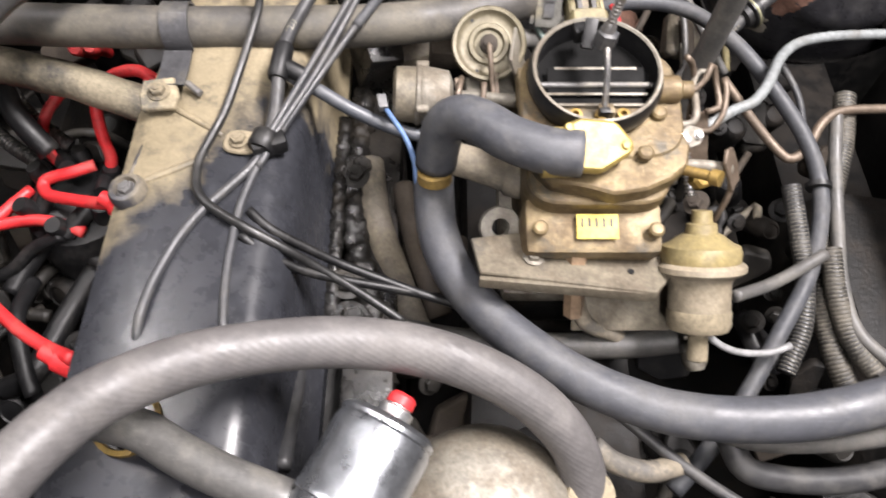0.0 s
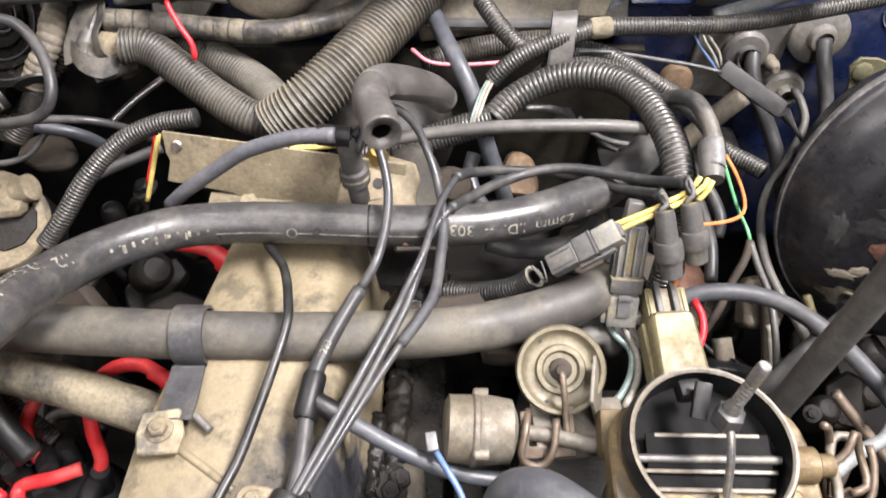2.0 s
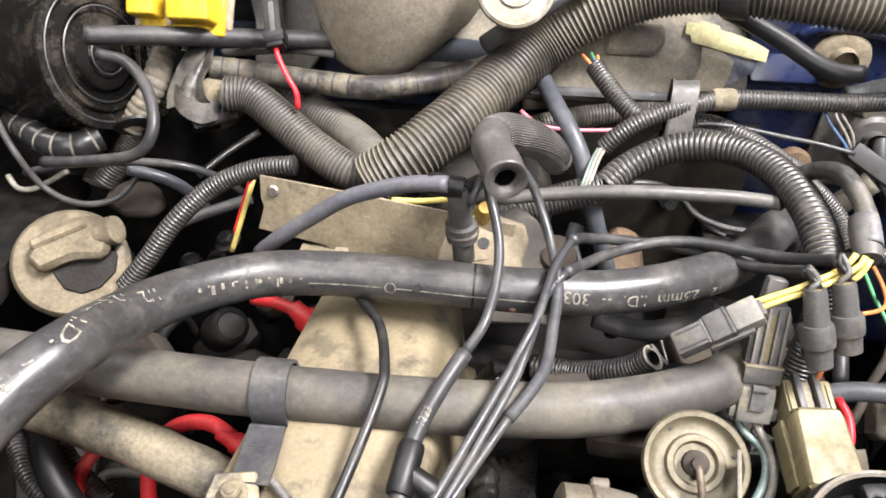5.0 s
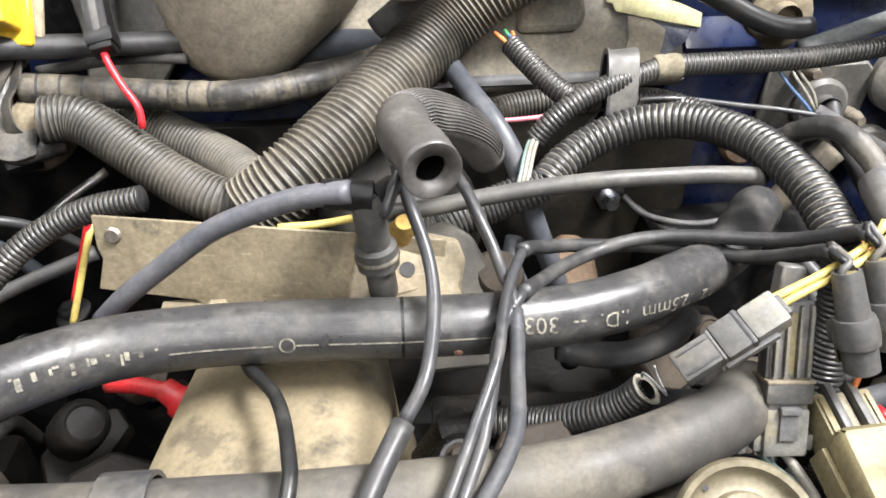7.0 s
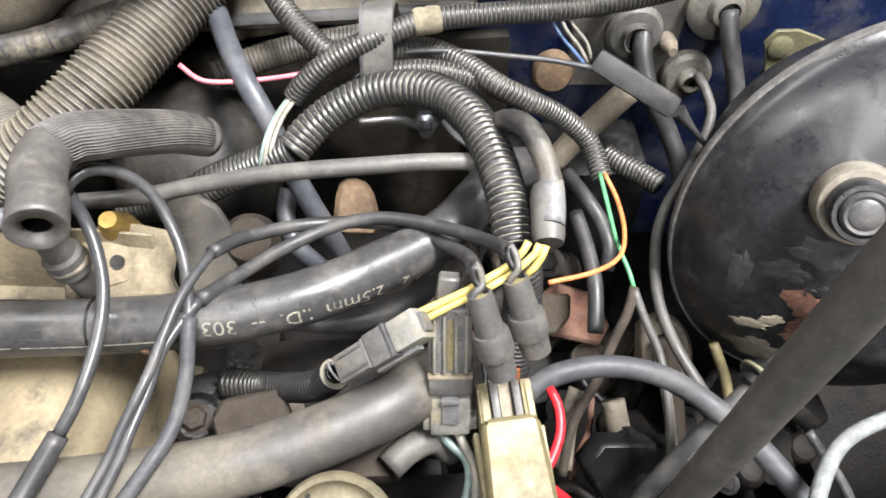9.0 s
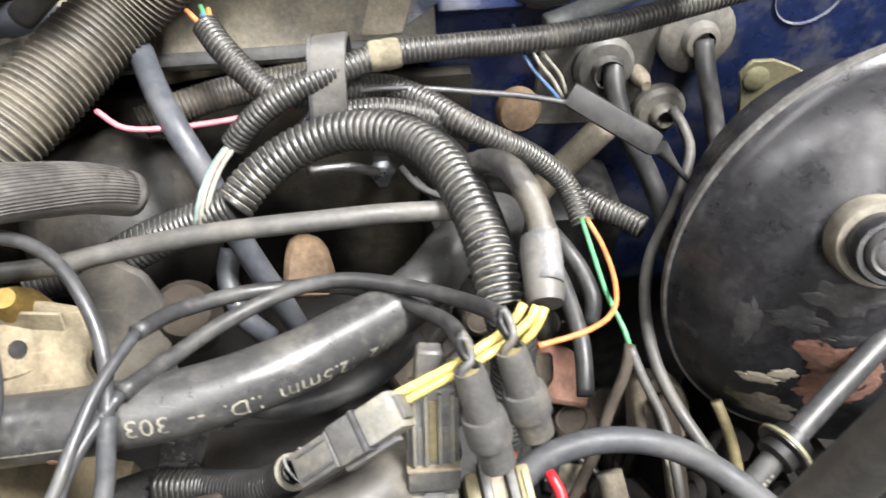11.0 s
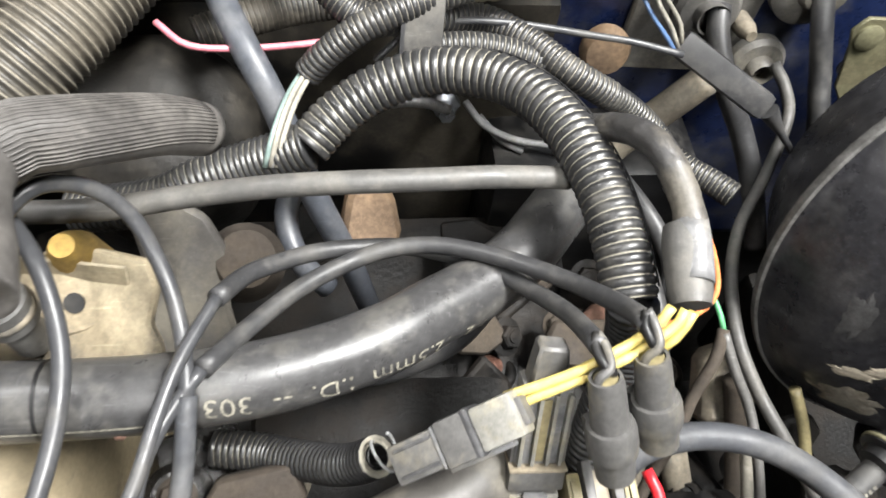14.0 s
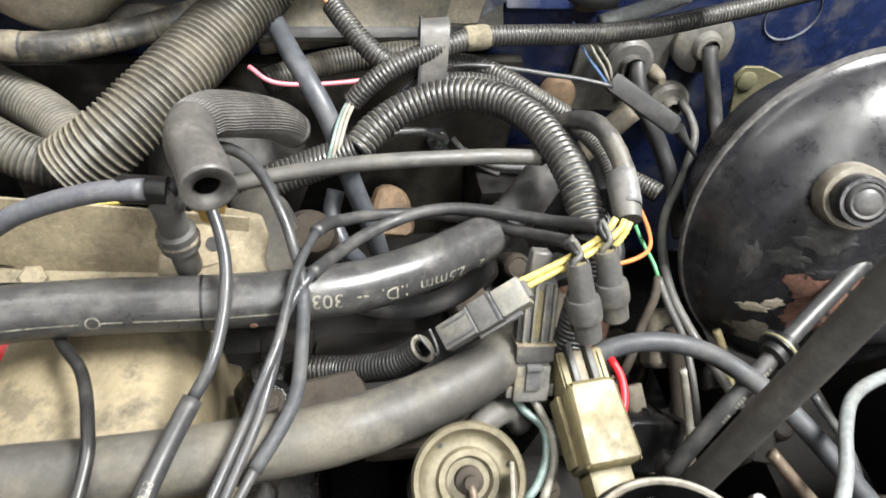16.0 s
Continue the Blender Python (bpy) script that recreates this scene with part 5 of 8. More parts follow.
# ---- further lines ----
for pts, r, m_, nm, lab, cat in (
    ([(0.0614, 0.4203, 1.0460), (0.0719, 0.4212, 1.0520), (0.0827, 0.4230, 1.0570), (0.0922, 0.4261, 1.0610), (0.1006, 0.4295, 1.0640), (0.1076, 0.4335, 1.0690), (0.1095, 0.4353, 1.0720)], 0.0016, WIRE["yellow"], "wire", "yellow wire into the grey connector", "wire"),
    ([(0.0633, 0.4175, 1.0440), (0.0737, 0.4194, 1.0500), (0.0845, 0.4216, 1.0550), (0.0949, 0.4244, 1.0590), (0.1037, 0.4277, 1.0630), (0.1115, 0.4317, 1.0680), (0.1139, 0.4348, 1.0710)], 0.0016, WIRE["yellow"], "wire", "yellow wire into the grey connector", "wire"),
    ([(0.1083, 0.4276, 1.0600), (0.1136, 0.4306, 1.0640), (0.1166, 0.4343, 1.0700)], 0.0016, WIRE["yellow"], "wire", "yellow wire leaving the taped loom", "wire"),
    ([(0.1707, 0.5408, 0.9950), (0.1750, 0.5235, 0.9920), (0.1747, 0.5008, 0.9920), (0.1679, 0.4815, 0.9950), (0.1516, 0.4689, 1.0000), (0.1268, 0.4605, 1.0050)], 0.0013, WIRE["orange"], "wire", "thin orange wire out of a loom", "wire"),
    ([(0.1684, 0.5419, 0.9940), (0.1696, 0.5235, 0.9900), (0.1714, 0.4986, 0.9850), (0.1756, 0.4808, 0.9800), (0.1774, 0.4729, 0.9750)], 0.0013, WIRE["green"], "wire", "thin green wire out of a loom", "wire"),
    ([(0.1778, 0.4747, 0.9750), (0.1730, 0.4631, 0.9680), (0.1645, 0.4517, 0.9550), (0.1556, 0.4367, 0.9450), (0.1407, 0.4178, 0.9300), (0.1328, 0.3953, 0.9150)], 0.0028, RUSTY, "wire", "brown sheathed wire bundle going down", "wire"),
    ([(0.1774, 0.4729, 0.9750), (0.1825, 0.4590, 0.9650), (0.1888, 0.4434, 0.9550), (0.1899, 0.4216, 0.9450), (0.1894, 0.3963, 0.9300)], 0.0024, RUBBER_GREY, "wire", "grey wire going down beside the booster", "wire"),
    ([(0.0665, 0.4004, 0.9850), (0.0719, 0.3925, 0.9780), (0.0808, 0.3836, 0.9750), (0.0807, 0.3712, 0.9720), (0.0746, 0.3588, 0.9680), (0.0658, 0.3497, 0.9650)], 0.0022, WIRE["teal"], "wire", "pale teal wire below a grey connector", "wire"),
    ([(0.0751, 0.3989, 0.9850), (0.0807, 0.3872, 0.9800), (0.0845, 0.3769, 0.9750), (0.0825, 0.3629, 0.9700), (0.0738, 0.3484, 0.9660)], 0.0022, WIRE["white"], "wire", "pale grey wire below a grey connector", "wire"),
    ([(0.1218, 0.4108, 0.9900), (0.1250, 0.4013, 0.9880), (0.1242, 0.3898, 0.9850), (0.1189, 0.3785, 0.9830), (0.1143, 0.3712, 0.9800), (0.1272, 0.3673, 0.9600)], 0.0023, WIRE["red"], "wire", "bright red wire beside the cream plug", "wire"),
    ([(0.1033, 0.4043, 1.0000), (0.1049, 0.4083, 1.0040), (0.1054, 0.4092, 1.0150)], 0.0013, WIRE["orange"], "wire", "short orange wire at the cream plug", "wire"),
    ([(-0.0390, 0.3067, 1.0040), (-0.0314, 0.2938, 1.0040), (-0.0231, 0.2813, 1.0000), (-0.0178, 0.2677, 0.9950), (-0.0165, 0.2578, 0.9850)], 0.0017, WIRE["blue"], "wire", "light blue wire from the choke housing", "wire"),
    ([(0.1405, 0.6125, 1.0660), (0.1415, 0.5995, 1.0620), (0.1465, 0.5913, 1.0550), (0.1564, 0.5844, 1.0450), (0.1609, 0.5822, 1.0400)], 0.0010, WIRE["blue"], "wire", "thin blue wire into the black sleeve", "wire"),
    ([(0.1461, 0.5995, 1.0660), (0.1485, 0.5899, 1.0600), (0.1568, 0.5863, 1.0500), (0.1616, 0.5824, 1.0420)], 0.0010, WIRE["white"], "wire", "thin white wire into the black sleeve", "wire"),
    ([(0.1489, 0.6027, 1.0660), (0.1531, 0.5930, 1.0600), (0.1615, 0.5893, 1.0500), (0.1641, 0.5854, 1.0420)], 0.0010, WIRE["white"], "wire", "thin white wire into the black sleeve", "wire"),
    ([(0.2624, 0.6420, 1.0280), (0.2630, 0.6290, 1.0150), (0.2696, 0.6146, 0.9900), (0.2710, 0.5922, 0.9650), (0.2674, 0.5795, 0.9300)], 0.0058, RUBBER, "cable", "black cable through the firewall grommet", "cable"),
    ([(0.2122, 0.6470, 1.0140), (0.2100, 0.6303, 1.0050), (0.2114, 0.6067, 0.9950), (0.2238, 0.5923, 0.9750), (0.2327, 0.5740, 0.9550), (0.2409, 0.5500, 0.9250)], 0.0062, RUBBER, "cable", "thick black cable through the firewall plate", "cable"),
    ([(0.2485, 0.6290, 0.9900), (0.2524, 0.6148, 0.9850), (0.2532, 0.6007, 0.9750), (0.2339, 0.5692, 0.9650), (0.2131, 0.5410, 0.9600), (0.2023, 0.5145, 0.9550), (0.1979, 0.4846, 0.9500), (0.2012, 0.4584, 0.9450), (0.2133, 0.4320, 0.9350), (0.2277, 0.4112, 0.9200)], 0.0033, RUBBER_GREY, "cable", "grey dusty cable curving past the booster", "cable"),
    ([(0.1987, 0.6073, 1.0000), (0.1846, 0.6043, 0.9850), (0.1688, 0.6031, 0.9650), (0.1536, 0.6003, 0.9450)], 0.0085, RUBBER_TAN, "heater_pipe", "dusty tan heater pipe stub", "pipe"),
    ([(0.1603, 0.5844, 0.9500), (0.1695, 0.5612, 0.9500), (0.1767, 0.5459, 0.9450), (0.1797, 0.5290, 0.9400), (0.1777, 0.5188, 0.9300)], 0.0048, RUBBER, "hose", "dark hose under the taped loom", "hose"),
    ([(0.1605, 0.5498, 0.9500), (0.1644, 0.5261, 0.9450), (0.1657, 0.4996, 0.9400), (0.1628, 0.4740, 0.9300)], 0.0048, RUBBER, "hose", "dark hose under the taped loom", "hose"),
    ([(0.0808, 0.6468, 0.9450), (0.0913, 0.6324, 0.9400), (0.1063, 0.6212, 0.9400), (0.1255, 0.6163, 0.9400), (0.1401, 0.6118, 0.9450)], 0.0022, WIRE["grey"], "wire", "grey wire to a small nut behind", "wire"),
    ([(0.0890, 0.6397, 0.9400), (0.1011, 0.6253, 0.9350), (0.1140, 0.6185, 0.9320)], 0.0022, WIRE["grey"], "wire", "grey wire to a small nut behind", "wire"),
    ([(0.0780, 0.1945, 0.9750), (0.0795, 0.1930, 0.9690), (0.0813, 0.1855, 0.9600), (0.0874, 0.1784, 0.9500), (0.1032, 0.1767, 0.9400), (0.1140, 0.1758, 0.9300)], 0.0050, RUBBER_TAN, "fuel_pipe", "curved tan pipe below the carburettor shelf", "pipe"),
    ([(0.0837, 0.1042, 0.9500), (0.0963, 0.0961, 0.9450), (0.1159, 0.0926, 0.9400), (0.1374, 0.0985, 0.9350)], 0.0062, RUBBER_TAN, "water_pipe", "dusty tan pipe at the water housing", "pipe"),
    ([(0.1681, 0.1144, 0.9300), (0.1764, 0.0976, 0.9250), (0.2035, 0.0923, 0.9200), (0.2393, 0.0933, 0.9150), (0.2780, 0.1010, 0.9100)], 0.0078, RUBBER, "hose", "black hose low beside the wing", "hose"),
    ([(0.1505, 0.1167, 0.9450), (0.1810, 0.1087, 0.9450), (0.2225, 0.1087, 0.9450), (0.2625, 0.1135, 0.9450)], 0.0066, RUBBER_GREY, "hose", "grey hose under the breather hose", "hose"),
    ([(0.0838, 0.1368, 0.9500), (0.1057, 0.1200, 0.9450), (0.1299, 0.1004, 0.9400), (0.1512, 0.0859, 0.9350), (0.1754, 0.0717, 0.9300)], 0.0036, RUBBER, "cable", "black cable running under the breather hose", "cable"),
    ([(0.2850, 0.3449, 0.9500), (0.2785, 0.3067, 0.9400), (0.2723, 0.2610, 0.9300), (0.2694, 0.2223, 0.9200), (0.2732, 0.1873, 0.9150), (0.2975, 0.1618, 0.9100)], 0.0046, RUBBER_GREY, "tube", "grey tube beside the corrugated looms", "tube"),
    ([(0.1521, 0.1784, 0.9650), (0.1584, 0.1682, 0.9550), (0.1760, 0.1626, 0.9450), (0.1986, 0.1635, 0.9400), (0.2135, 0.1683, 0.9400)], 0.0022, WIRE["grey"], "wire", "dark wire looping below the canister valve", "wire"),
    ([(0.1789, 0.1944, 0.9550), (0.2066, 0.2073, 0.9450), (0.2298, 0.2202, 0.9400), (0.2516, 0.2328, 0.9400)], 0.0040, RUBBER_GREY, "tube", "grey tube leaving the canister valve", "tube"),
    ([(-0.3540, 0.2533, 0.8600), (-0.3284, 0.2578, 0.8700), (-0.3103, 0.2718, 0.8800), (-0.2860, 0.2783, 0.8900)], 0.0050, BLACK, "lead", "black lead to the distributor side", "lead"),
    ([(-0.4217, 0.5487, 1.0000), (-0.3630, 0.5386, 1.0200), (-0.3038, 0.5442, 1.0200), (-0.2764, 0.5586, 1.0000), (-0.2624, 0.5742, 0.9700)], 0.0030, RUBBER, "cable", "black cable behind the oil filter", "cable"),
    ([(-0.3396, 0.5483, 1.0100), (-0.3177, 0.5537, 1.0000), (-0.3059, 0.5605, 0.9850), (-0.2958, 0.5680, 0.9600)], 0.0045, RUBBER_BLUE, "hose", "blue-grey hose behind the oil filter", "hose"),
    ([(-0.4333, 0.5569, 1.0500), (-0.4094, 0.5332, 1.0300), (-0.3987, 0.5330, 1.0000), (-0.3730, 0.5293, 0.9900), (-0.3498, 0.5377, 0.9900), (-0.3367, 0.5552, 1.0000)], 0.0024, RUBBER, "wire", "thin black wire in a low loop", "wire"),
    ([(-0.4445, 0.5561, 0.9900), (-0.4349, 0.5488, 0.9850), (-0.4225, 0.5481, 0.9850), (-0.4089, 0.5527, 0.9900), (-0.3921, 0.5546, 1.0000)], 0.0022, WIRE["white"], "wire", "short cream wire near the canister", "wire"),
    ([(-0.4602, 0.6147, 1.0000), (-0.4283, 0.5998, 0.9950), (-0.3970, 0.5940, 0.9900)], 0.0120, RUBBER_TAN, "taped_loom", "dust-caked wire loom under the canister", "wire loom"),
    ([(-0.2354, 0.5395, 1.0300), (-0.2366, 0.5189, 1.0200), (-0.2439, 0.5108, 1.0000), (-0.2511, 0.5018, 0.9800)], 0.0018, WIRE["yellow"], "wire", "yellow wire behind the heat shield", "wire"),
    ([(-0.2350, 0.5257, 1.0300), (-0.2424, 0.5180, 1.0100), (-0.2496, 0.5093, 0.9900)], 0.0018, WIRE["red"], "wire", "red wire behind the heat shield", "wire"),
    ([(-0.1321, 0.4812, 1.0500), (-0.1143, 0.4822, 1.0500), (-0.0987, 0.4858, 1.0500)], 0.0018, WIRE["yellow"], "wire", "yellow wire under the vacuum hose", "wire"),
    ([(-0.3037, 0.5120, 0.9850), (-0.2815, 0.5251, 0.9900), (-0.2475, 0.5435, 0.9950)], 0.0042, RUBBER, "pipe", "black pipe beside the oil filter", "pipe"),
    ([(-0.3154, 0.5993, 0.9700), (-0.2963, 0.6209, 0.9800), (-0.2730, 0.6393, 0.9900)], 0.0030, STEEL, "rod", "thin worn steel rod", "rod"),
    ([(-0.2807, 0.6171, 1.0700), (-0.2309, 0.6178, 1.0750), (-0.1950, 0.6146, 1.0750)], 0.0030, RUBBER_GREY, "cable", "grey cable above the taped loom", "cable"),
    ([(-0.1550, 0.6518, 1.0600), (-0.1231, 0.6525, 1.0650), (-0.0859, 0.6356, 1.0700), (-0.0592, 0.6207, 1.0700)], 0.0090, RUBBER_BLUE, "hose", "blue-grey hose under the blower motor", "hose"),
    ([(-0.0881, 0.6091, 1.0900), (-0.0610, 0.6108, 1.1100), (-0.0386, 0.6236, 1.1200), (-0.0201, 0.6260, 1.1300)], 0.0065, RUBBER, "cable", "black cable beside the wide duct", "cable"),
    ([(0.0771, 0.6517, 1.1050), (0.0949, 0.6482, 1.0980), (0.1183, 0.6423, 1.0880), (0.1396, 0.6336, 1.0780), (0.1554, 0.6276, 1.0740), (0.1712, 0.6271, 1.0740)], 0.0064, RUBBER, "taped_loom", "black tape-wrapped loom under the duct strap", "wire loom"),
    ([(0.1553, 0.6048, 1.0700), (0.1818, 0.6110, 1.0750), (0.2174, 0.6222, 1.0800)], 0.0054, PALE_LINE, "tube", "silvery grey tube along the blue firewall", "tube"),
    ([(-0.0584, 0.6613, 1.0200), (-0.0215, 0.6617, 1.0250), (0.0146, 0.6618, 1.0300), (0.0512, 0.6662, 1.0300)], 0.0075, CAKED, "pipe", "dust-caked pipe behind the looms", "pipe"),
    ([(0.0264, 0.6011, 0.9900), (0.0496, 0.6069, 0.9850), (0.0651, 0.6107, 0.9750)], 0.0030, STEEL, "pipe", "short bright steel pipe", "pipe"),
    ([(-0.0835, 0.0873, 0.9700), (-0.0844, 0.1109, 0.9600), (-0.0848, 0.1368, 0.9500), (-0.0870, 0.1580, 0.9400)], 0.0045, RUBBER, "dipstick_tube", "dark dipstick tube beside the valve cover", "tube"),
    ([(0.2067, 0.4736, 0.9200), (0.2108, 0.4573, 0.9000), (0.2123, 0.4366, 0.8800), (0.2102, 0.4015, 0.8600)], 0.0062, RUSTY, "pipe", "rusty brown pipe below the booster", "pipe"),
    ([(0.1721, 0.4441, 0.9000), (0.1755, 0.4217, 0.8850), (0.1781, 0.3961, 0.8700)], 0.0072, RUBBER_TAN, "pipe", "dusty brown pipe beside the cream plug", "pipe"),
    ([(0.1490, 0.4428, 0.9200), (0.1412, 0.4266, 0.9100), (0.1357, 0.4039, 0.9000)], 0.0058, RUBBER_TAN, "tube", "tan curved tube beside the cream plug", "tube"),
    ([(0.2298, 0.4627, 0.9300), (0.2366, 0.4481, 0.9150), (0.2401, 0.4335, 0.9000)], 0.0030, CREAM, "wire", "cream wire below the booster", "wire"),
    ([(0.1955, 0.4354, 0.9300), (0.1980, 0.4217, 0.9150), (0.1977, 0.3979, 0.9000)], 0.0030, WIRE["white"], "wire", "pale grey wire below the blue-grey hose", "wire"),
    ([(0.2522, 0.3964, 0.9550), (0.2678, 0.3702, 0.9400), (0.2730, 0.3457, 0.9250)], 0.0026, LINE, "wire", "dark wire under the prop pipe", "wire"),
    ([(-0.0055, 0.4619, 0.9850), (0.0132, 0.4603, 0.9800), (0.0324, 0.4647, 0.9750), (0.0567, 0.4783, 0.9700), (0.0752, 0.4985, 0.9650)], 0.0065, RUBBER, "hose", "black hose bend under the heater hose", "hose"),
    ([(0.0446, 0.3823, 0.9750), (0.0537, 0.3905, 0.9750), (0.0658, 0.3961, 0.9720), (0.0743, 0.3937, 0.9600)], 0.0070, RUBBER_GREY, "hose", "grey hose stub behind the diaphragm", "hose"),
    ([(-0.3293, 0.2436, 0.8600), (-0.3202, 0.2654, 0.8650), (-0.3051, 0.2827, 0.8700), (-0.2833, 0.2834, 0.8600), (-0.2660, 0.2685, 0.8500)], 0.0075, BLACK, "hose", "dark hose beside the distributor", "hose"),
    ([(-0.2892, 0.1634, 0.8600), (-0.2984, 0.1850, 0.8700), (-0.3096, 0.2178, 0.8750), (-0.3149, 0.2533, 0.8600)], 0.0060, BLACK, "hose", "dark hose beside the distributor", "hose"),
    ([(-0.3231, 0.1744, 0.8400), (-0.3000, 0.1839, 0.8500), (-0.2870, 0.2293, 0.8500), (-0.2749, 0.2685, 0.8500)], 0.0090, BLACK, "hose", "dark hose below the plug leads", "hose"),
    ([(-0.3304, 0.3750, 0.9500), (-0.3184, 0.3546, 0.9450), (-0.3072, 0.3416, 0.9350), (-0.2950, 0.3322, 0.9200)], 0.0085, BLACK, "hose", "black hose low beside the distributor", "hose"),
):
    hose(nm, pts, r, m_, lab, cat, seg=12 if r < 0.004 else 18)
for pts, r, m_, lab in (
    ([(0.1844, 0.5861, 0.9650), (0.1933, 0.5753, 0.9650), (0.2024, 0.5672, 0.9650), (0.2124, 0.5567, 0.9650)], 0.0072, PLASTIC, "short black corrugated loom under a pipe"),
    ([(0.1080, 0.4500, 1.0480), (0.1104, 0.4460, 1.0350), (0.1104, 0.4396, 1.0150), (0.1073, 0.4319, 0.9950), (0.1038, 0.4205, 0.9750), (0.1012, 0.4101, 0.9550)], 0.0092, PLASTIC, "black corrugated loom going down below the plugs"),
    ([(0.2395, 0.2837, 0.9450), (0.2410, 0.2489, 0.9350), (0.2418, 0.2197, 0.9250), (0.2371, 0.1913, 0.9150), (0.2235, 0.1637, 0.9050)], 0.0066, PLASTIC, "black corrugated loom low beside the wing"),
    ([(0.2994, 0.3656, 0.9450), (0.2910, 0.3258, 0.9350), (0.2772, 0.2878, 0.9250), (0.2630, 0.2470, 0.9150), (0.2604, 0.2126, 0.9050), (0.2646, 0.1753, 0.8950), (0.2767, 0.1473, 0.8850)], 0.0080, PLASTIC_DUSTY, "black corrugated loom low beside the wing"),
    ([(0.2627, 0.2429, 0.9300), (0.2633, 0.2138, 0.9200), (0.2696, 0.1854, 0.9100), (0.2825, 0.1637, 0.9050)], 0.0070, PLASTIC_DUSTY, "black corrugated loom low beside the wing"),
    ([(-0.3379, 0.3861, 0.9300), (-0.3192, 0.3669, 0.9200), (-0.3022, 0.3577, 0.9050), (-0.2948, 0.3538, 0.9000)], 0.0058, PLASTIC, "black corrugated loom near the distributor"),
    ([(-0.3714, 0.3843, 0.9100), (-0.3509, 0.3621, 0.9000), (-0.3302, 0.3496, 0.8900), (-0.3122, 0.3390, 0.8850)], 0.0062, PLASTIC, "black corrugated loom near the distributor"),
    ([(-0.3179, 0.6474, 1.0600), (-0.3238, 0.6177, 1.0450), (-0.3392, 0.5972, 1.0250), (-0.3593, 0.5837, 1.0000), (-0.3783, 0.5700, 0.9800)], 0.0105, PLASTIC_DUSTY, "tan dusty corrugated loom below the relays"),
    ([(-0.3817, 0.6150, 1.0000), (-0.3840, 0.5946, 0.9850), (-0.3930, 0.5780, 0.9700)], 0.0105, PLASTIC_DUSTY, "tan dusty corrugated loom behind the oil filter"),
):
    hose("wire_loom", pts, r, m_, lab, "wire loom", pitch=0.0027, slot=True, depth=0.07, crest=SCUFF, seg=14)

# ---- printing on the heater hose ----
HEATER = [(-0.2535, 0.2707, 1.0842), (-0.2485, 0.2870, 1.0866), (-0.2430, 0.3033, 1.0877), (-0.2362, 0.3219, 1.0852), (-0.2373, 0.3598, 1.0640), (-0.2221, 0.3938, 1.0500), (-0.1942, 0.4198, 1.0400), (-0.1601, 0.4291, 1.0360), (-0.1202, 0.4317, 1.0340), (-0.0800, 0.4313, 1.0330), (-0.0405, 0.4334, 1.0310), (-0.0074, 0.4395, 1.0280), (0.0234, 0.4505, 1.0255), (0.0440, 0.4635, 1.0215), (0.0640, 0.4765, 1.0180), (0.0810, 0.4900, 1.0180), (0.0960, 0.5070, 1.0190), (0.1100, 0.5260, 1.0150), (0.1250, 0.5480, 0.9950), (0.1350, 0.5750, 0.9600)]
PRINT = mat("worn_cream_print", (0.25, 0.235, 0.19), 0.6, dust=(0.05, 0.048, 0.044), amount=0.5, scale=420, bump=0.0)


def wrap(verts, faces, pts, r, s0, lift, name, parent, flip=True):
    """Lay a flat drawing (x along the hose, y round it) on a hose. The zero of y faces up and to the front."""
    line, length = spline(pts, 0.001)
    out = []
    for x, y in verts:
        s = s0 - x if flip else s0 + x
        i = max(1, min(len(line) - 2, int(s / length * (len(line) - 1))))
        t = (line[i + 1] - line[i - 1]).normalized()
        up = Vector((0, -0.62, 0.78))
        u = (up - t * up.dot(t)).normalized()
        v = t.cross(u)
        a = (y if flip else -y) / r
        out.append(line[i] + t * (s - i * length / (len(line) - 1)) + (u * math.cos(a) + v * math.sin(a)) * (r + lift))
    ob = new(name, mesh_of(name, out, faces, PRINT, smooth=False))
    under(ob, parent)
    return ob


def text_drawing(words, size):
    cu = bpy.data.curves.new("words", "FONT")
    cu.body, cu.size, cu.resolution_u = words, size, 2
    ob = new("words", cu)
    me = ob.to_mesh()
    vs, fs = [(v.co.x, v.co.y) for v in me.vertices], [tuple(p.vertices) for p in me.polygons]
    ob.to_mesh_clear()
    bpy.data.objects.remove(ob)
    bpy.data.curves.remove(cu)
    return vs, fs


def bars(items):
    """Plain bars: (x, y, width, height), cut along x so that they bend."""
    vs, fs = [], []
    for x, y, w, h in items:
        n = max(1, int(w / 0.002))
        for k in range(n):
            b = len(vs)
            x0, x1 = x + w * k / n, x + w * (k + 1) / n
            vs += [(x0, y), (x1, y), (x1, y + h), (x0, y + h)]
            fs.append((b, b + 1, b + 2, b + 3))
    return vs, fs


heater = bpy.data.objects["heater_hose"]
PRINTS = (("1/2  12.5mm  I.D.  --  303", 0.0098, 0.3420, 0.0008, 0.010), ("1/2  12.5mm  I.D.  --  30", 0.0098, 0.0186, 0.0, 0.0))
for words, size, s0, low, sink in PRINTS:
    vs, fs = text_drawing(words, size)
    s0 += max(x for x, y in vs)
    far = max(x for x, y in vs)
    ob = wrap([(x, y + low + sink * (1 - x / far)) for x, y in vs], fs, HEATER, 0.0126, s0, 0.00025, "printed_marking", heater)
    tagged(ob, "cream printed letters on the hose")
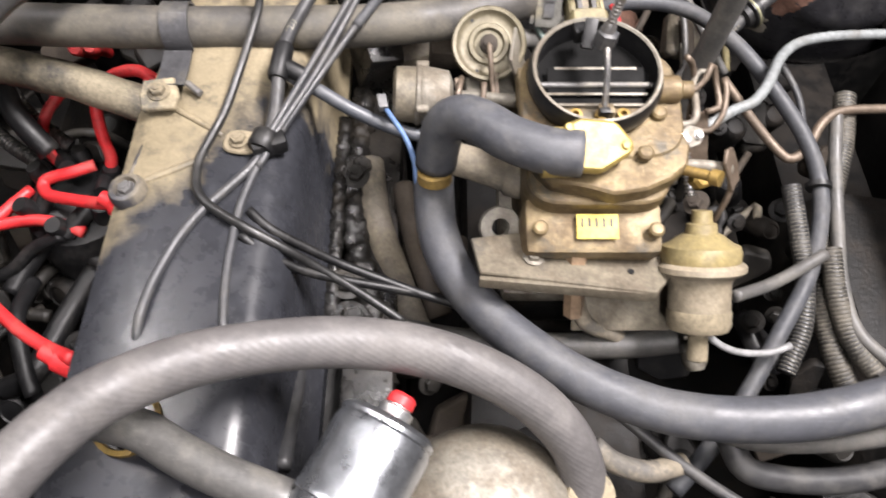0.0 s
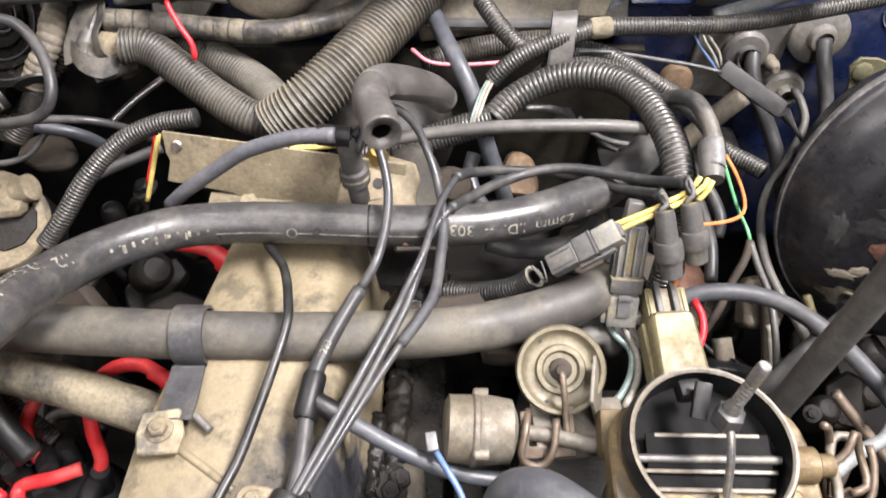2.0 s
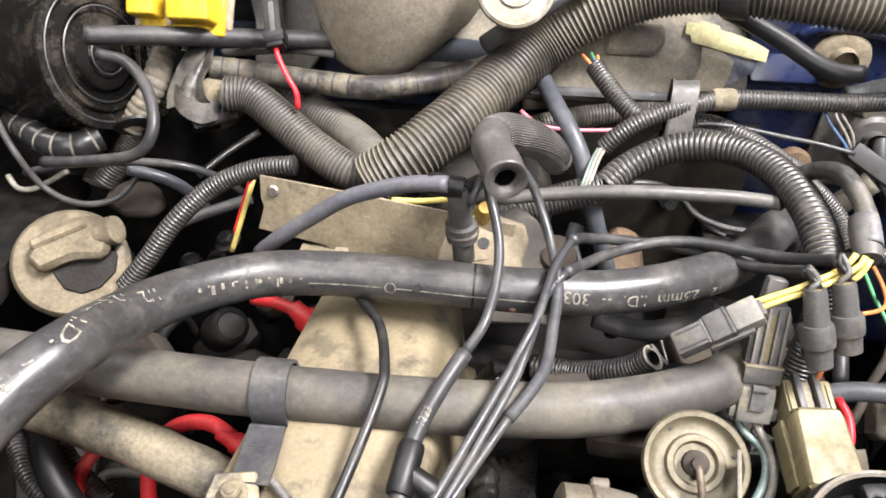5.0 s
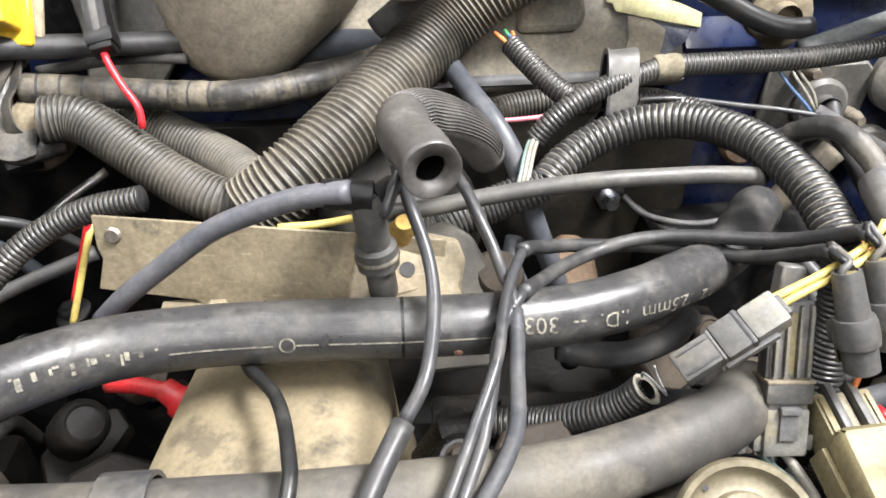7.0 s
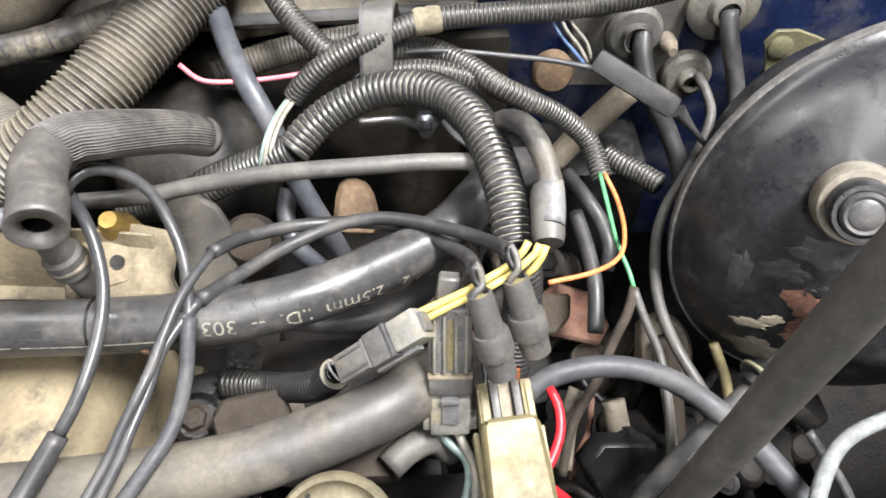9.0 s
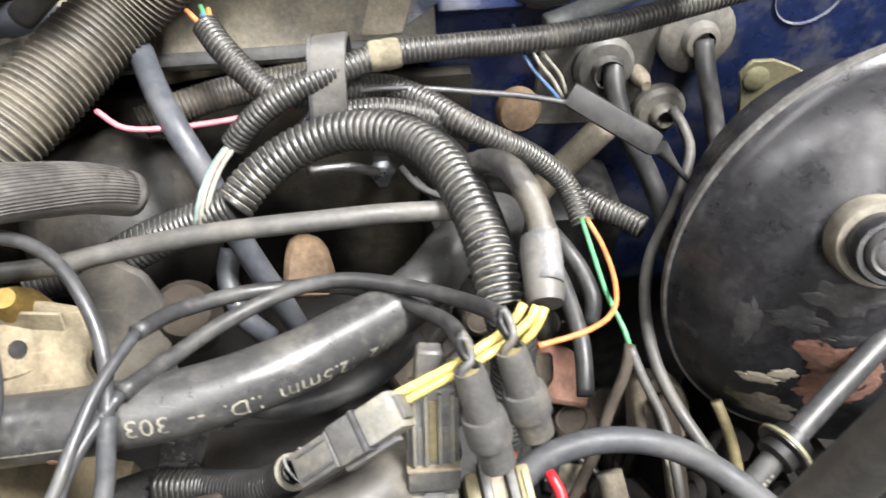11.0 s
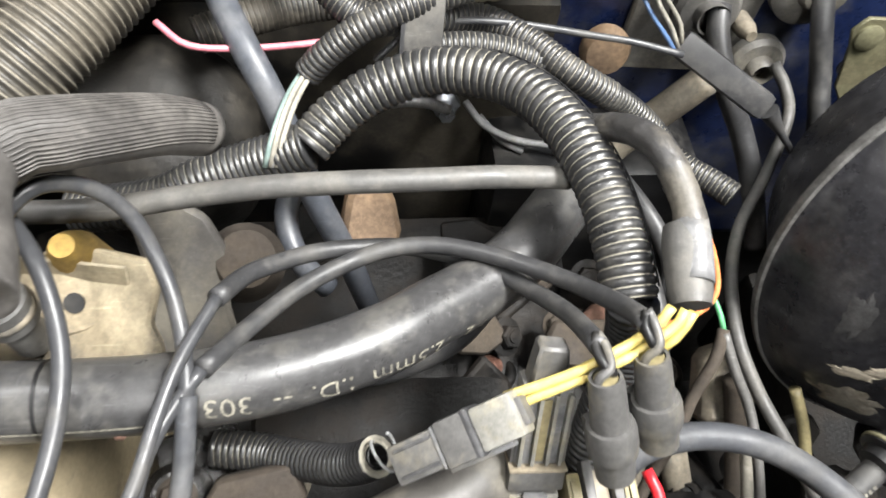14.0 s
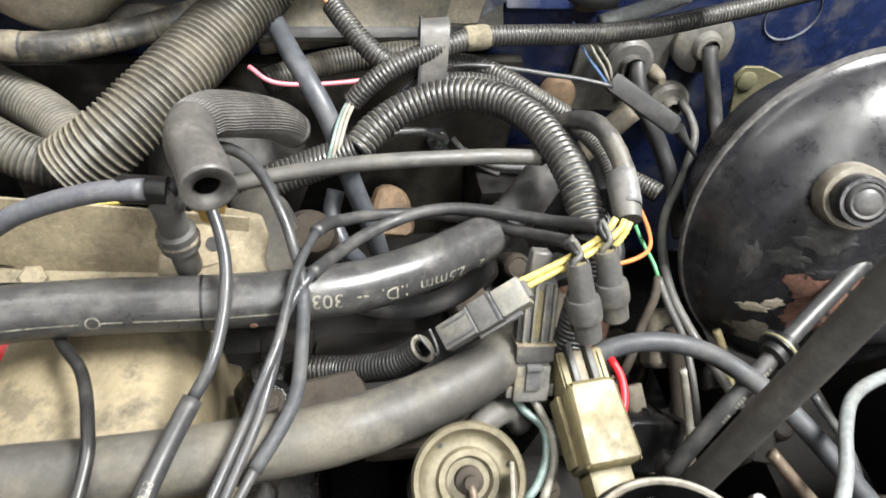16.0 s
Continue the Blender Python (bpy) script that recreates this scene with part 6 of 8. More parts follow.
vs, fs = bars([(0, 0.0072, 0.062, 0.0007), (0.066, 0.0072, 0.009, 0.0007), (0.084, 0.0072, 0.04, 0.0007)]
              + [(0.128 + 0.0048 * k + 0.001 * (k % 3), 0.0045 + 0.0006 * (k % 2), 0.0012 + 0.0006 * (k % 3), 0.0010 + 0.0012 * (k % 4)) for k in range(14)])
tagged(wrap(vs, fs, HEATER, 0.0126, 0.3292, 0.00025, "printed_line", heater), "cream printed line and worn marks")
ring_v = [(0.0785 + rr * math.cos(2 * math.pi * k / 16), 0.0075 + rr * math.sin(2 * math.pi * k / 16)) for rr in (0.0032, 0.0025) for k in range(16)]
tagged(wrap(ring_v, [(k, (k + 1) % 16, 16 + (k + 1) % 16, 16 + k) for k in range(16)], HEATER, 0.0126, 0.3292, 0.00025, "printed_ring", heater), "cream printed ring")
part("paint_dab", turned([(0.0022, -0.0005), (0.0017, 0.0005), (0.0006, 0.0007)], (-0.057, 0.4200, 1.0285), (0, -0.9, -0.05), 7), RUST_SPOT, heater, "dab of orange paint")

# ---- strap on the coolant hose ----
def strap():
    top = thing("hose_strap", (-0.174, 0.305, 1.008), "grey flat steel strap bolted over the coolant hose", "strap")
    bm = bmesh.new()
    prof = []
    cy, cz, r = 0.3645, 1.0118, 0.0154
    for k in range(17):
        a = radians(-20 + 222 * k / 16)
        prof.append((cy + r * math.cos(a), cz + r * math.sin(a)))
    prof += [(0.345, 1.0095), (0.334, 1.0105), (0.322, 1.012), (0.310, 1.0155)]
    rows = []
    for off in (0.0, 0.0018):
        for w in (-0.009, 0.009):
            row = []
            for k, (y, z) in enumerate(prof):
                d = Vector((0, y - cy, z - cz)).normalized() if k < 17 else Vector((0, -0.2, 1)).normalized()
                row.append(bm.verts.new((-0.1735 + w + 0.004 * (0.36 - y) / 0.05, y + d.y * off, z + d.z * off)))
            rows.append(row)
    for a, b in ((rows[2], rows[3]), (rows[1], rows[0]), (rows[0], rows[2]), (rows[3], rows[1])):
        for k in range(len(prof) - 1):
            bm.faces.new((a[k], b[k], b[k + 1], a[k + 1]))
    bmesh.ops.recalc_face_normals(bm, faces=bm.faces[:])
    part("band", bm, STRAP_DARK, top)
    part("tab", plate([(-0.011, -0.010), (0.009, -0.012), (0.012, -0.002), (0.010, 0.012), (-0.009, 0.013), (-0.012, 0.002)], pose(-0.175, 0.303, 1.0125, 4, 0, 12), 0.004, 0.001), TANPLATE, top, "dust-caked square bolt tab")
    hex_bolt((-0.175, 0.304, 1.0162), (0, -0.05, 1), 0.0050, top, DIRTCAP, 1.4)
    part("pin", turned([(0.0022, 0), (0.0022, 0.012)], (-0.160, 0.314, 1.014), (0.6, -0.5, -0.1), 12), STRAP, top)


strap()
tab = thing("clip_tab", (-0.122, 0.270, 1.008), "tan bolted clip tab on the valve cover", "clip")
part("tab_plate", plate(round_rect(0.021, 0.017, 3, 18), pose(-0.121, 0.270, 1.009, 3, 0, -8), 0.0026, 0.0008), TANPLATE, tab)
hex_bolt((-0.122, 0.270, 1.0115), (0, 0, 1), 0.0045, tab, DIRTCAP, 1.3)
clip = thing("line_clip", (-0.103, 0.266, 1.008), "black plastic clip gathering the vacuum lines", "clip")
part("clip_body", boxed(pose(-0.103, 0.266, 1.0135, 0, 0, 20), 0.021, 0.012, 0.011, 0.003), BLACK, clip)
part("clip_ring", turned([(0.0075, -0.006), (0.0085, -0.004), (0.0085, 0.004), (0.0075, 0.006)], (-0.106, 0.267, 1.0145), (0.3, 0.9, 0.1), 18), BLACK, clip)
tee = thing("vacuum_tee", (-0.100, 0.318, 1.02), "small black vacuum tee between thin lines", "tee")
part("tee_body", turned([(0.0055, -0.012), (0.0062, -0.010), (0.0062, 0.010), (0.0055, 0.012)], (-0.0995, 0.319, 1.027), (0.12, 0.9, 0.18), 16), BLACK, tee)
part("tee_branch", turned([(0.0055, 0), (0.0055, 0.014), (0.0048, 0.016)], (-0.0995, 0.318, 1.026), (0.85, -0.4, -0.2), 16), BLACK, tee)

# ---- heat shield ----
def heat_shield():
    top = thing("heat_shield", (-0.13, 0.47, 1.008), "dusty tan sheet-metal heat shield behind the valve cover", "heat shield")
    a, b, c, d = Vector((-0.214, 0.490, 1.056)), Vector((-0.058, 0.470, 1.047)), Vector((-0.060, 0.466, 1.016)), Vector((-0.218, 0.481, 1.021))
    m = along((a + d) / 2, (b + c) / 2, up=(b - a).cross(a - d))
    inv = m.inverted()
    p = [inv @ q for q in (d, c, b, a)]
    out = [p[0].xy[:], (p[0].x + 0.045, p[0].y - 0.003), (p[0].x + 0.055, p[0].y - 0.012), (p[1].x, p[1].y - 0.006), p[1].xy[:], p[2].xy[:], p[3].xy[:], (p[3].x + 0.0005, p[3].y - 0.015), (p[3].x + 0.0025, p[3].y - 0.021)]
    part("sheet", plate(out, m, 0.0016), TANPLATE, top)
    part("foot", boxed(pose(-0.13, 0.462, 1.012, 4), 0.12, 0.03, 0.004, 0.001), TANPLATE, top)
    # Dark box stands in for the shadow under the shield's flange.
    part("slot", boxed(pose(-0.148, 0.4515, 1.0165, 30, 0, -4), 0.062, 0.016, 0.003, 0.0006), CAST, top, "dark box painted as the flange's shadow under the shield")
    part("rivet", turned([(0.004, 0), (0.003, 0.0015)], m @ Vector((p[3].x + 0.009, p[3].y - 0.009, 0.0016)), m.to_3x3() @ Vector((0, 0, 1)), 12), STEEL, top)
    part("bolt_head", turned([(0.007, 0), (0.007, 0.003), (0.005, 0.0045)], (-0.163, 0.4665, 1.014), (0, -0.3, 1), 6), TANPLATE, top)


heat_shield()
vf = thing("vacuum_fitting", (-0.087, 0.455, 1.02), "black plastic elbow fitting with vacuum hose", "fitting")
part("barrel", turned([(0.0055, 0), (0.0062, 0.002), (0.0062, 0.016), (0.0088, 0.0165), (0.0088, 0.026), (0.0066, 0.027), (0.0066, 0.047), (0.005, 0.05)], (-0.086, 0.451, 1.034), (-0.08, 0.02, 1), 20), RUBBER_GREY, vf)
part("seal_ring", turned([(0.0088, 0), (0.0094, 0.0008), (0.0094, 0.002), (0.0088, 0.0028)], (-0.0875, 0.4515, 1.0535), (-0.08, 0.02, 1), 20), RUBBER_TAN, vf, "dusty seal ring")
part("elbow", turned([(0.0062, -0.002), (0.0062, 0.016), (0.005, 0.018)], (-0.089, 0.4515, 1.084), (-0.85, 0.05, 0.06), 16), BLACK, vf)
part("nipple", turned([(0.0045, 0), (0.0045, 0.01)], (-0.087, 0.453, 1.082), (0.7, 0.6, 0.1), 12), BLACK, vf)

# ---- carburettor ----
carb = thing("carburettor", (0.085, 0.26, 0.875), "stained carburettor with open black air horn", "carburettor")
C = Vector((0.084, 0.280, 1.060))
AX = Vector((0.0, -0.10, 1.0)).normalized()
CM = frame_of(C, AX)


def at_carb(x, y, z):
    return CM @ Vector((x, y, z))


part("air_horn", turned([(0.030, -0.035), (0.0335, -0.026), (0.0345, -0.012), (0.0372, -0.008), (0.0372, -0.003), (0.0364, -0.0005), (0.0355, 0.0022), (0.0338, 0.0015), (0.0330, -0.004), (0.0326, -0.0128), (0.002, -0.0132)], C, AX, 56), BLACK, carb, "black air horn ring")
# Flat floor painted black for the dark depth of a throat not hollowed.
part("throat", turned([(0.0324, -0.0126), (0.0324, -0.0120), (0.002, -0.0122)], C, AX, 48), THROAT_SHADE, carb, "flat floor painted black for the throat's shade")
part("horn_rim", turned([(0.0350, 0.0018), (0.0352, 0.0030), (0.0340, 0.0032), (0.0330, 0.0022)], C, AX, 56, cap=False), ALLOY, carb, "pale worn rim")
part("choke_plate", boxed(CM @ pose(0.001, -0.001, -0.0085, 12), 0.054, 0.017, 0.0014, 0.0004), THROAT_SHADE, carb, "dark oily choke plate")
for zy, ln, zz in ((0.0065, 0.046, -0.0066), (-0.0085, 0.058, -0.0098)):
    part("plate_edge", boxed(CM @ pose(0.001, zy, zz, 12), ln, 0.0016, 0.0014, 0.0004), ALLOY, carb, "worn edge of the choke plate")
part("choke_shaft", turned([(0.0018, -0.032), (0.0018, 0.032)], at_carb(0, -0.0035, -0.0082), CM.to_3x3() @ Vector((1, 0, 0)), 12), STRAP, carb)


def chord_ledge():
    out = [(0.0322 * math.cos(a), 0.0322 * math.sin(a)) for a in (radians(-148 + 116 * k / 20) for k in range(21))]
    part("ledge", plate(out, CM @ Matrix.Translation((0, 0, -0.0125)), 0.003), CARB, carb, "cream stained ledge inside the horn")
    part("ledge_lip", boxed(CM @ pose(0, -0.0172, -0.009), 0.052, 0.0018, 0.004, 0.0005), ALLOY, carb, "pale lip of the inner ledge")
    for x in (-0.012, 0.002, 0.014):
        part("jet", turned([(0.0035, 0), (0.0035, 0.003), (0.0018, 0.0032), (0.0018, 0.0005)], at_carb(x, -0.0235, -0.0095), AX, 14), BRASS, carb)


chord_ledge()
part("venturi_boss", boxed(CM @ Matrix.Translation((0.004, -0.0225, -0.007)), 0.009, 0.007, 0.009, 0.002), CARB, carb)
# clamp bar across the mouth with its stud
part("stud", turned([(0.0036, -0.014), (0.0036, -0.003)] + [(0.0024 + 0.0004 * (k % 2), 0.0011 * k) for k in range(14)] + [(0.0028, 0.016), (0.0028, 0.023), (0.0023, 0.024)], (0.0860, 0.2825, 1.0925), (0.16, 0.10, 1), 16), STEEL, carb, "threaded wing-nut stud")
part("stud_collar", turned([(0.0060, -0.006), (0.0066, -0.003), (0.006, 0.002), (0.0042, 0.003)], (0.0852, 0.2815, 1.084), (0.16, 0.1, 1), 6), GREY_DARK, carb)
hose("clamp_bar", [Vector((0.0852, 0.2815, 1.083)), at_carb(0.0015, -0.004, 0.019), at_carb(0.0025, -0.012, 0.010), at_carb(0.003, -0.020, -0.002), at_carb(0.003, -0.024, -0.008)], 0.0017, STEEL, parent=carb)
part("pivot_block", boxed(CM @ pose(-0.007, 0.023, 0.004, 0, 0, 8), 0.010, 0.008, 0.010, 0.002), BLACK, carb)
part("pivot_fork", boxed(CM @ pose(-0.005, 0.015, 0.012, 30, 0, -12), 0.007, 0.016, 0.004, 0.001), BLACK, carb)
part("hook", boxed(CM @ pose(0.003, -0.024, -0.008), 0.006, 0.004, 0.012, 0.001), BLACK, carb)
# castings
part("top_casting", plate(round_rect(0.090, 0.074), CM @ Matrix.Translation((0.004, -0.010, -0.028)), 0.014, 0.0012), CARB, carb)
part("front_casting", plate([(-0.034, 0.014), (-0.041, 0.002), (-0.040, -0.009), (-0.031, -0.020), (-0.014, -0.023), (0.002, -0.028), (0.020, -0.025), (0.033, -0.019), (0.043, -0.010), (0.046, 0.003), (0.041, 0.014)], CM @ Matrix.Translation((0.005, -0.040, -0.0285)), 0.013, 0.0014), CARB, carb)
part("main_body", plate(round_rect(0.080, 0.076, 5), CM @ Matrix.Translation((0.002, -0.030, -0.063)), 0.036, 0.0012), CARB, carb)
part("fuel_bowl", boxed(CM @ pose(0.0, -0.070, -0.058, 12), 0.078, 0.034, 0.036, 0.007), CARB, carb, "tan stained fuel bowl")
part("name_tag", boxed(CM @ pose(0.001, -0.0765, -0.0375, 14), 0.023, 0.014, 0.0012, 0.0004), TAG, carb, "small yellow tag")
for k in range(5):
    part("tag_bar", boxed(CM @ pose(-0.0075 + 0.004 * k, -0.0745, -0.0364, 14), 0.0014, 0.005, 0.0004, 0), BLACK, carb, smooth=False)
part("throttle_body", boxed(pose(0.085, 0.25, 0.965), 0.078, 0.075, 0.05, 0.01), CARB, carb)
part("throttle_flange", boxed(pose(0.085, 0.25, 0.93), 0.095, 0.09, 0.014, 0.006), ALLOY, carb)
part("insulator", boxed(pose(0.085, 0.25, 0.905), 0.09, 0.085, 0.04, 0.008), CAST, carb)
gold_out = [(-0.017, 0.010), (-0.019, -0.008), (-0.013, -0.016), (0.004, -0.017), (0.021, -0.006), (0.022, 0.0), (0.012, 0.012), (-0.008, 0.014)]
gm = frame_of((0.0790, 0.2375, 1.0480), (0.0, -0.42, 0.9)) @ Matrix.Scale(0.93, 4)
part("gold_cover", plate(gold_out, gm, 0.010, 0.0018), GOLD, carb, "yellow chromated diaphragm cover")
for x, y in ((-0.0145, 0.008), (-0.013, -0.011), (0.017, -0.002)):
    part("screw", turned([(0.0026, 0), (0.0026, 0.0012), (0.0018, 0.002)], gm @ Vector((x, y, 0.0102)), gm.to_3x3() @ Vector((0, 0, 1)), 12), GOLD, carb)
for q in ((0.1085, 0.236, 1.044), (0.060, 0.252, 1.043), (0.119, 0.262, 1.046), (0.053, 0.205, 1.018), (0.117, 0.205, 1.016)):
    part("screw", turned([(0.0044, -0.002), (0.0044, 0.001), (0.0032, 0.0022), (0.001, 0.0024)], q, AX, 14), CARB, carb)
part("breather_stub", turned([(0.0135, -0.004), (0.0135, 0.012), (0.0115, 0.016)], (0.056, 0.234, 1.047), (1, 0.02, 0), 22), GOLD, carb)


def shelf():
    m = pose(0.073, 0.196, 0.992, -14, 3, -4)
    out = [(-0.058, 0.012), (-0.052, -0.014), (0.046, -0.018), (0.062, 0.004), (0.058, 0.014), (0.02, 0.022), (-0.03, 0.02)]
    ob = part("shelf_plate", plate(out, m, 0.003), SHELF, carb, "dusty grey steel shelf plate")
    part("shelf_lip", boxed(m @ pose(-0.003, -0.0165, -0.002), 0.098, 0.003, 0.007, 0.0006), SHELF, ob)
    hex_bolt(m @ Vector((-0.022, 0.0, 0.003)), m.to_3x3() @ Vector((0, 0, 1)), 0.0045, carb, ALLOY, 1.4)
    part("shelf_hole", turned([(0.002, 0), (0.002, 0.0004)], m @ Vector((0.033, -0.004, 0.0031)), m.to_3x3() @ Vector((0, 0, 1)), 10), BLACK, ob)


shelf()
part("inlet_fitting", turned([(0.006, -0.03), (0.006, -0.012), (0.0095, -0.011), (0.0095, 0.0), (0.0075, 0.001), (0.0075, 0.014)], (0.0764, 0.1957, 0.985), (-0.05, 0.5, 0.85), 6), COPPER_TAN, carb, "brown hexagonal fuel inlet fitting")
part("front_shield", boxed(pose(0.108, 0.188, 0.955, 35), 0.060, 0.03, 0.003, 0.001), SHELF, carb)
ring_m = frame_of((0.034, 0.226, 0.985), (0.1, -0.6, 0.8))
part("eyelet", lathe(bmesh.new(), [(0.0055, -0.003), (0.012, -0.003), (0.0128, 0), (0.012, 0.003), (0.0055, 0.003), (0.005, 0), (0.0055, -0.003)], ring_m, 28, cap=False), ALLOY, carb, "pale cast lifting eye")
# linkage
hose("lever_bar", [(0.120, 0.240, 1.028), (0.145, 0.240, 1.027), (0.161, 0.239, 1.025)], 0.0036, ALLOY, parent=carb)
hose("link_rod", [(0.126, 0.276, 1.045), (0.140, 0.279, 1.045), (0.147, 0.283, 1.050), (0.151, 0.290, 1.055), (0.155, 0.284, 1.045), (0.156, 0.272, 1.040), (0.148, 0.268, 1.040)], 0.0018, COPPER, parent=carb)
hose("link_rod", [(0.135, 0.290, 1.060), (0.141, 0.292, 1.052), (0.144, 0.285, 1.040), (0.142, 0.270, 1.030), (0.150, 0.262, 1.030), (0.158, 0.268, 1.036), (0.161, 0.280, 1.042), (0.160, 0.288, 1.046)], 0.0018, COPPER, parent=carb)
hose("link_rod", [(0.161, 0.240, 1.025), (0.163, 0.232, 1.015), (0.160, 0.226, 1.000), (0.158, 0.224, 0.985)], 0.0018, COPPER, parent=carb)
hose("spring", [(0.140, 0.262, 1.02), (0.143, 0.250, 1.01), (0.146, 0.238, 1.0)], 0.0032, STEEL, parent=carb, pitch=0.0022, depth=0.4)
part("lever_plate", boxed(pose(0.148, 0.262, 1.022, 60, 0, 20), 0.012, 0.034, 0.0018, 0.0005), COPPER, carb)
part("lever_plate", boxed(pose(0.138, 0.252, 1.015, 80, 10, 60), 0.010, 0.028, 0.0018, 0.0005), ALLOY, carb)
part("shaft_boss", turned([(0.008, -0.006), (0.008, 0.006), (0.005, 0.008), (0.005, 0.014)], (0.125, 0.277, 1.048), (1, 0, 0), 18), CARB, carb)
part("idle_screw", turned([(0.003, 0), (0.003, 0.018), (0.0045, 0.019), (0.0045, 0.024)], (0.130, 0.236, 1.03), (0.4, -0.3, 0.2), 12), BRASS, carb)
part("black_nut", turned([(0.006, 0), (0.006, 0.006), (0.004, 0.008)], (0.143, 0.236, 1.02), (0.2, -0.5, 0.8), 6), BRASS, carb)

# ---- vacuum diaphragm ----
EC, EA = Vector((0.029, 0.339, 1.023)), Vector((-0.05, -0.55, 0.83)).normalized()
egr = thing("vacuum_diaphragm", (0.029, 0.35, 0.99), "dusty cream round vacuum diaphragm beside the carburettor", "diaphragm")
part("dish", turned([(0.010, -0.02), (0.021, -0.012), (0.0235, -0.004), (0.0238, -0.001), (0.0228, 0.0008), (0.0208, 0.0004), (0.0195, -0.002), (0.0168, -0.0034), (0.0135, -0.003), (0.0125, -0.0004), (0.0100, -0.0004), (0.0088, -0.003), (0.002, -0.003)], EC, EA, 44), DISH, egr)
part("hub", turned([(0.006, -0.003), (0.0058, 0.001), (0.004, 0.002), (0.0028, 0.002), (0.0028, 0.006)], EC, EA, 18), RUSTY, egr)
for k, ang in enumerate((20, 130, 250)):
    fm = frame_of(EC, EA)
    part("vent_hole", turned([(0.0011, 0), (0.0011, 0.0003)], fm @ Vector((0.0182 * math.cos(radians(ang)), 0.0182 * math.sin(radians(ang)), -0.0025)), EA, 10), BLACK, egr)
hose("link_rod", [EC + EA * 0.004, EC + EA * 0.006 + Vector((0.001, -0.010, -0.006)), Vector((0.031, 0.318, 1.012)), Vector((0.032, 0.308, 1.006))], 0.0018, COPPER, parent=egr)
part("bracket_arm", boxed(pose(0.047, 0.328, 1.018, 20, 75, 10), 0.034, 0.026, 0.0018, 0.0006), ALLOY, egr)
part("bracket_base", boxed(pose(0.040, 0.320, 0.995, 0, 0, 5), 0.05, 0.03, 0.012, 0.003), ALLOY, egr)
part("bracket_clamp", boxed(pose(0.053, 0.305, 1.018, 20), 0.016, 0.024, 0.014, 0.003), CARB, egr)

# ---- choke housing ----
ch = thing("choke_housing", (-0.012, 0.315, 0.975), "pale alloy choke housing with black cap", "choke housing")
part("cap", turned([(0.014, -0.001), (0.0175, 0.001), (0.0178, 0.013), (0.016, 0.014)], (-0.031, 0.315, 1.003), (1, 0, -0.08), 32), SHELF, ch, "dusty grey choke cap")
part("retainer", turned([(0.0182, 0.0), (0.0192, 0.001), (0.0192, 0.003), (0.0182, 0.004)], (-0.018, 0.315, 1.002), (1, 0, -0.08), 32), ALLOY, ch)
part("housing", turned([(0.018, 0), (0.0185, 0.002), (0.0175, 0.010), (0.0165, 0.017), (0.010, 0.020)], (-0.014, 0.315, 1.0015), (1, 0, -0.08), 32), ALLOY, ch)
for ang in (40, 160, 280):
    part("screw", turned([(0.003, -0.003), (0.003, 0.004), (0.002, 0.005)], Vector((-0.012, 0.315 + 0.0185 * math.cos(radians(ang)), 1.002 + 0.0185 * math.sin(radians(ang)))), (-1, 0, 0), 10), ALLOY, ch)
part("terminal", boxed(pose(-0.038, 0.305, 1.006, 10, 0, 10), 0.006, 0.010, 0.006, 0.0012), GREY_PLASTIC, ch, "small grey terminal")
hose("choke_rod", [(0.004, 0.315, 1.0), (0.020, 0.312, 1.003), (0.040, 0.305, 1.008), (0.055, 0.300, 1.012)], 0.0042, ALLOY, parent=ch)
hose("link_rod", [(0.012, 0.322, 1.010), (0.010, 0.310, 1.012), (0.008, 0.298, 1.004), (0.018, 0.296, 1.0), (0.024, 0.302, 1.006), (0.026, 0.316, 1.012)], 0.0020, COPPER, parent=ch)

# ---- tee on the breather hose ----
bt = thing("breather_tee", (-0.006, 0.25, 0.97), "dusty tan tee joining breather hoses", "tee")
part("tee_collar", turned([(0.0092, -0.006), (0.0106, -0.005), (0.0106, 0.001), (0.0095, 0.002)], (-0.0050, 0.2560, 0.998), (0.0, 0.35, 0.9), 22), BRASS, bt)
part("valve_end", turned([(0.0108, 0), (0.0118, 0.002), (0.0118, 0.012), (0.0095, 0.013), (0.0095, 0.02), (0.0055, 0.021), (0.0055, 0.03)], (0.0385, 0.2583, 0.9920), (0.9, -0.25, -0.05), 20), RUBBER_TAN, bt)

# ---- canister valve ----
ff = thing("canister_valve", (0.150, 0.19, 0.925), "grubby plastic canister valve with yellowed dome beside the carburettor", "valve")
FC, FA = (0.1470, 0.2090, 1.000), (-0.02, 0.78, 0.62)
part("upper_shell", turned([(0.0205, -0.016), (0.0222, -0.0135), (0.0224, -0.0075), (0.0214, -0.0040), (0.0178, -0.0025), (0.0120, 0.0020), (0.0090, 0.0032), (0.0084, 0.0085), (0.0060, 0.0092), (0.0056, 0.016)], FC, FA, 36), YELLOWED, ff, "yellowed plastic dome")
part("seam", turned([(0.0208, -0.0205), (0.0236, -0.0195), (0.0252, -0.0180), (0.0252, -0.0150), (0.0222, -0.0130)], FC, FA, 36), CREAM_GREY, ff)
part("lower_shell", turned([(0.0164, -0.043), (0.0174, -0.040), (0.0174, -0.025), (0.0192, -0.0215), (0.0212, -0.0185)], FC, FA, 36), CREAM_GREY, ff, "pale grubby plastic body")
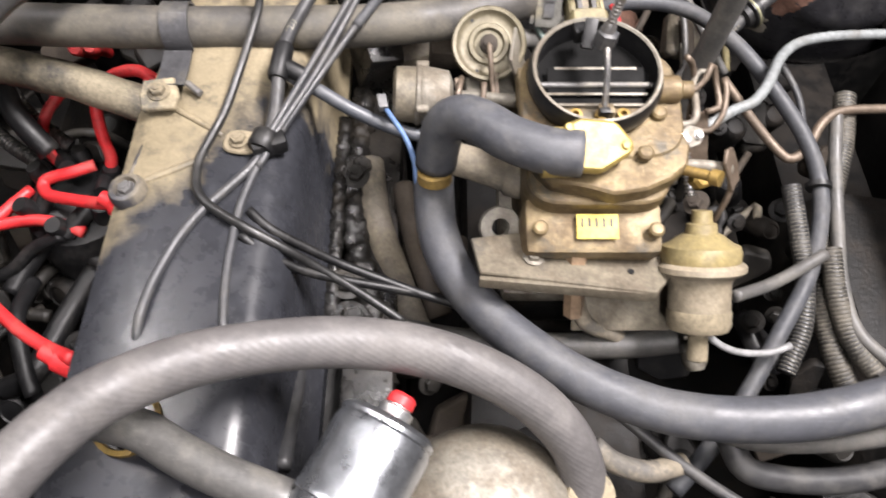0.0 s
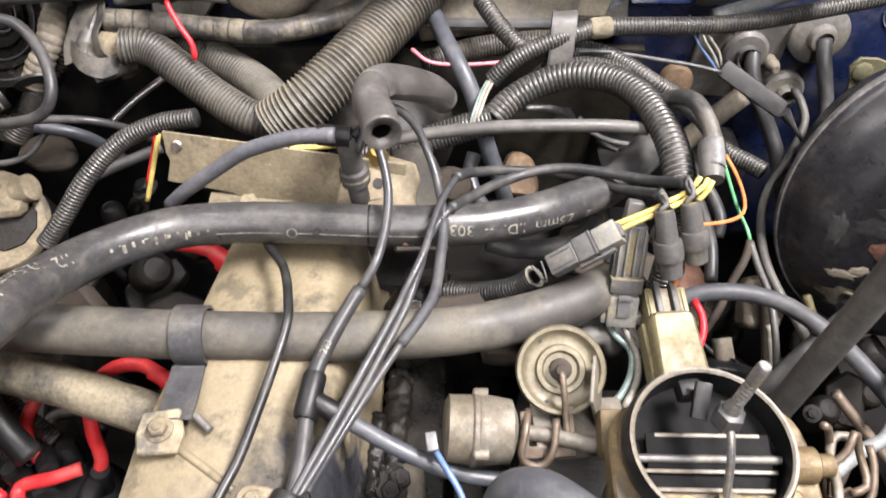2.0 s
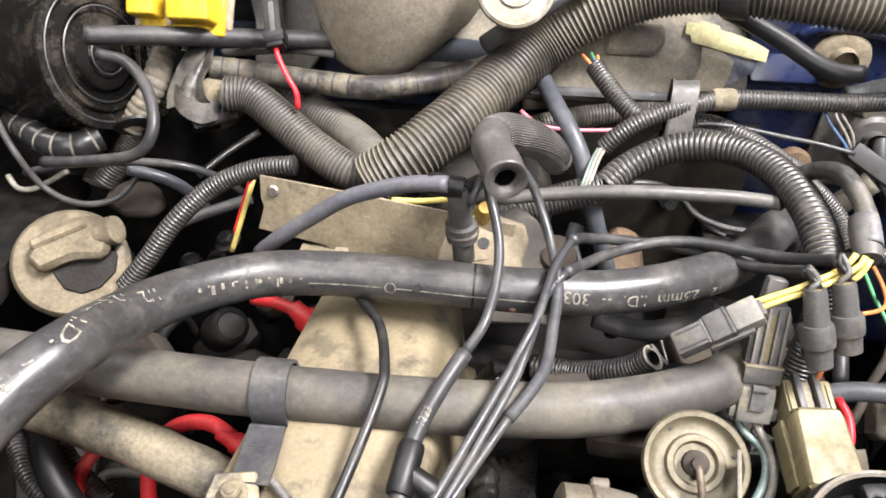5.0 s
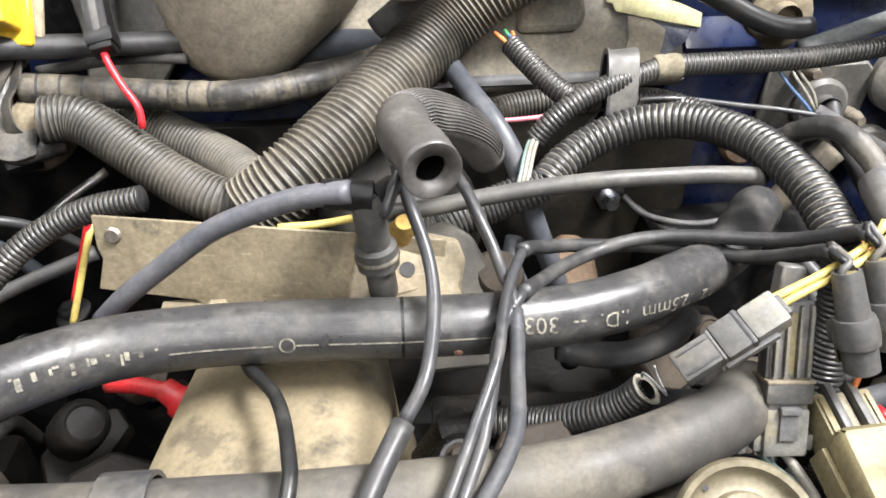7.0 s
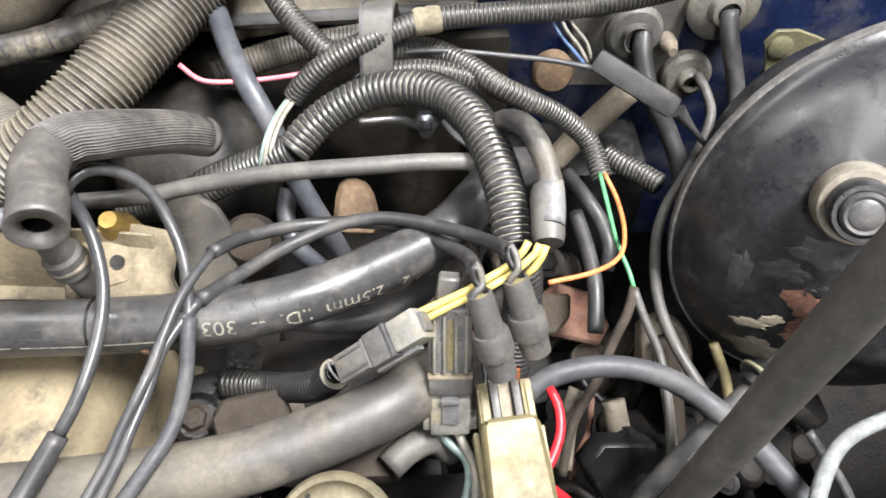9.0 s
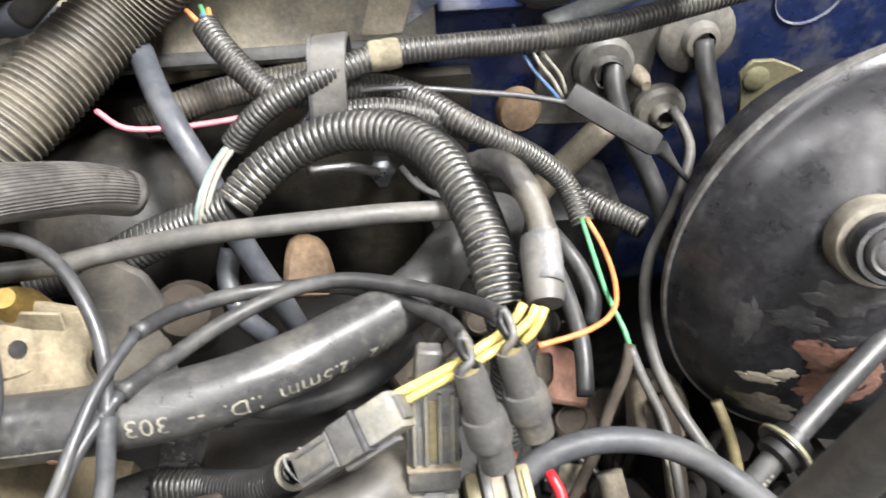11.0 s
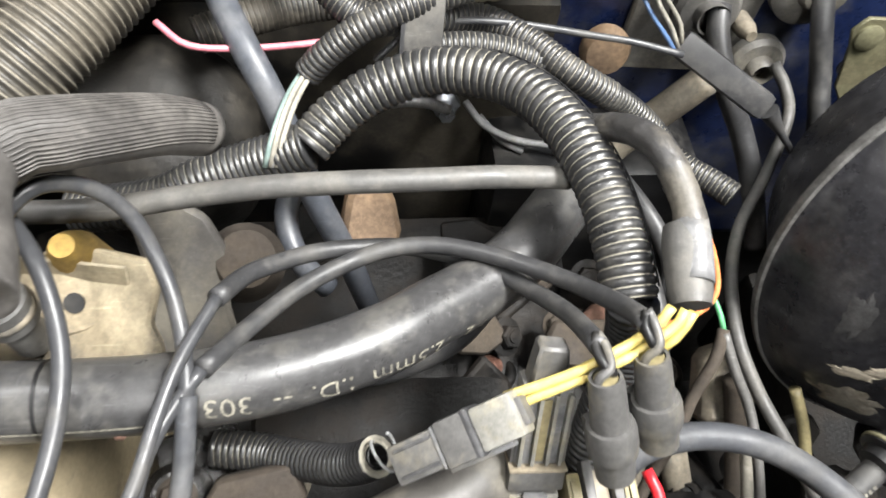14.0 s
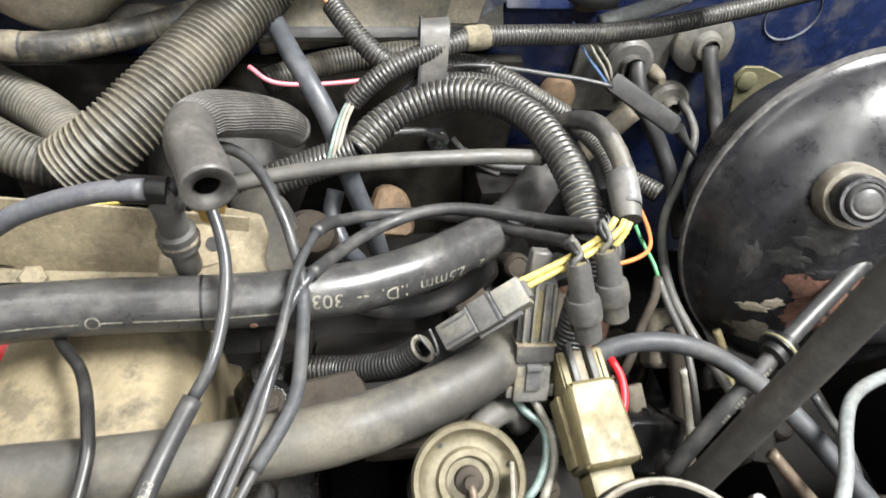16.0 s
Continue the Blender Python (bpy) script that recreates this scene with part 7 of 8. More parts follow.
part("base_cap", turned([(0.0045, -0.072), (0.0058, -0.071), (0.0058, -0.056), (0.0100, -0.054), (0.0168, -0.0525), (0.0181, -0.050), (0.0181, -0.042), (0.0174, -0.0405)], FC, FA, 30), DIRTCAP, ff, "dirt-caked base cap")
part("outlet", turned([(0.0075, 0), (0.0075, 0.016), (0.0055, 0.02)], (0.155, 0.176, 0.934), (0.1, -0.5, -0.3), 18), ALLOY, ff)

# ---- silver fuel filter ----
sf = thing("fuel_filter", (-0.05, 0.05, 0.99), "bright zinc cylindrical fuel filter with red outlet cap", "fuel filter")
SB, SA = (-0.0660, 0.0165, 1.0140), (0.46, 0.88, 0.10)
part("case", turned([(0.0140, -0.02), (0.0232, -0.018), (0.0241, -0.014), (0.0241, 0.044), (0.0234, 0.0455), (0.0234, 0.0465), (0.0248, 0.047), (0.0248, 0.050), (0.0241, 0.051), (0.0241, 0.082), (0.0229, 0.0855), (0.0236, 0.0865), (0.0234, 0.0885), (0.0205, 0.091), (0.0105, 0.0925)], SB, SA, 44), CHROME, sf)
part("outlet", turned([(0.0075, 0.091), (0.0085, 0.094), (0.0085, 0.097), (0.0062, 0.098), (0.0062, 0.102)], SB, SA, 20), STEEL, sf)
part("outlet_cap", turned([(0.0064, 0.0985), (0.0068, 0.0990), (0.0066, 0.1030), (0.0052, 0.1045), (0.002, 0.105)], SB, SA, 18), RED, sf, "red plastic cap")
part("maker_mark", boxed(frame_of(SB, SA) @ pose(-0.008, 0.0195, 0.02, 90, 0, -20), 0.010, 0.03, 0.0006, 0), GREY_PLASTIC, sf, smooth=False)

# ---- brake booster ----
bo = thing("brake_booster", (0.315, 0.60, 0.90), "chipped black brake booster with rust patches", "brake booster")
BC, BA = Vector((0.318, 0.500, 0.989)), Vector((-0.05, -1, 0.30)).normalized()
SHELL = [(0.116, 0.0), (0.116, 0.004), (0.1125, 0.006), (0.1105, 0.0105), (0.1065, 0.0195), (0.1000, 0.0285), (0.0910, 0.0362), (0.0800, 0.0422), (0.0700, 0.0462), (0.0655, 0.0488), (0.0615, 0.0525), (0.0570, 0.0555), (0.050, 0.0566), (0.040, 0.0570), (0.030, 0.0572)]
part("shell", turned([(0.055, -0.075), (0.085, -0.062), (0.098, -0.030), (0.104, -0.006)] + SHELL, BC, BA, 96), BOOSTER, bo)
part("rim_edge", turned([(0.1155, 0.0050), (0.1170, 0.0046), (0.1174, 0.0025), (0.1170, 0.0003), (0.1155, -0.0004)], BC, BA, 96, cap=False), RIM, bo, "worn bright crimped rim")
part("seal", turned([(0.0195, -0.030), (0.0188, -0.012), (0.0180, 0.0), (0.0170, 0.0015), (0.0148, 0.0015)], (0.261, 0.460, 1.052), (-0.35, -0.75, 0.55), 32), ALLOY, bo, "pale worn seal ring")
part("boss", turned([(0.0140, -0.002), (0.0138, 0.011), (0.0128, 0.014), (0.0108, 0.014), (0.0104, 0.012), (0.006, 0.012)], (0.261, 0.460, 1.052), (-0.35, -0.75, 0.55), 32), BOOSTER, bo)
part("boss_cap", turned([(0.0100, 0.011), (0.0100, 0.0145), (0.0085, 0.0165), (0.0070, 0.0160), (0.0060, 0.0168), (0.002, 0.0172)], (0.261, 0.460, 1.052), (-0.35, -0.75, 0.55), 28), GREY_DARK, bo, "worn grey cap in the booster boss")
bfm = frame_of(BC, BA)


def patch(ang, rad, sx, sy, material, label, seed):
    """A rough-edged flake lying on the shell's front."""
    rng = random.Random(seed)
    prof = SHELL[2:-1]

    def height(r):
        for (r0, h0), (r1, h1) in zip(prof, prof[1:]):
            if r1 <= r <= r0:
                return h0 + (h1 - h0) * (r0 - r) / (r0 - r1)
        return 0.0566 if r < 0.055 else 0.006

    cx, cy = rad * math.cos(ang), rad * math.sin(ang)
    bm = bmesh.new()
    rings = []
    for f in (0.0, 0.35, 0.7, 1.0):
        row = []
        for k in range(72):
            a = 2 * math.pi * k / 72
            w = 1 + f * f * (0.20 * math.sin(2 * a + seed) + 0.13 * math.sin(5 * a + 2.3 * seed) + 0.08 * math.sin(11 * a + seed * 0.7)) + (rng.uniform(-0.06, 0.06) if f == 1.0 else 0)
            x, y = cx + sx * f * w * math.cos(a), cy + sy * f * w * math.sin(a)
            row.append(bm.verts.new(bfm @ Vector((x, y, height(math.hypot(x, y)) + (0.0006 if f < 1 else 0.0001)))))
        rings.append(row)
    for a, b in zip(rings, rings[1:]):
        for k in range(72):
            bm.faces.new((a[k], a[(k + 1) % 72], b[(k + 1) % 72], b[k]))
    bmesh.ops.remove_doubles(bm, verts=bm.verts[:], dist=0.00001)
    bmesh.ops.recalc_face_normals(bm, faces=bm.faces[:])
    part("flake", bm, material, bo, label)




def patch_angle(p):
    q = bfm.inverted() @ Vector(p)
    return math.atan2(q.y, q.x), math.hypot(q.x, q.y)


for q, sx, sy, m_, lab, sd in (((0.2680, 0.4460, 0.9850), 0.018, 0.017, RUST_SPOT, "patch of bare brown rust", 3), ((0.2640, 0.4450, 0.9640), 0.012, 0.010, RUST_SPOT, "patch of bare brown rust", 4), ((0.2860, 0.4440, 0.9960), 0.016, 0.008, RUST_SPOT, "patch of bare brown rust", 9),
                               ((0.2441, 0.4611, 1.0041), 0.012, 0.005, CHALKY, "chalky grey patch of worn paint", 11), ((0.2600, 0.4600, 1.0200), 0.016, 0.007, CHALKY, "chalky grey patch of worn paint", 12), ((0.2270, 0.4680, 0.9950), 0.004, 0.015, CHALKY, "chalky grey streak of worn paint", 14),
                               ((0.2481, 0.4518, 0.9400), 0.014, 0.010, ALLOY, "dirt-grey area of lifted paint", 16), ((0.2385, 0.4560, 0.9630), 0.010, 0.0032, BEIGE, "flake of lifted pale paint", 5), ((0.2465, 0.4527, 0.9700), 0.006, 0.004, BEIGE, "flake of lifted pale paint", 6),
                               ((0.2720, 0.4450, 0.9740), 0.008, 0.004, BOOSTER, "curl of black paint left in the rust", 8), ((0.2630, 0.4480, 1.0010), 0.010, 0.0035, BOOSTER, "curl of black paint left in the rust", 18)):
    a_, r_ = patch_angle(q)
    patch(a_, min(0.1, r_), sx, sy, m_, lab, sd)

# ---- elbow hose ----
ELBOW_LINE = [(-0.0650, 0.4220, 1.1115), (-0.0685, 0.4354, 1.1112), (-0.0730, 0.4481, 1.1106), (-0.0742, 0.4610, 1.1095), (-0.0689, 0.4715, 1.1070), (-0.0605, 0.4791, 1.1015), (-0.0521, 0.4890, 1.0925), (-0.0435, 0.5030, 1.0790), (-0.0360, 0.5180, 1.0610)]
el = hose("elbow_hose", ELBOW_LINE, 0.0104, ELBOW, "grey ribbed rubber elbow hose with open mouth", seg=40, bore=(0.03, 0), step=0.003, taper=(1.0, 0.9), wall=0.56)


def ribs(pts, r, parent, s0, s1, count, spread, centre):
    line, length = spline(pts, 0.002)
    for k in range(count):
        a = centre + spread * (k / (count - 1) - 0.5)
        seg = []
        for i in range(1, len(line) - 1):
            s = i / (len(line) - 1)
            if s0 <= s <= s1 and i % 3 == 0:
                t = (line[i + 1] - line[i - 1]).normalized()
                u = (Vector((0, 0, 1)) - t * t.z).normalized()
                v = t.cross(u)
                seg.append(line[i] + (u * math.cos(a) + v * math.sin(a)) * (r * (1 - 0.1 * s) + 0.00005))
        if len(seg) > 2:
            hose("rib", seg, 0.00031, ELBOW, parent=parent, seg=6, step=0.006)


ribs(ELBOW_LINE, 0.0104, el, 0.30, 0.97, 32, 4.0, -0.2)

# ---- connectors ----
def connector(a, b, w, h, name, label):
    """A two-piece push connector from a to b."""
    top = thing(name, a, label, "connector")
    d = Vector(b) - Vector(a)
    n = d.normalized()

    def piece(nm, f0, f1, ww, hh, m_, lab=""):
        return part(nm, boxed(along(Vector(a) + d * f0, Vector(a) + d * f1, (0, -0.3, 1)), d.length * (f1 - f0), ww, hh, 0.0012), m_, top, lab)

    piece("plug_half", 0.0, 0.40, w * 0.86, h * 0.86, DARK_CONN)
    piece("plug_lip", 0.365, 0.40, w * 0.93, h * 0.93, GREY_PLASTIC)
    piece("collar", 0.40, 0.68, w, h, DARK_CONN, "black locking collar")
    piece("collar_ridge", 0.62, 0.68, w * 1.05, h * 1.05, GREY_DARK)
    piece("socket_half", 0.68, 1.0, w * 0.92, h * 0.95, LIGHT_CONN, "pale grey socket half")
    mt = along(Vector(a) + d * 0.05, Vector(a) + d * 0.36, (0, -0.3, 1))
    for side in (-0.28, 0.28):
        part("grip_rib", boxed(mt @ Matrix.Translation((0, w * side, h * 0.43)), d.length * 0.3, 0.0011, 0.0012, 0.0003), GREY_DARK, top)
    mw = along(Vector(b) - d * 0.02, Vector(b) + d * 0.03, (0, -0.3, 1))
    part("wire_seal", boxed(mw, d.length * 0.08, w * 0.6, h * 0.55, 0.001), DARK_CONN, top)
    m2 = along(Vector(a) + d * 0.35, Vector(a) + d * 0.85, (0, -0.3, 1))
    part("latch", boxed(m2 @ Matrix.Translation((0, -w * 0.52, -h * 0.2)), d.length * 0.5, 0.002, h * 0.4, 0.0005), GREY_PLASTIC, top)
    return top


connector((0.0290, 0.4080, 1.0235), (0.0655, 0.4145, 1.0490), 0.0148, 0.012, "wire_connector", "grey two-piece connector with yellow wires")
gc = thing("wire_connector", (0.073, 0.398, 0.985), "dusty grey ribbed connector standing upright", "connector")
ga, gb = Vector((0.0738, 0.3970, 0.984)), Vector((0.0772, 0.4330, 1.050))
gd = gb - ga


def on_plug(f0, f1, shift=(0, 0, 0)):
    return along(ga + gd * f0, ga + gd * f1, (0, -1, 0.7)) @ Matrix.Translation(shift)


part("lower_shell", boxed(on_plug(0.0, 0.27), gd.length * 0.27, 0.0185, 0.014, 0.0018), LIGHT_CONN, gc, "pale dusty lower shell")
part("lower_step", boxed(on_plug(0.22, 0.31), gd.length * 0.09, 0.0165, 0.0125, 0.0012), DARK_CONN, gc)
part("collar", boxed(on_plug(0.30, 0.42), gd.length * 0.12, 0.0195, 0.0155, 0.0015), DARK_CONN, gc, "dark grey collar")
part("collar_band", boxed(on_plug(0.415, 0.435), gd.length * 0.02, 0.0200, 0.0160, 0.0006), CREAM_GREY, gc, "dusty band on the collar")
part("upper_shell", boxed(on_plug(0.43, 0.86), gd.length * 0.43, 0.0165, 0.0105, 0.0015), GREY_PLASTIC, gc)
part("tip", plate([(-0.006, -0.0068), (0.009, -0.0048), (0.010, 0.0046), (-0.006, 0.0068)], on_plug(0.84, 1.0, (0, 0, -0.004)), 0.008, 0.001), DARK_CONN, gc)
for w in (-0.0068, -0.0025, 0.0025, 0.0068):
    part("rib", boxed(on_plug(0.45, 0.84, (0, w, 0.0060)), gd.length * 0.39, 0.0014, 0.0030, 0.0004), LIGHT_CONN, gc)
part("channel", boxed(on_plug(0.46, 0.80, (0, 0, 0.0052)), gd.length * 0.34, 0.0030, 0.0012, 0.0003), CREAM, gc, "yellowed channel")
for w in (-0.0046, 0.0046):
    part("channel", boxed(on_plug(0.46, 0.66, (0, w, 0.0052)), gd.length * 0.2, 0.0026, 0.0010, 0.0003), GREY_PLASTIC, gc)
for w in (-0.0106, 0.0106):
    part("lug", boxed(on_plug(0.02, 0.12, (0, w, 0.002)), 0.007, 0.0035, 0.006, 0.0008), LIGHT_CONN, gc)
    part("side_rail", boxed(on_plug(0.44, 0.80, (0, w * 0.82, 0.001)), gd.length * 0.36, 0.0016, 0.0075, 0.0004), DARK_CONN, gc)
part("latch_tongue", boxed(on_plug(0.10, 0.29, (0, 0, 0.0076)), gd.length * 0.19, 0.0075, 0.0016, 0.0005), GREY_PLASTIC, gc)
part("latch_tooth", boxed(on_plug(0.25, 0.29, (0, 0, 0.0088)), gd.length * 0.035, 0.0085, 0.0022, 0.0005), GREY_PLASTIC, gc)


def sensor_plug(t, b, lead, label):
    top = thing("sensor_plug", b, label, "connector", "sensor plugs")
    t, b, lead = Vector(t), Vector(b), Vector(lead)
    ax = t - b
    L = ax.length
    part("sleeve", turned([(0.0052, 0), (0.0064, 0.001), (0.0067, L * 0.28), (0.0070, L * 0.32), (0.0060, L * 0.60), (0.0055, L * 0.93), (0.0050, L), (0.0040, L), (0.0037, L * 0.9)], b, ax, 28), DARK_CONN, top)
    part("cuff", turned([(0.0068, L * 0.27), (0.0079, L * 0.28), (0.0082, L * 0.36), (0.0080, L * 0.50), (0.0074, L * 0.555), (0.0063, L * 0.56)], b, ax, 28), DARK_CONN, top, "dusty rubber cuff")
    part("latch", boxed(frame_of(b, ax) @ pose(0, -0.0080, L * 0.41, 0), 0.0075, 0.004, 0.009, 0.001), DARK_CONN, top)
    part("key_rib", boxed(frame_of(b, ax) @ pose(-0.0045, -0.0042, L * 0.75, 0, 0, -45), 0.0016, 0.002, L * 0.36, 0.0004), DARK_CONN, top)
    q = frame_of(b, ax)
    for k, m_ in ((-1, BLACK), (1, DARK_CONN)):
        end = q @ Vector((0.0024 * k, 0.0, L * 0.90))
        hose("lead_tail", [lead - (q @ Vector((0, 0, L)) - lead) * 0.5, lead + Vector((0.0016 * k, 0, 0.0006)), (lead + end) * 0.5 + Vector((0.0020 * k, -0.0012, 0.0036)), q @ Vector((0.0026 * k, 0.0, L + 0.0006)), end], 0.0015, m_, parent=top, seg=10, step=0.0015)
    part("seal", turned([(0.0040, L * 0.92), (0.0038, L * 0.985), (0.0012, L * 0.99)], b, ax, 18), CREAM, top, "yellowed seal in the plug mouth")
    part("dirt_seam", boxed(frame_of(b, ax) @ pose(0.003, -0.0068, L * 0.25, 0), 0.003, 0.001, L * 0.3, 0.0003), OLIVE, top)


sensor_plug((0.0885, 0.4185, 1.062), (0.0975, 0.4000, 1.026), (0.0880, 0.4270, 1.0640), "grey rubber sensor plug with black lead")
sensor_plug((0.1035, 0.4240, 1.063), (0.1125, 0.4080, 1.030), (0.1024, 0.4310, 1.0690), "grey rubber sensor plug with black lead")
tp = thing("cream_connector", (0.104, 0.385, 0.97), "yellowed cream plastic connector with grey latch", "connector")
tm = along((0.0985, 0.408, 0.998), (0.1025, 0.358, 0.986), (0, 0.25, 1)) @ Matrix.Scale(0.86, 4)
part("body", plate([(-0.010, -0.0150), (0.034, -0.0172), (0.036, -0.0150), (0.036, 0.0150), (0.034, 0.0172), (-0.010, 0.0150), (-0.0125, 0.0125), (-0.0125, -0.0125)], tm @ Matrix.Translation((0, 0, -0.012)), 0.024, 0.0022), CREAM, tp)
part("neck", boxed(tm @ Matrix.Translation((-0.018, 0, -0.003)), 0.026, 0.0185, 0.016, 0.0015), CREAM, tp)
for w in (-0.0116, 0.0116):
    part("prong", boxed(tm @ Matrix.Translation((-0.019, w, 0.0)), 0.026, 0.0062, 0.020, 0.0016), CREAM, tp, "yellowed side prong")
    part("prong_ridge", boxed(tm @ Matrix.Translation((-0.020, w * 1.03, 0.0104)), 0.018, 0.0026, 0.0016, 0.0005), CREAM, tp)
for w in (-0.0058, 0.0058):
    part("latch_arm", boxed(tm @ Matrix.Translation((-0.021, w, 0.0085)), 0.030, 0.0042, 0.0075, 0.0009), DARK_CONN, tp, "grey latch arm")
part("latch_bridge", boxed(tm @ Matrix.Translation((-0.0075, 0, 0.0105)), 0.0065, 0.0160, 0.0050, 0.0010), DARK_CONN, tp, "grey latch bridge")
part("latch_slot", boxed(tm @ Matrix.Translation((-0.022, 0, 0.0062)), 0.020, 0.0060, 0.0030, 0.0004), CREAM_GREY, tp)
part("face_step", boxed(tm @ Matrix.Translation((0.014, 0, 0.0124)), 0.036, 0.0260, 0.0014, 0.0006), CREAM, tp)
part("side_rail", boxed(tm @ Matrix.Translation((0.012, -0.0172, -0.003)), 0.040, 0.0030, 0.014, 0.0009), CREAM, tp)
part("side_rail", boxed(tm @ Matrix.Translation((0.012, 0.0172, -0.003)), 0.040, 0.0030, 0.014, 0.0009), CREAM, tp)
part("end_cap", boxed(tm @ Matrix.Translation((0.042, 0, -0.004)), 0.020, 0.026, 0.02, 0.003), CREAM, tp)
bs = thing("wire_sleeve", (0.193, 0.588, 1.01), "flat black sleeve over a wire splice", "sleeve")
part("sleeve_body", boxed(along((0.169, 0.598, 1.033), (0.218, 0.577, 1.008), (-0.2, -0.8, 0.6)), 0.058, 0.0140, 0.0085, 0.0038), RUBBER, bs)
part("sleeve_tail", turned([(0.005, 0), (0.002, 0.016), (0.0016, 0.03)], (0.219, 0.577, 1.007), (0.7, -0.3, -0.75), 14), RUBBER, bs)
sl = thing("wire_shroud", (0.1195, 0.444, 1.06), "grey tape shroud over the yellow wires", "shroud")
part("shroud_body", turned([(0.0062, 0), (0.0070, 0.004), (0.0074, 0.02), (0.0066, 0.026)], (0.1185, 0.4385, 1.066), (0.08, 0.9, 0.22), 22), RUBBER_GREY, sl)

# ---- straps, tape and collars on the looms ----
ls = thing("loom_strap", (0.046, 0.60, 1.03), "dark rubber strap holding corrugated looms", "strap")
STRAP_LINE = [(0.0440, 0.5690, 1.0330), (0.0452, 0.5735, 1.0520), (0.0465, 0.5815, 1.0700), (0.0478, 0.5910, 1.0775), (0.0490, 0.6020, 1.0730), (0.0500, 0.6080, 1.0560)]
part("strap_band", ribbon(STRAP_LINE, (1, 0.1, 0.02), 0.0175, 0.0026), RUBBER_GREY, ls, "grey rubber band")
part("strap_edge", ribbon([Vector(p) + Vector((-0.0085, -0.0004, 0.0004)) for p in STRAP_LINE], (1, 0.1, 0.02), 0.0018, 0.0036), GREY_DARK, ls)
tagged(part("tape_wrap", turned([(0.0066, -0.0075), (0.0074, -0.006), (0.0076, -0.003), (0.0071, -0.001), (0.0077, 0.001), (0.0073, 0.006), (0.0066, 0.0075)], (0.0735, 0.592, 1.068), (1, 0.12, 0.02), 22), TAPE), "band of dusty tan cloth tape", "tape")
tagged(part("duct_strap", turned([(0.0193, -0.009), (0.0206, -0.008), (0.0208, 0.008), (0.0193, 0.009)], (0.0767, 0.6316, 1.1292), (1, -0.42, 0.05), 32), RUBBER), "black rubber strap round the wide duct", "strap")
co = thing("cable_collar", (0.2235, 0.4115, 0.9815), "black rubber collar with steel rim on the throttle cable", "collar")
part("collar_ring", turned([(0.0054, -0.006), (0.0085, -0.005), (0.0092, -0.001), (0.0118, 0.0), (0.0118, 0.0035), (0.0090, 0.0045), (0.0086, 0.008), (0.0054, 0.009)], (0.2235, 0.4115, 0.9815), (0.83, 0.5, 0.25), 26), BLACK, co)
part("collar_rim", turned([(0.0118, 0.0008), (0.0123, 0.0012), (0.0123, 0.0024), (0.0118, 0.0028)], (0.2235, 0.4115, 0.9815), (0.83, 0.5, 0.25), 26, cap=False), OLIVE, co, "worn olive rim")
tagged(part("zip_tie", turned([(0.0078, -0.002), (0.0086, -0.0018), (0.0086, 0.0018), (0.0078, 0.002)], (0.2611, 0.2865, 0.9410), (0.1, 0.9, 0.2), 20), BLACK), "black cable tie on the hose", "cable tie")
part_nut = thing("earth_nut", (0.068, 0.645, 0.94), "small bright nut on the black panel", "nut")
part("nut", turned([(0.009, 0), (0.009, 0.007), (0.0055, 0.009), (0.005, 0.018)], (0.068, 0.648, 0.946), (0, -1, 0.2), 6), CHROME, part_nut)
wr = thing("loom_wires", (0.0, 0.55, 1.03), "blue and white wires spilling from a loom", "wires")
for k, (c, dx, dz) in enumerate((("teal", -0.0022, 0.001), ("white", 0.0, 0.0022), ("white", 0.0022, 0.001), ("grey", 0.0006, -0.0014))):
    hose("strand", [(0.0035 + dx, 0.5720, 1.0450 + dz), (-0.0028 + dx, 0.5690, 1.0386 + dz), (-0.0085 + dx, 0.5520, 1.0400 + dz), (-0.0129 + dx, 0.5370, 1.0370 + dz), (-0.0170 + dx, 0.5280, 1.0280)], 0.0012, WIRE[c], parent=wr, seg=8)

tips = thing("wire_tips", (-0.0109, 0.6168, 1.0750), "orange, green and blue wire tips in a loom end", "wires")
for c, dx, dy in (("orange", -0.003, 0.001), ("green", 0.001, 0.003), ("blue", 0.002, -0.002), ("orange", 0.0035, 0.001)):
    hose("strand", [(-0.0080 + dx, 0.6125 + dy, 1.0725), (-0.0115 + dx, 0.6178 + dy, 1.0762), (-0.0150 + 1.6 * dx, 0.6235 + 1.6 * dy, 1.0790)], 0.0013, WIRE[c], parent=tips, seg=8)

# ---- back left corner ----
can = thing("vapour_canister", (-0.43, 0.60, 0.94), "black steel canister with ringed end", "canister")
KC, KA = Vector((-0.365, 0.601, 1.072)), Vector((0.95, -0.22, 0.20)).normalized()
for rr, hh in ((0.0475, 0.003), (0.033, 0.003), (0.0135, 0.0068)):
    part("worn_ring", turned([(rr, hh), (rr + 0.0008, hh + 0.0006), (rr + 0.0016, hh)], KC, KA, 48, cap=False), GREY_DARK, can, "rubbed pressed ring")
part("can_body", turned([(0.05, -0.17), (0.052, -0.165), (0.052, -0.004), (0.0535, -0.002), (0.0535, 0.002), (0.050, 0.003), (0.047, -0.002), (0.042, -0.002), (0.040, 0.002), (0.036, 0.002), (0.034, -0.002), (0.027, -0.002), (0.025, 0.003), (0.014, 0.003), (0.012, 0.006), (0.008, 0.006)], KC, KA, 52), CAN_BLACK, can)
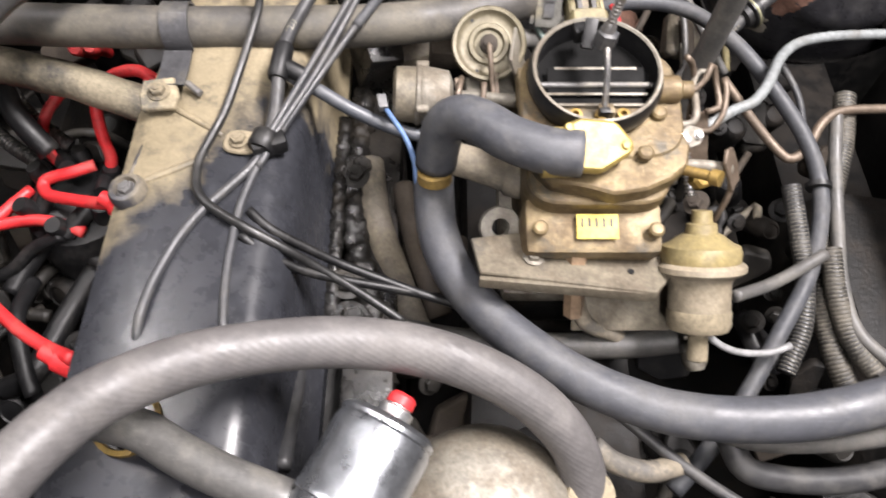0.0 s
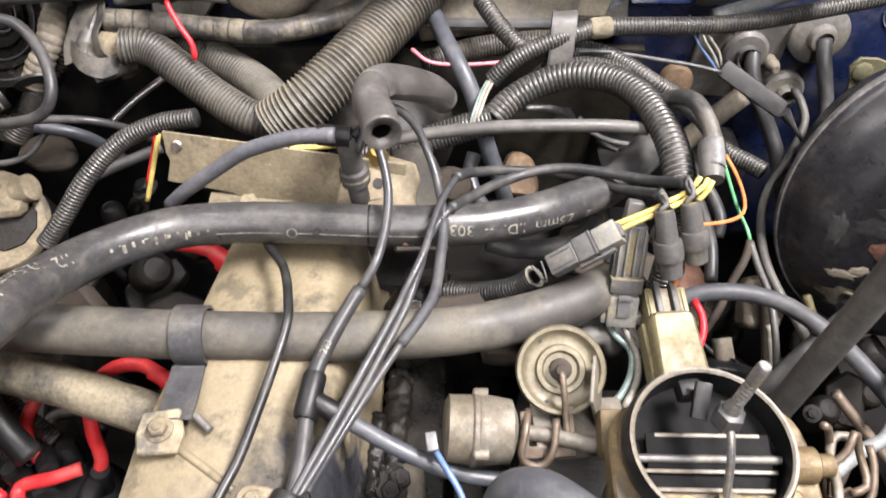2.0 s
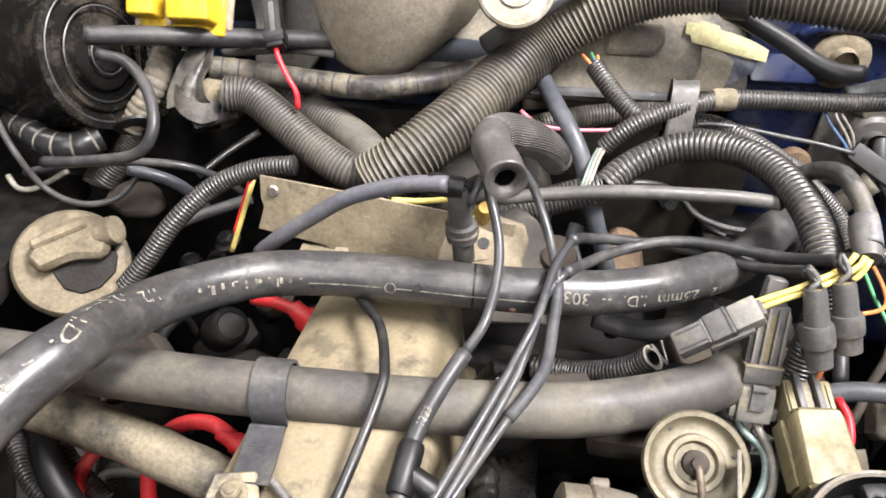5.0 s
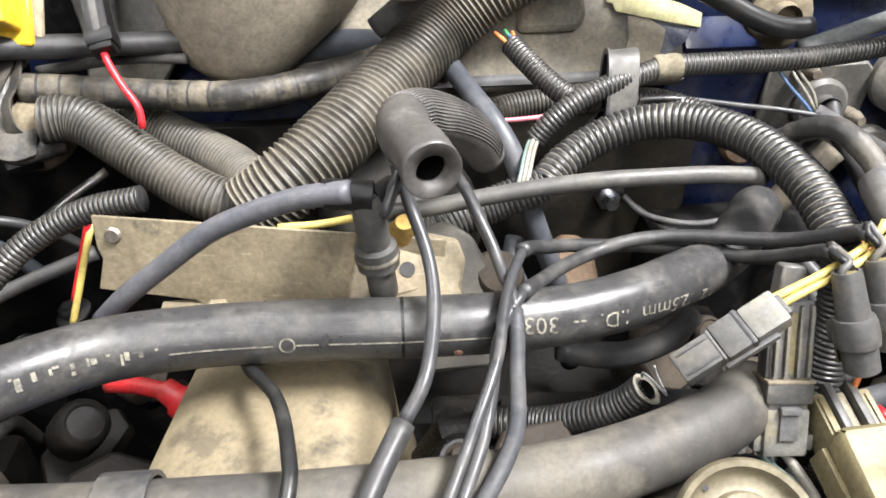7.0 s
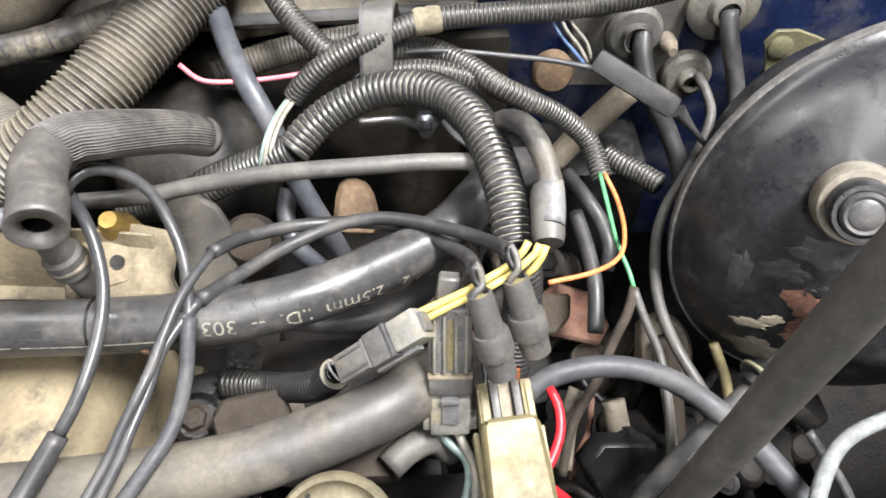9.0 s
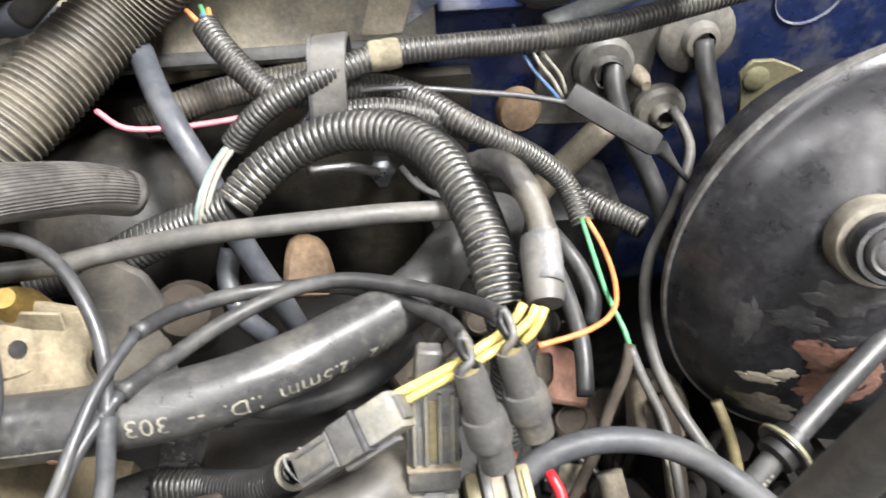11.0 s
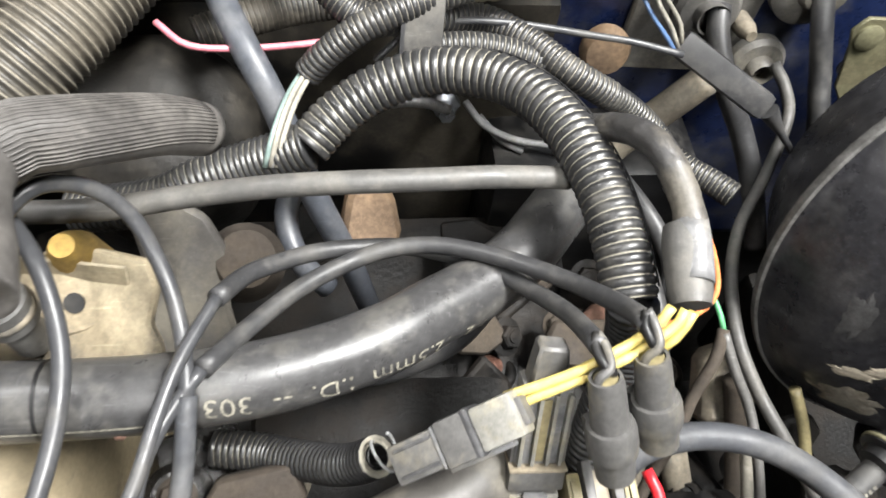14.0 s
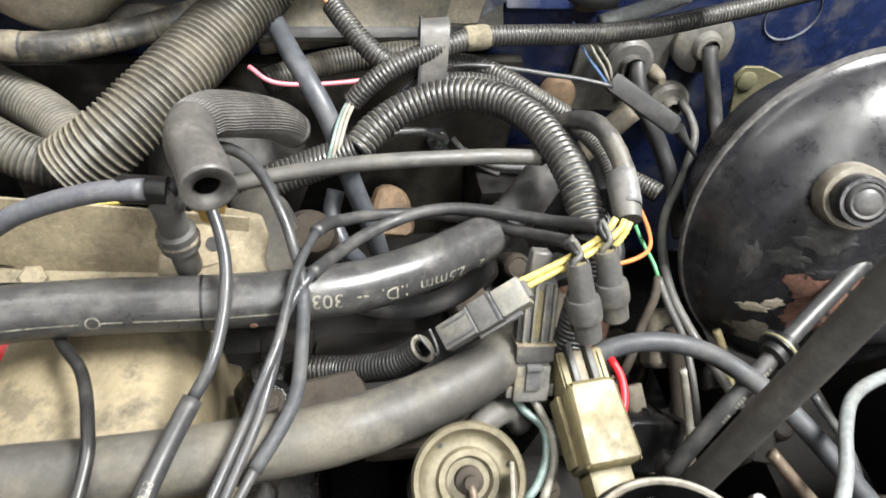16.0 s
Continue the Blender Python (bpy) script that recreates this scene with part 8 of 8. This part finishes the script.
for k, (u_, v_) in enumerate(((-0.05, 0.5), (-0.09, 0.9), (-0.11, 0.7), (-0.04, 1.2), (-0.13, 0.3))):
    km = frame_of(KC, KA)
    part("rust_spot", turned([(0.004, -0.001), (0.003, 0.0006)], km @ Vector((0.052 * math.cos(v_ * 2 - 2.2), 0.052 * math.sin(v_ * 2 - 2.2), u_)), km.to_3x3() @ Vector((math.cos(v_ * 2 - 2.2), math.sin(v_ * 2 - 2.2), 0)), 9), RUSTY, can)
rl = thing("relay_pair", (-0.305, 0.63, 1.08), "two yellow relays on a cream bracket", "relay")
rm = Matrix.Translation((-0.2970, 0.6060, 1.1080)) @ pose(0, 0, 0, 58, 0, 2)
part("bracket", plate([(-0.034, -0.016), (0.034, -0.018), (0.036, 0.006), (0.052, 0.030), (0.046, 0.052), (-0.030, 0.052), (-0.036, 0.010)], rm @ Matrix.Translation((0, 0, -0.004)), 0.003, 0.0008), BRACKET_CREAM, rl, "cream plastic bracket")
part("socket", plate([(-0.027, -0.017), (0.031, -0.019), (0.032, 0.014), (-0.030, 0.016)], rm, 0.005, 0.001), YELLOW, rl, "yellow socket under both relays")
for rx_, ry_, w_, d_, h_, sl in ((-0.0205, 0.004, 0.021, 0.026, 0.015, -0.05), (0.0125, 0.000, 0.031, 0.024, 0.019, 0.04)):
    rb = bmesh.new()
    block(rb, Matrix.Identity(4), w_, d_, h_, 0.0022, 3)
    for v in rb.verts:
        f_ = 1 - 0.10 * (v.co.z / h_ + 0.5)
        v.co.x, v.co.y = v.co.x * f_ + sl * v.co.z, v.co.y * f_
    rb.transform(rm @ Matrix.Translation((rx_, ry_, 0.005 + h_ / 2)))
    part("relay", rb, YELLOW, rl, "yellow relay")
part("divider", boxed(rm @ Matrix.Translation((-0.0062, 0.004, 0.006)), 0.004, 0.034, 0.006, 0.001), BRACKET_CREAM, rl, "cream rib between the relays")
part("bracket_leg", ribbon([rm @ Vector((-0.008, -0.015, -0.004)), rm @ Vector((-0.012, -0.024, -0.012)), rm @ Vector((-0.017, -0.030, -0.030)), rm @ Vector((-0.022, -0.036, -0.050))], (1, 0, 0.2), 0.007, 0.0025), RUBBER_GREY, rl, "dusty grey leg of the bracket")
bl = thing("blower_motor", (-0.14, 0.67, 1.0), "dusty beige rounded blower motor housing", "blower motor")
part("housing", turned([(0.010, 0.0), (0.022, 0.004), (0.032, 0.014), (0.046, 0.034), (0.062, 0.060), (0.070, 0.085), (0.072, 0.12), (0.072, 0.20)], (-0.178, 0.625, 1.055), (0.28, 0.42, 0.86), 48), BEIGE, bl)
part("white_cap", turned([(0.024, 0), (0.0255, 0.003), (0.025, 0.0068), (0.0232, 0.0078), (0.0215, 0.0055), (0.013, 0.0052), (0.012, 0.0068), (0.004, 0.007)], (-0.0695, 0.6037, 1.1320), (0.12, -0.85, 0.5), 36), WHITE, bl, "off-white round cap")
fh = thing("fuse_holder", (-0.24, 0.63, 1.07), "black in-line fuse holder above the duct", "fuse holder")
part("holder_body", boxed(along((-0.2245, 0.5800, 1.0945), (-0.2344, 0.6133, 1.1180), (0, -1, 0.9)), 0.044, 0.012, 0.010, 0.002), BLACK, fh)
part("holder_window", boxed(along((-0.2255, 0.5810, 1.1000), (-0.2325, 0.6050, 1.1180), (0, -1, 0.9)), 0.024, 0.004, 0.004, 0.001), RUBBER_GREY, fh)
part("holder_cap", boxed(along((-0.2248, 0.5815, 1.0955), (-0.2270, 0.5890, 1.1010), (0, -1, 0.9)), 0.009, 0.0145, 0.012, 0.002), BLACK, fh)
hose("holder_lead", [(-0.2344, 0.6133, 1.1180), (-0.2350, 0.6200, 1.1250), (-0.2360, 0.6350, 1.1350), (-0.2400, 0.6600, 1.1300)], 0.0022, CABLE_BLACK, parent=fh, seg=10)
of = thing("oil_filter", (-0.40, 0.50, 0.86), "tan dust-covered oil filter with cast boss", "oil filter")
OC, OA = Vector((-0.3693, 0.4930, 0.9650)), Vector((0.35, -0.55, 0.75)).normalized()
part("can", turned([(0.036, -0.1), (0.038, -0.095), (0.038, -0.014), (0.036, -0.012)], OC, OA, 40), BLACK, of)
part("cap", turned([(0.0375, -0.012), (0.039, -0.009), (0.039, -0.001), (0.036, 0.003), (0.030, 0.004), (0.012, 0.005)], OC, OA, 40), DIRTCAP, of, "tan dirt-caked end cap")
# Flat dark plate paints the shade of a hollow that is not cut.
part("recess_shade", plate([(-0.022, -0.014), (-0.016, -0.024), (-0.004, -0.029), (0.010, -0.027), (0.019, -0.019), (0.022, -0.006), (0.014, 0.006), (0.002, -0.002), (-0.010, 0.004), (-0.020, 0.0)], frame_of(OC, OA) @ pose(0.006, 0.004, 0.0045, 0, 0, 25), 0.002, 0.0006), CAST, of, "flat dark plate painting the shade of a recess")
part("cast_boss", plate([(-0.026, -0.002), (-0.004, -0.008), (0.012, -0.022), (0.024, -0.014), (0.028, 0.006), (0.012, 0.016), (-0.010, 0.020), (-0.026, 0.012)], frame_of(OC, OA) @ pose(0.004, 0.008, 0.004, 0, 0, 25), 0.015, 0.004), DIRTCAP, of)
part("boss_rib", plate([(-0.020, -0.003), (0.020, -0.004), (0.018, 0.004), (-0.018, 0.004)], frame_of(OC, OA) @ pose(0.0, 0.018, 0.015, 0, 0, 10), 0.007, 0.002), DIRTCAP, of)
part("boss_bolt", turned([(0.010, 0), (0.010, 0.012), (0.007, 0.014)], frame_of(OC, OA) @ Vector((0.026, 0.012, 0.012)), (0.9, 0.1, 0.3), 18), DIRTCAP, of)
hr = thing("heater_valve", (-0.31, 0.60, 0.95), "dust-caked heater valve body under the looms", "valve")
part("valve_body", turned([(0.018, -0.02), (0.02, 0.0), (0.016, 0.014), (0.008, 0.018)], (-0.2791, 0.5921, 1.0450), (0.5, -0.6, 0.6), 24), DIRTCAP, hr)
part("valve_wrap", boxed(Matrix.Translation((-0.2946, 0.5944, 1.0500)) @ pose(0, 0, 0, 40, 0, 30), 0.022, 0.06, 0.012, 0.004), BLACK, hr)
tagged(part("tape_tail", ribbon([(-0.2900, 0.6260, 1.0930), (-0.2915, 0.6120, 1.0800), (-0.2960, 0.5990, 1.0660), (-0.2930, 0.5900, 1.0560), (-0.2820, 0.5840, 1.0500)], (1, 0.1, 0.25), 0.020, 0.003), TAPE_BLACK), "loose tail of black tape on the loom", "tape")
tagged(part("rust_bracket", plate([(-0.024, -0.012), (0.0, -0.017), (0.022, -0.008), (0.026, 0.004), (0.010, 0.016), (-0.012, 0.012), (-0.026, 0.002)], Matrix.Translation((-0.3496, 0.5665, 0.9650)) @ pose(0, 0, 0, 30, 0, -20), 0.012, 0.003), RUSTY), "rusty bracket under the dusty loom", "bracket")
tagged(part("tan_bracket", boxed(Matrix.Translation((-0.4267, 0.6141, 1.0000)) @ pose(0, 0, 0, 40, 0, -20), 0.06, 0.05, 0.01, 0.004), DIRTCAP), "dirt-caked bracket beneath the canister", "bracket")

# ---- oily clutter between the larger parts ----
def clutter(box, count, seed, parent, stuff=None):
    """Dark castings, bolts and pipe ends that fill the gaps of the engine."""
    rng = random.Random(seed)
    (x0, x1), (y0, y1), (z0, z1) = box
    for k in range(count):
        p = Vector((rng.uniform(x0, x1), rng.uniform(y0, y1), rng.uniform(z0, z1)))
        ax = Vector((rng.uniform(-0.5, 0.5), rng.uniform(-0.9, 0.1), rng.uniform(0.4, 1))).normalized()
        m_ = rng.choice(stuff or (CAST, CAST, CAST, GRIMY, GRIMY, BLACK, RUSTY))
        kind = rng.random()
        if kind < 0.3:
            hex_bolt(p, ax, rng.uniform(0.004, 0.007), parent, m_, 1.6)
        elif kind < 0.55:
            w = rng.uniform(0.016, 0.034)
            part("cast_lug", plate([(-w, -w * 0.5), (w * 0.7, -w * 0.6), (w, -w * 0.1), (w * 0.5, w * 0.6), (-w * 0.4, w * 0.7), (-w * 0.9, w * 0.2)], frame_of(p, ax, rng.uniform(0, 360)), rng.uniform(0.006, 0.016), 0.002), m_, parent)
        elif kind < 0.8:
            q = p + Vector((rng.uniform(-0.05, 0.05), rng.uniform(-0.05, 0.05), rng.uniform(-0.03, 0.01)))
            hose("pipe", [p, p.lerp(q, 0.5) + Vector((rng.uniform(-0.02, 0.02), rng.uniform(-0.02, 0.02), 0.006)), q, q + (q - p) * 0.4 + Vector((0, 0, -0.04))], rng.uniform(0.002, 0.0055), m_, parent=parent, seg=10)
        else:
            r = rng.uniform(0.006, 0.013)
            part("boss", turned([(r * 1.2, -0.03), (r * 1.15, -0.004), (r, 0.0), (r * 0.8, 0.002), (r * 0.7, 0.001), (r * 0.4, 0.002)], p, ax, 18), m_, parent)


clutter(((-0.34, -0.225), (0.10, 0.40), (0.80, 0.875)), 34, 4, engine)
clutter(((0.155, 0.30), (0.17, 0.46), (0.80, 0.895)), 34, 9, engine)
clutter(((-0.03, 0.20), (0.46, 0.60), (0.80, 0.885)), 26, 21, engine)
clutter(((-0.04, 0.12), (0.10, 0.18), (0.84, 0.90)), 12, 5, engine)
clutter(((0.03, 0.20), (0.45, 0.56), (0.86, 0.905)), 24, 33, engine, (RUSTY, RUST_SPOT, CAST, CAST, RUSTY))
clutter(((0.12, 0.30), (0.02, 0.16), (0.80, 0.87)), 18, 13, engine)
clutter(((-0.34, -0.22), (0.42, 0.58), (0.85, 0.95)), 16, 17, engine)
# oily rail beside the valve cover
hose("sludge_ridge", [(-0.0640, 0.4100, 0.898), (-0.0660, 0.3700, 0.900), (-0.0680, 0.3300, 0.902), (-0.0670, 0.2900, 0.902), (-0.0600, 0.2500, 0.900), (-0.0500, 0.2100, 0.896), (-0.0400, 0.1600, 0.890)], 0.0095, OILY, parent=engine, label="wet black sludge along the head", lump=0.4, grain=150.0, step=0.002, seg=22)
hose("sludge_ridge", [(-0.0765, 0.3700, 0.912), (-0.0770, 0.3200, 0.912), (-0.0765, 0.2700, 0.911), (-0.0755, 0.2000, 0.909)], 0.0050, OILY, parent=engine, lump=0.5, grain=220.0, step=0.002, seg=16)
for sy in (0.317, 0.225):
    hex_bolt((-0.066, sy, 0.912), (0.15, -0.2, 1), 0.0065, engine, GRIMY, 1.7)
lever = part("lever_end", plate([(-0.007, -0.012), (0.005, -0.013), (0.008, -0.004), (0.007, 0.010), (0.0, 0.014), (-0.006, 0.010)], pose(0.160, 0.239, 1.026, 60, 0, 60), 0.002, 0.0005), COPPER, carb, "brown steel throttle lever end")
part("fork_bracket", plate([(-0.014, -0.012), (0.014, -0.012), (0.014, 0.014), (0.010, 0.014), (0.010, -0.006), (-0.010, -0.006), (-0.010, 0.012), (-0.014, 0.012)], pose(0.022, 0.312, 1.004, 35, 0, 4), 0.002, 0.0004), COPPER, egr, "brown steel fork bracket")

# ---- taped looms of the back corner ----
tape = thing("crumpled_tape", (-0.2853, 0.6172, 1.0850), "crumpled dusty black tape strips round a loom", "tape")
hose("core", [(-0.2853, 0.6172, 1.0850), (-0.2894, 0.5850, 1.0680), (-0.2904, 0.5704, 1.0560), (-0.2791, 0.5662, 1.0460), (-0.2639, 0.5810, 1.0450)], 0.0066, TAPE_BLACK, parent=tape, pitch=0.009, slot=True, depth=0.03, lump=0.2, grain=90.0, step=0.0025, seg=24)
for pts, across, w_ in (([(-0.2850, 0.6120, 1.0880), (-0.2905, 0.5900, 1.0780), (-0.2960, 0.5760, 1.0660), (-0.2950, 0.5640, 1.0560)], (1, 0.2, 0.3), 0.019),
                        ([(-0.2990, 0.5700, 1.0620), (-0.2900, 0.5610, 1.0580), (-0.2780, 0.5600, 1.0530), (-0.2690, 0.5680, 1.0520)], (0.1, 0.6, 0.8), 0.014),
                        ([(-0.2810, 0.6040, 1.0860), (-0.2800, 0.5880, 1.0760), (-0.2830, 0.5760, 1.0680), (-0.2780, 0.5690, 1.0560), (-0.2650, 0.5760, 1.0530)], (0.9, -0.3, 0.5), 0.010)):
    part("strip", ribbon(pts, across, w_, 0.0016), TAPE_BLACK, tape)
hose("taped_loom", [(-0.3213, 0.6270, 1.0800), (-0.3195, 0.5953, 1.0660), (-0.3271, 0.5803, 1.0500), (-0.3410, 0.5708, 1.0300)], 0.0092, RUBBER_TAN, "dust-caked taped loom beside the canister", "wire loom", pitch=0.0055, slot=True, depth=0.07, lump=0.16, grain=70.0, step=0.0025, seg=24)
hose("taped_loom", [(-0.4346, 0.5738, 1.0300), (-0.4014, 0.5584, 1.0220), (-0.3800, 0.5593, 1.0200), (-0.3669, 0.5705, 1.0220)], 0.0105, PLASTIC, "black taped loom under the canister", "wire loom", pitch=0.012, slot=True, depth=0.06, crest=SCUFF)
tagged(part("zip_tie", turned([(0.0150, -0.0015), (0.0158, -0.001), (0.0158, 0.001), (0.0150, 0.0015)], (-0.3337, 0.5677, 1.0350), (-0.3, 0.7, 0.6), 24), BLACK), "black cable tie round the dusty looms", "cable tie")

# ---- number on the vacuum sleeve ----
sleeve = bpy.data.objects["vacuum_line.001"]
vs, fs = text_drawing("1223", 0.0055)
tagged(wrap([(x, y - 0.002) for x, y in vs], fs, [(-0.0790, 0.3790, 1.0380), (-0.0890, 0.3600, 1.0320), (-0.0960, 0.3400, 1.0300), (-0.1000, 0.3180, 1.0270), (-0.1010, 0.2900, 1.0180), (-0.1040, 0.2640, 1.0130)], 0.0042, 0.046, 0.0002, "printed_marking", sleeve, flip=True), "small white printed number")

# Black lining darkens the open loom end in place of its own shade.
part("bore", turned([(0.0040, -0.012), (0.0042, 0.0005), (0.0038, 0.0006), (0.0034, -0.011), (0.0005, -0.0115)], (0.0220, 0.4175, 1.0030), (0.5, -0.1, 0.78), 20), BORE_SHADE, bpy.data.objects["wire_loom.007"], "black lining painting the shade inside the loom end")
# curled wire at the open loom end
curl_c = Vector((0.0225, 0.4160, 1.0060))
cm = frame_of(curl_c, (0.85, 0.25, 0.45))
curl = thing("curled_wire", curl_c, "pale wire curled at the open loom end", "wire")
hose("strand", [cm @ Vector((0.0062 * math.cos(0.6 * k), 0.0062 * math.sin(0.6 * k), 0.0006 * k)) for k in range(12)], 0.0006, WIRE["grey"], parent=curl, seg=8, step=0.0015)

# ---- worn printing on the throttle cable, a dark ring on the heater hose ----
cable = bpy.data.objects["throttle_cable"]
vs, fs = bars([(0.0022 * k, 0.0004, 0.0013, 0.0019 + 0.0005 * (k % 2)) for k in range(8)] + [(0.0205 + 0.0022 * k, 0.0004, 0.0013, 0.0022) for k in range(4)] + [(0.0335 + 0.0022 * k, 0.0004, 0.0012, 0.002) for k in range(3)])
tagged(wrap(vs, fs, [(0.3410, 0.4880, 1.0260), (0.3010, 0.4605, 1.0120), (0.2700, 0.4410, 1.0000), (0.2450, 0.4255, 0.9900), (0.2235, 0.4115, 0.9815), (0.2060, 0.4000, 0.9700), (0.1900, 0.3900, 0.9550), (0.1760, 0.3810, 0.9380), (0.1650, 0.3730, 0.9200)], 0.0052, 0.1583, 0.0002, "printed_marking", cable, flip=False), "worn pale printed marks")
line_h, len_h = spline(HEATER, 0.001)
ih = int(0.2959 / len_h * (len(line_h) - 1))
part("ring_band", turned([(0.0120, -0.0009), (0.0128, -0.0006), (0.0128, 0.0006), (0.0120, 0.0009)], line_h[ih], line_h[ih + 1] - line_h[ih - 1], 26), BLACK, heater, "black band round the hose")
# greasy bolt with an orange paint dab, and a dark bracket beside it
gp = Vector((-0.0560, 0.4201, 0.9580))
part("grease_boss", turned([(0.016, -0.05), (0.0155, -0.012), (0.013, -0.006), (0.0135, -0.002), (0.010, 0.001)], gp, (0.05, -0.35, 0.9), 20), OILY, engine)
hex_bolt(gp, (0.05, -0.35, 0.9), 0.0062, engine, RUSTY, 1.3)
part("paint_dab", turned([(0.0026, -0.0005), (0.002, 0.0006), (0.0008, 0.0008)], gp + Vector((-0.002, 0.012, -0.001)), (0, -0.5, 0.8), 9), WIRE["orange"], engine, "dab of orange paint")
part("dark_bracket", plate([(-0.018, -0.010), (0.010, -0.013), (0.019, -0.003), (0.016, 0.011), (-0.012, 0.012), (-0.019, 0.004)], frame_of((-0.0242, 0.4164, 0.9650), (0.1, -0.5, 0.85)), 0.01, 0.0015), RUSTY, engine, "dull brown cast bracket")

e0, e1 = Vector(ELBOW_LINE[0]), Vector(ELBOW_LINE[1])
# Black lining paints the shade deep in the elbow's mouth.
part("bore", turned([(0.0051, -0.022), (0.0053, -0.0005), (0.0050, 0.0), (0.0047, -0.002), (0.0043, -0.020), (0.001, -0.0205)], e0 + (e1 - e0).normalized() * 0.0035, e0 - e1, 32), BORE_SHADE, el, "black lining painting the shade inside the hose mouth")
# bent linkage beside the throttle
hose("link_rod", [(0.128, 0.262, 1.036), (0.139, 0.262, 1.037), (0.143, 0.268, 1.038), (0.143, 0.286, 1.044), (0.147, 0.292, 1.046), (0.156, 0.292, 1.045)], 0.0022, ALLOY, parent=carb)
part("lever_plate", plate([(-0.010, -0.004), (0.006, -0.005), (0.011, 0.002), (0.004, 0.008), (-0.004, 0.005), (-0.011, 0.006)], frame_of((0.137, 0.254, 1.032), (0.1, -0.5, 0.8), 15), 0.0018, 0.0004), ALLOY, carb)
part("pivot_nut", turned([(0.0042, -0.002), (0.0042, 0.0025), (0.0025, 0.0032), (0.0022, 0.006)], (0.134, 0.253, 1.0335), (0.1, -0.5, 0.8), 6), STEEL, carb)
part("pivot_nut", turned([(0.0036, -0.002), (0.0036, 0.002), (0.002, 0.0026), (0.002, 0.005)], (0.143, 0.257, 1.0325), (0.1, -0.5, 0.8), 6), STEEL, carb)

# ---- slits of the split looms ----
def slit(ob, pts, r, s0, s1, turn, width, material):
    """The dark overlap seam along a split loom; turn: its angle round the loom, from straight up."""
    line, length = spline(pts, 0.003)
    vs, fs = [], []
    for i in range(1, len(line) - 1):
        f = i / (len(line) - 1)
        if not s0 <= f <= s1:
            continue
        t = (line[i + 1] - line[i - 1]).normalized()
        u = (Vector((0, 0, 1)) - t * t.z).normalized()
        v = t.cross(u)
        wob = 0.18 * math.sin(i * 1.9) + 0.1 * math.sin(i * 0.7)
        for side, lift in ((-1, 0.0), (-0.3, 0.0006), (0.3, 0.0006), (1, 0.0)):
            a = turn + (side + wob) * width / r
            vs.append(line[i] + (u * math.cos(a) + v * math.sin(a)) * (r + lift))
    rows = len(vs) // 4
    for i in range(rows - 1):
        for k in range(3):
            b = i * 4 + k
            fs.append((b, b + 1, b + 5, b + 4))
    seam = new("seam", mesh_of("seam", vs, fs, material))
    under(seam, ob)
    return tagged(seam, "dark ragged slit along the loom")


arch = bpy.data.objects["wire_loom"]
slit(arch, [(-0.0021, 0.5376, 1.0300), (0.0085, 0.5462, 1.0370), (0.0248, 0.5535, 1.0450), (0.0450, 0.5559, 1.0520), (0.0640, 0.5507, 1.0570), (0.0803, 0.5394, 1.0600), (0.0919, 0.5212, 1.0620), (0.0991, 0.5009, 1.0620), (0.1032, 0.4817, 1.0600), (0.1054, 0.4657, 1.0560), (0.1068, 0.4498, 1.0500)], 0.0096, 0.42, 0.99, -0.95, 0.0007, BLACK)

# ---- between the coolant hose and the distributor ----
bp_ = thing("blue_plug", (-0.196, 0.392, 0.97), "small blue plastic plug behind the hose strap", "plug")
part("plug_body", boxed(pose(-0.196, 0.393, 0.985, 20, 0, 25), 0.020, 0.012, 0.010, 0.002), WIRE["blue"], bp_)
part("plug_stem", turned([(0.0045, -0.03), (0.0045, 0.0)], (-0.196, 0.394, 0.982), (0.1, 0.2, 1), 12), BLACK, bp_)
for k, x in enumerate((-0.2745, -0.2640)):
    tagged(part("plug_boot", turned([(0.0042, -0.03), (0.0046, 0.0), (0.0052, 0.001), (0.0052, 0.012), (0.0040, 0.014)], (x, 0.4020 + 0.002 * k, 0.955), (0.1, -0.5, 0.6), 16), RED), "red rubber boot end beside the distributor", "plug boot", "spark plug boots")
clutter(((-0.42, -0.30), (0.18, 0.46), (0.80, 0.865)), 30, 41, engine, (GRIMY, GRIMY, CAST, RUSTY))
clutter(((-0.27, -0.22), (0.12, 0.34), (0.80, 0.865)), 16, 43, engine, (GRIMY, GRIMY, CAST))
clutter(((0.10, 0.26), (0.18, 0.42), (0.86, 0.905)), 26, 47, engine, (GRIMY, CAST, RUSTY, RUBBER_TAN, BLACK))
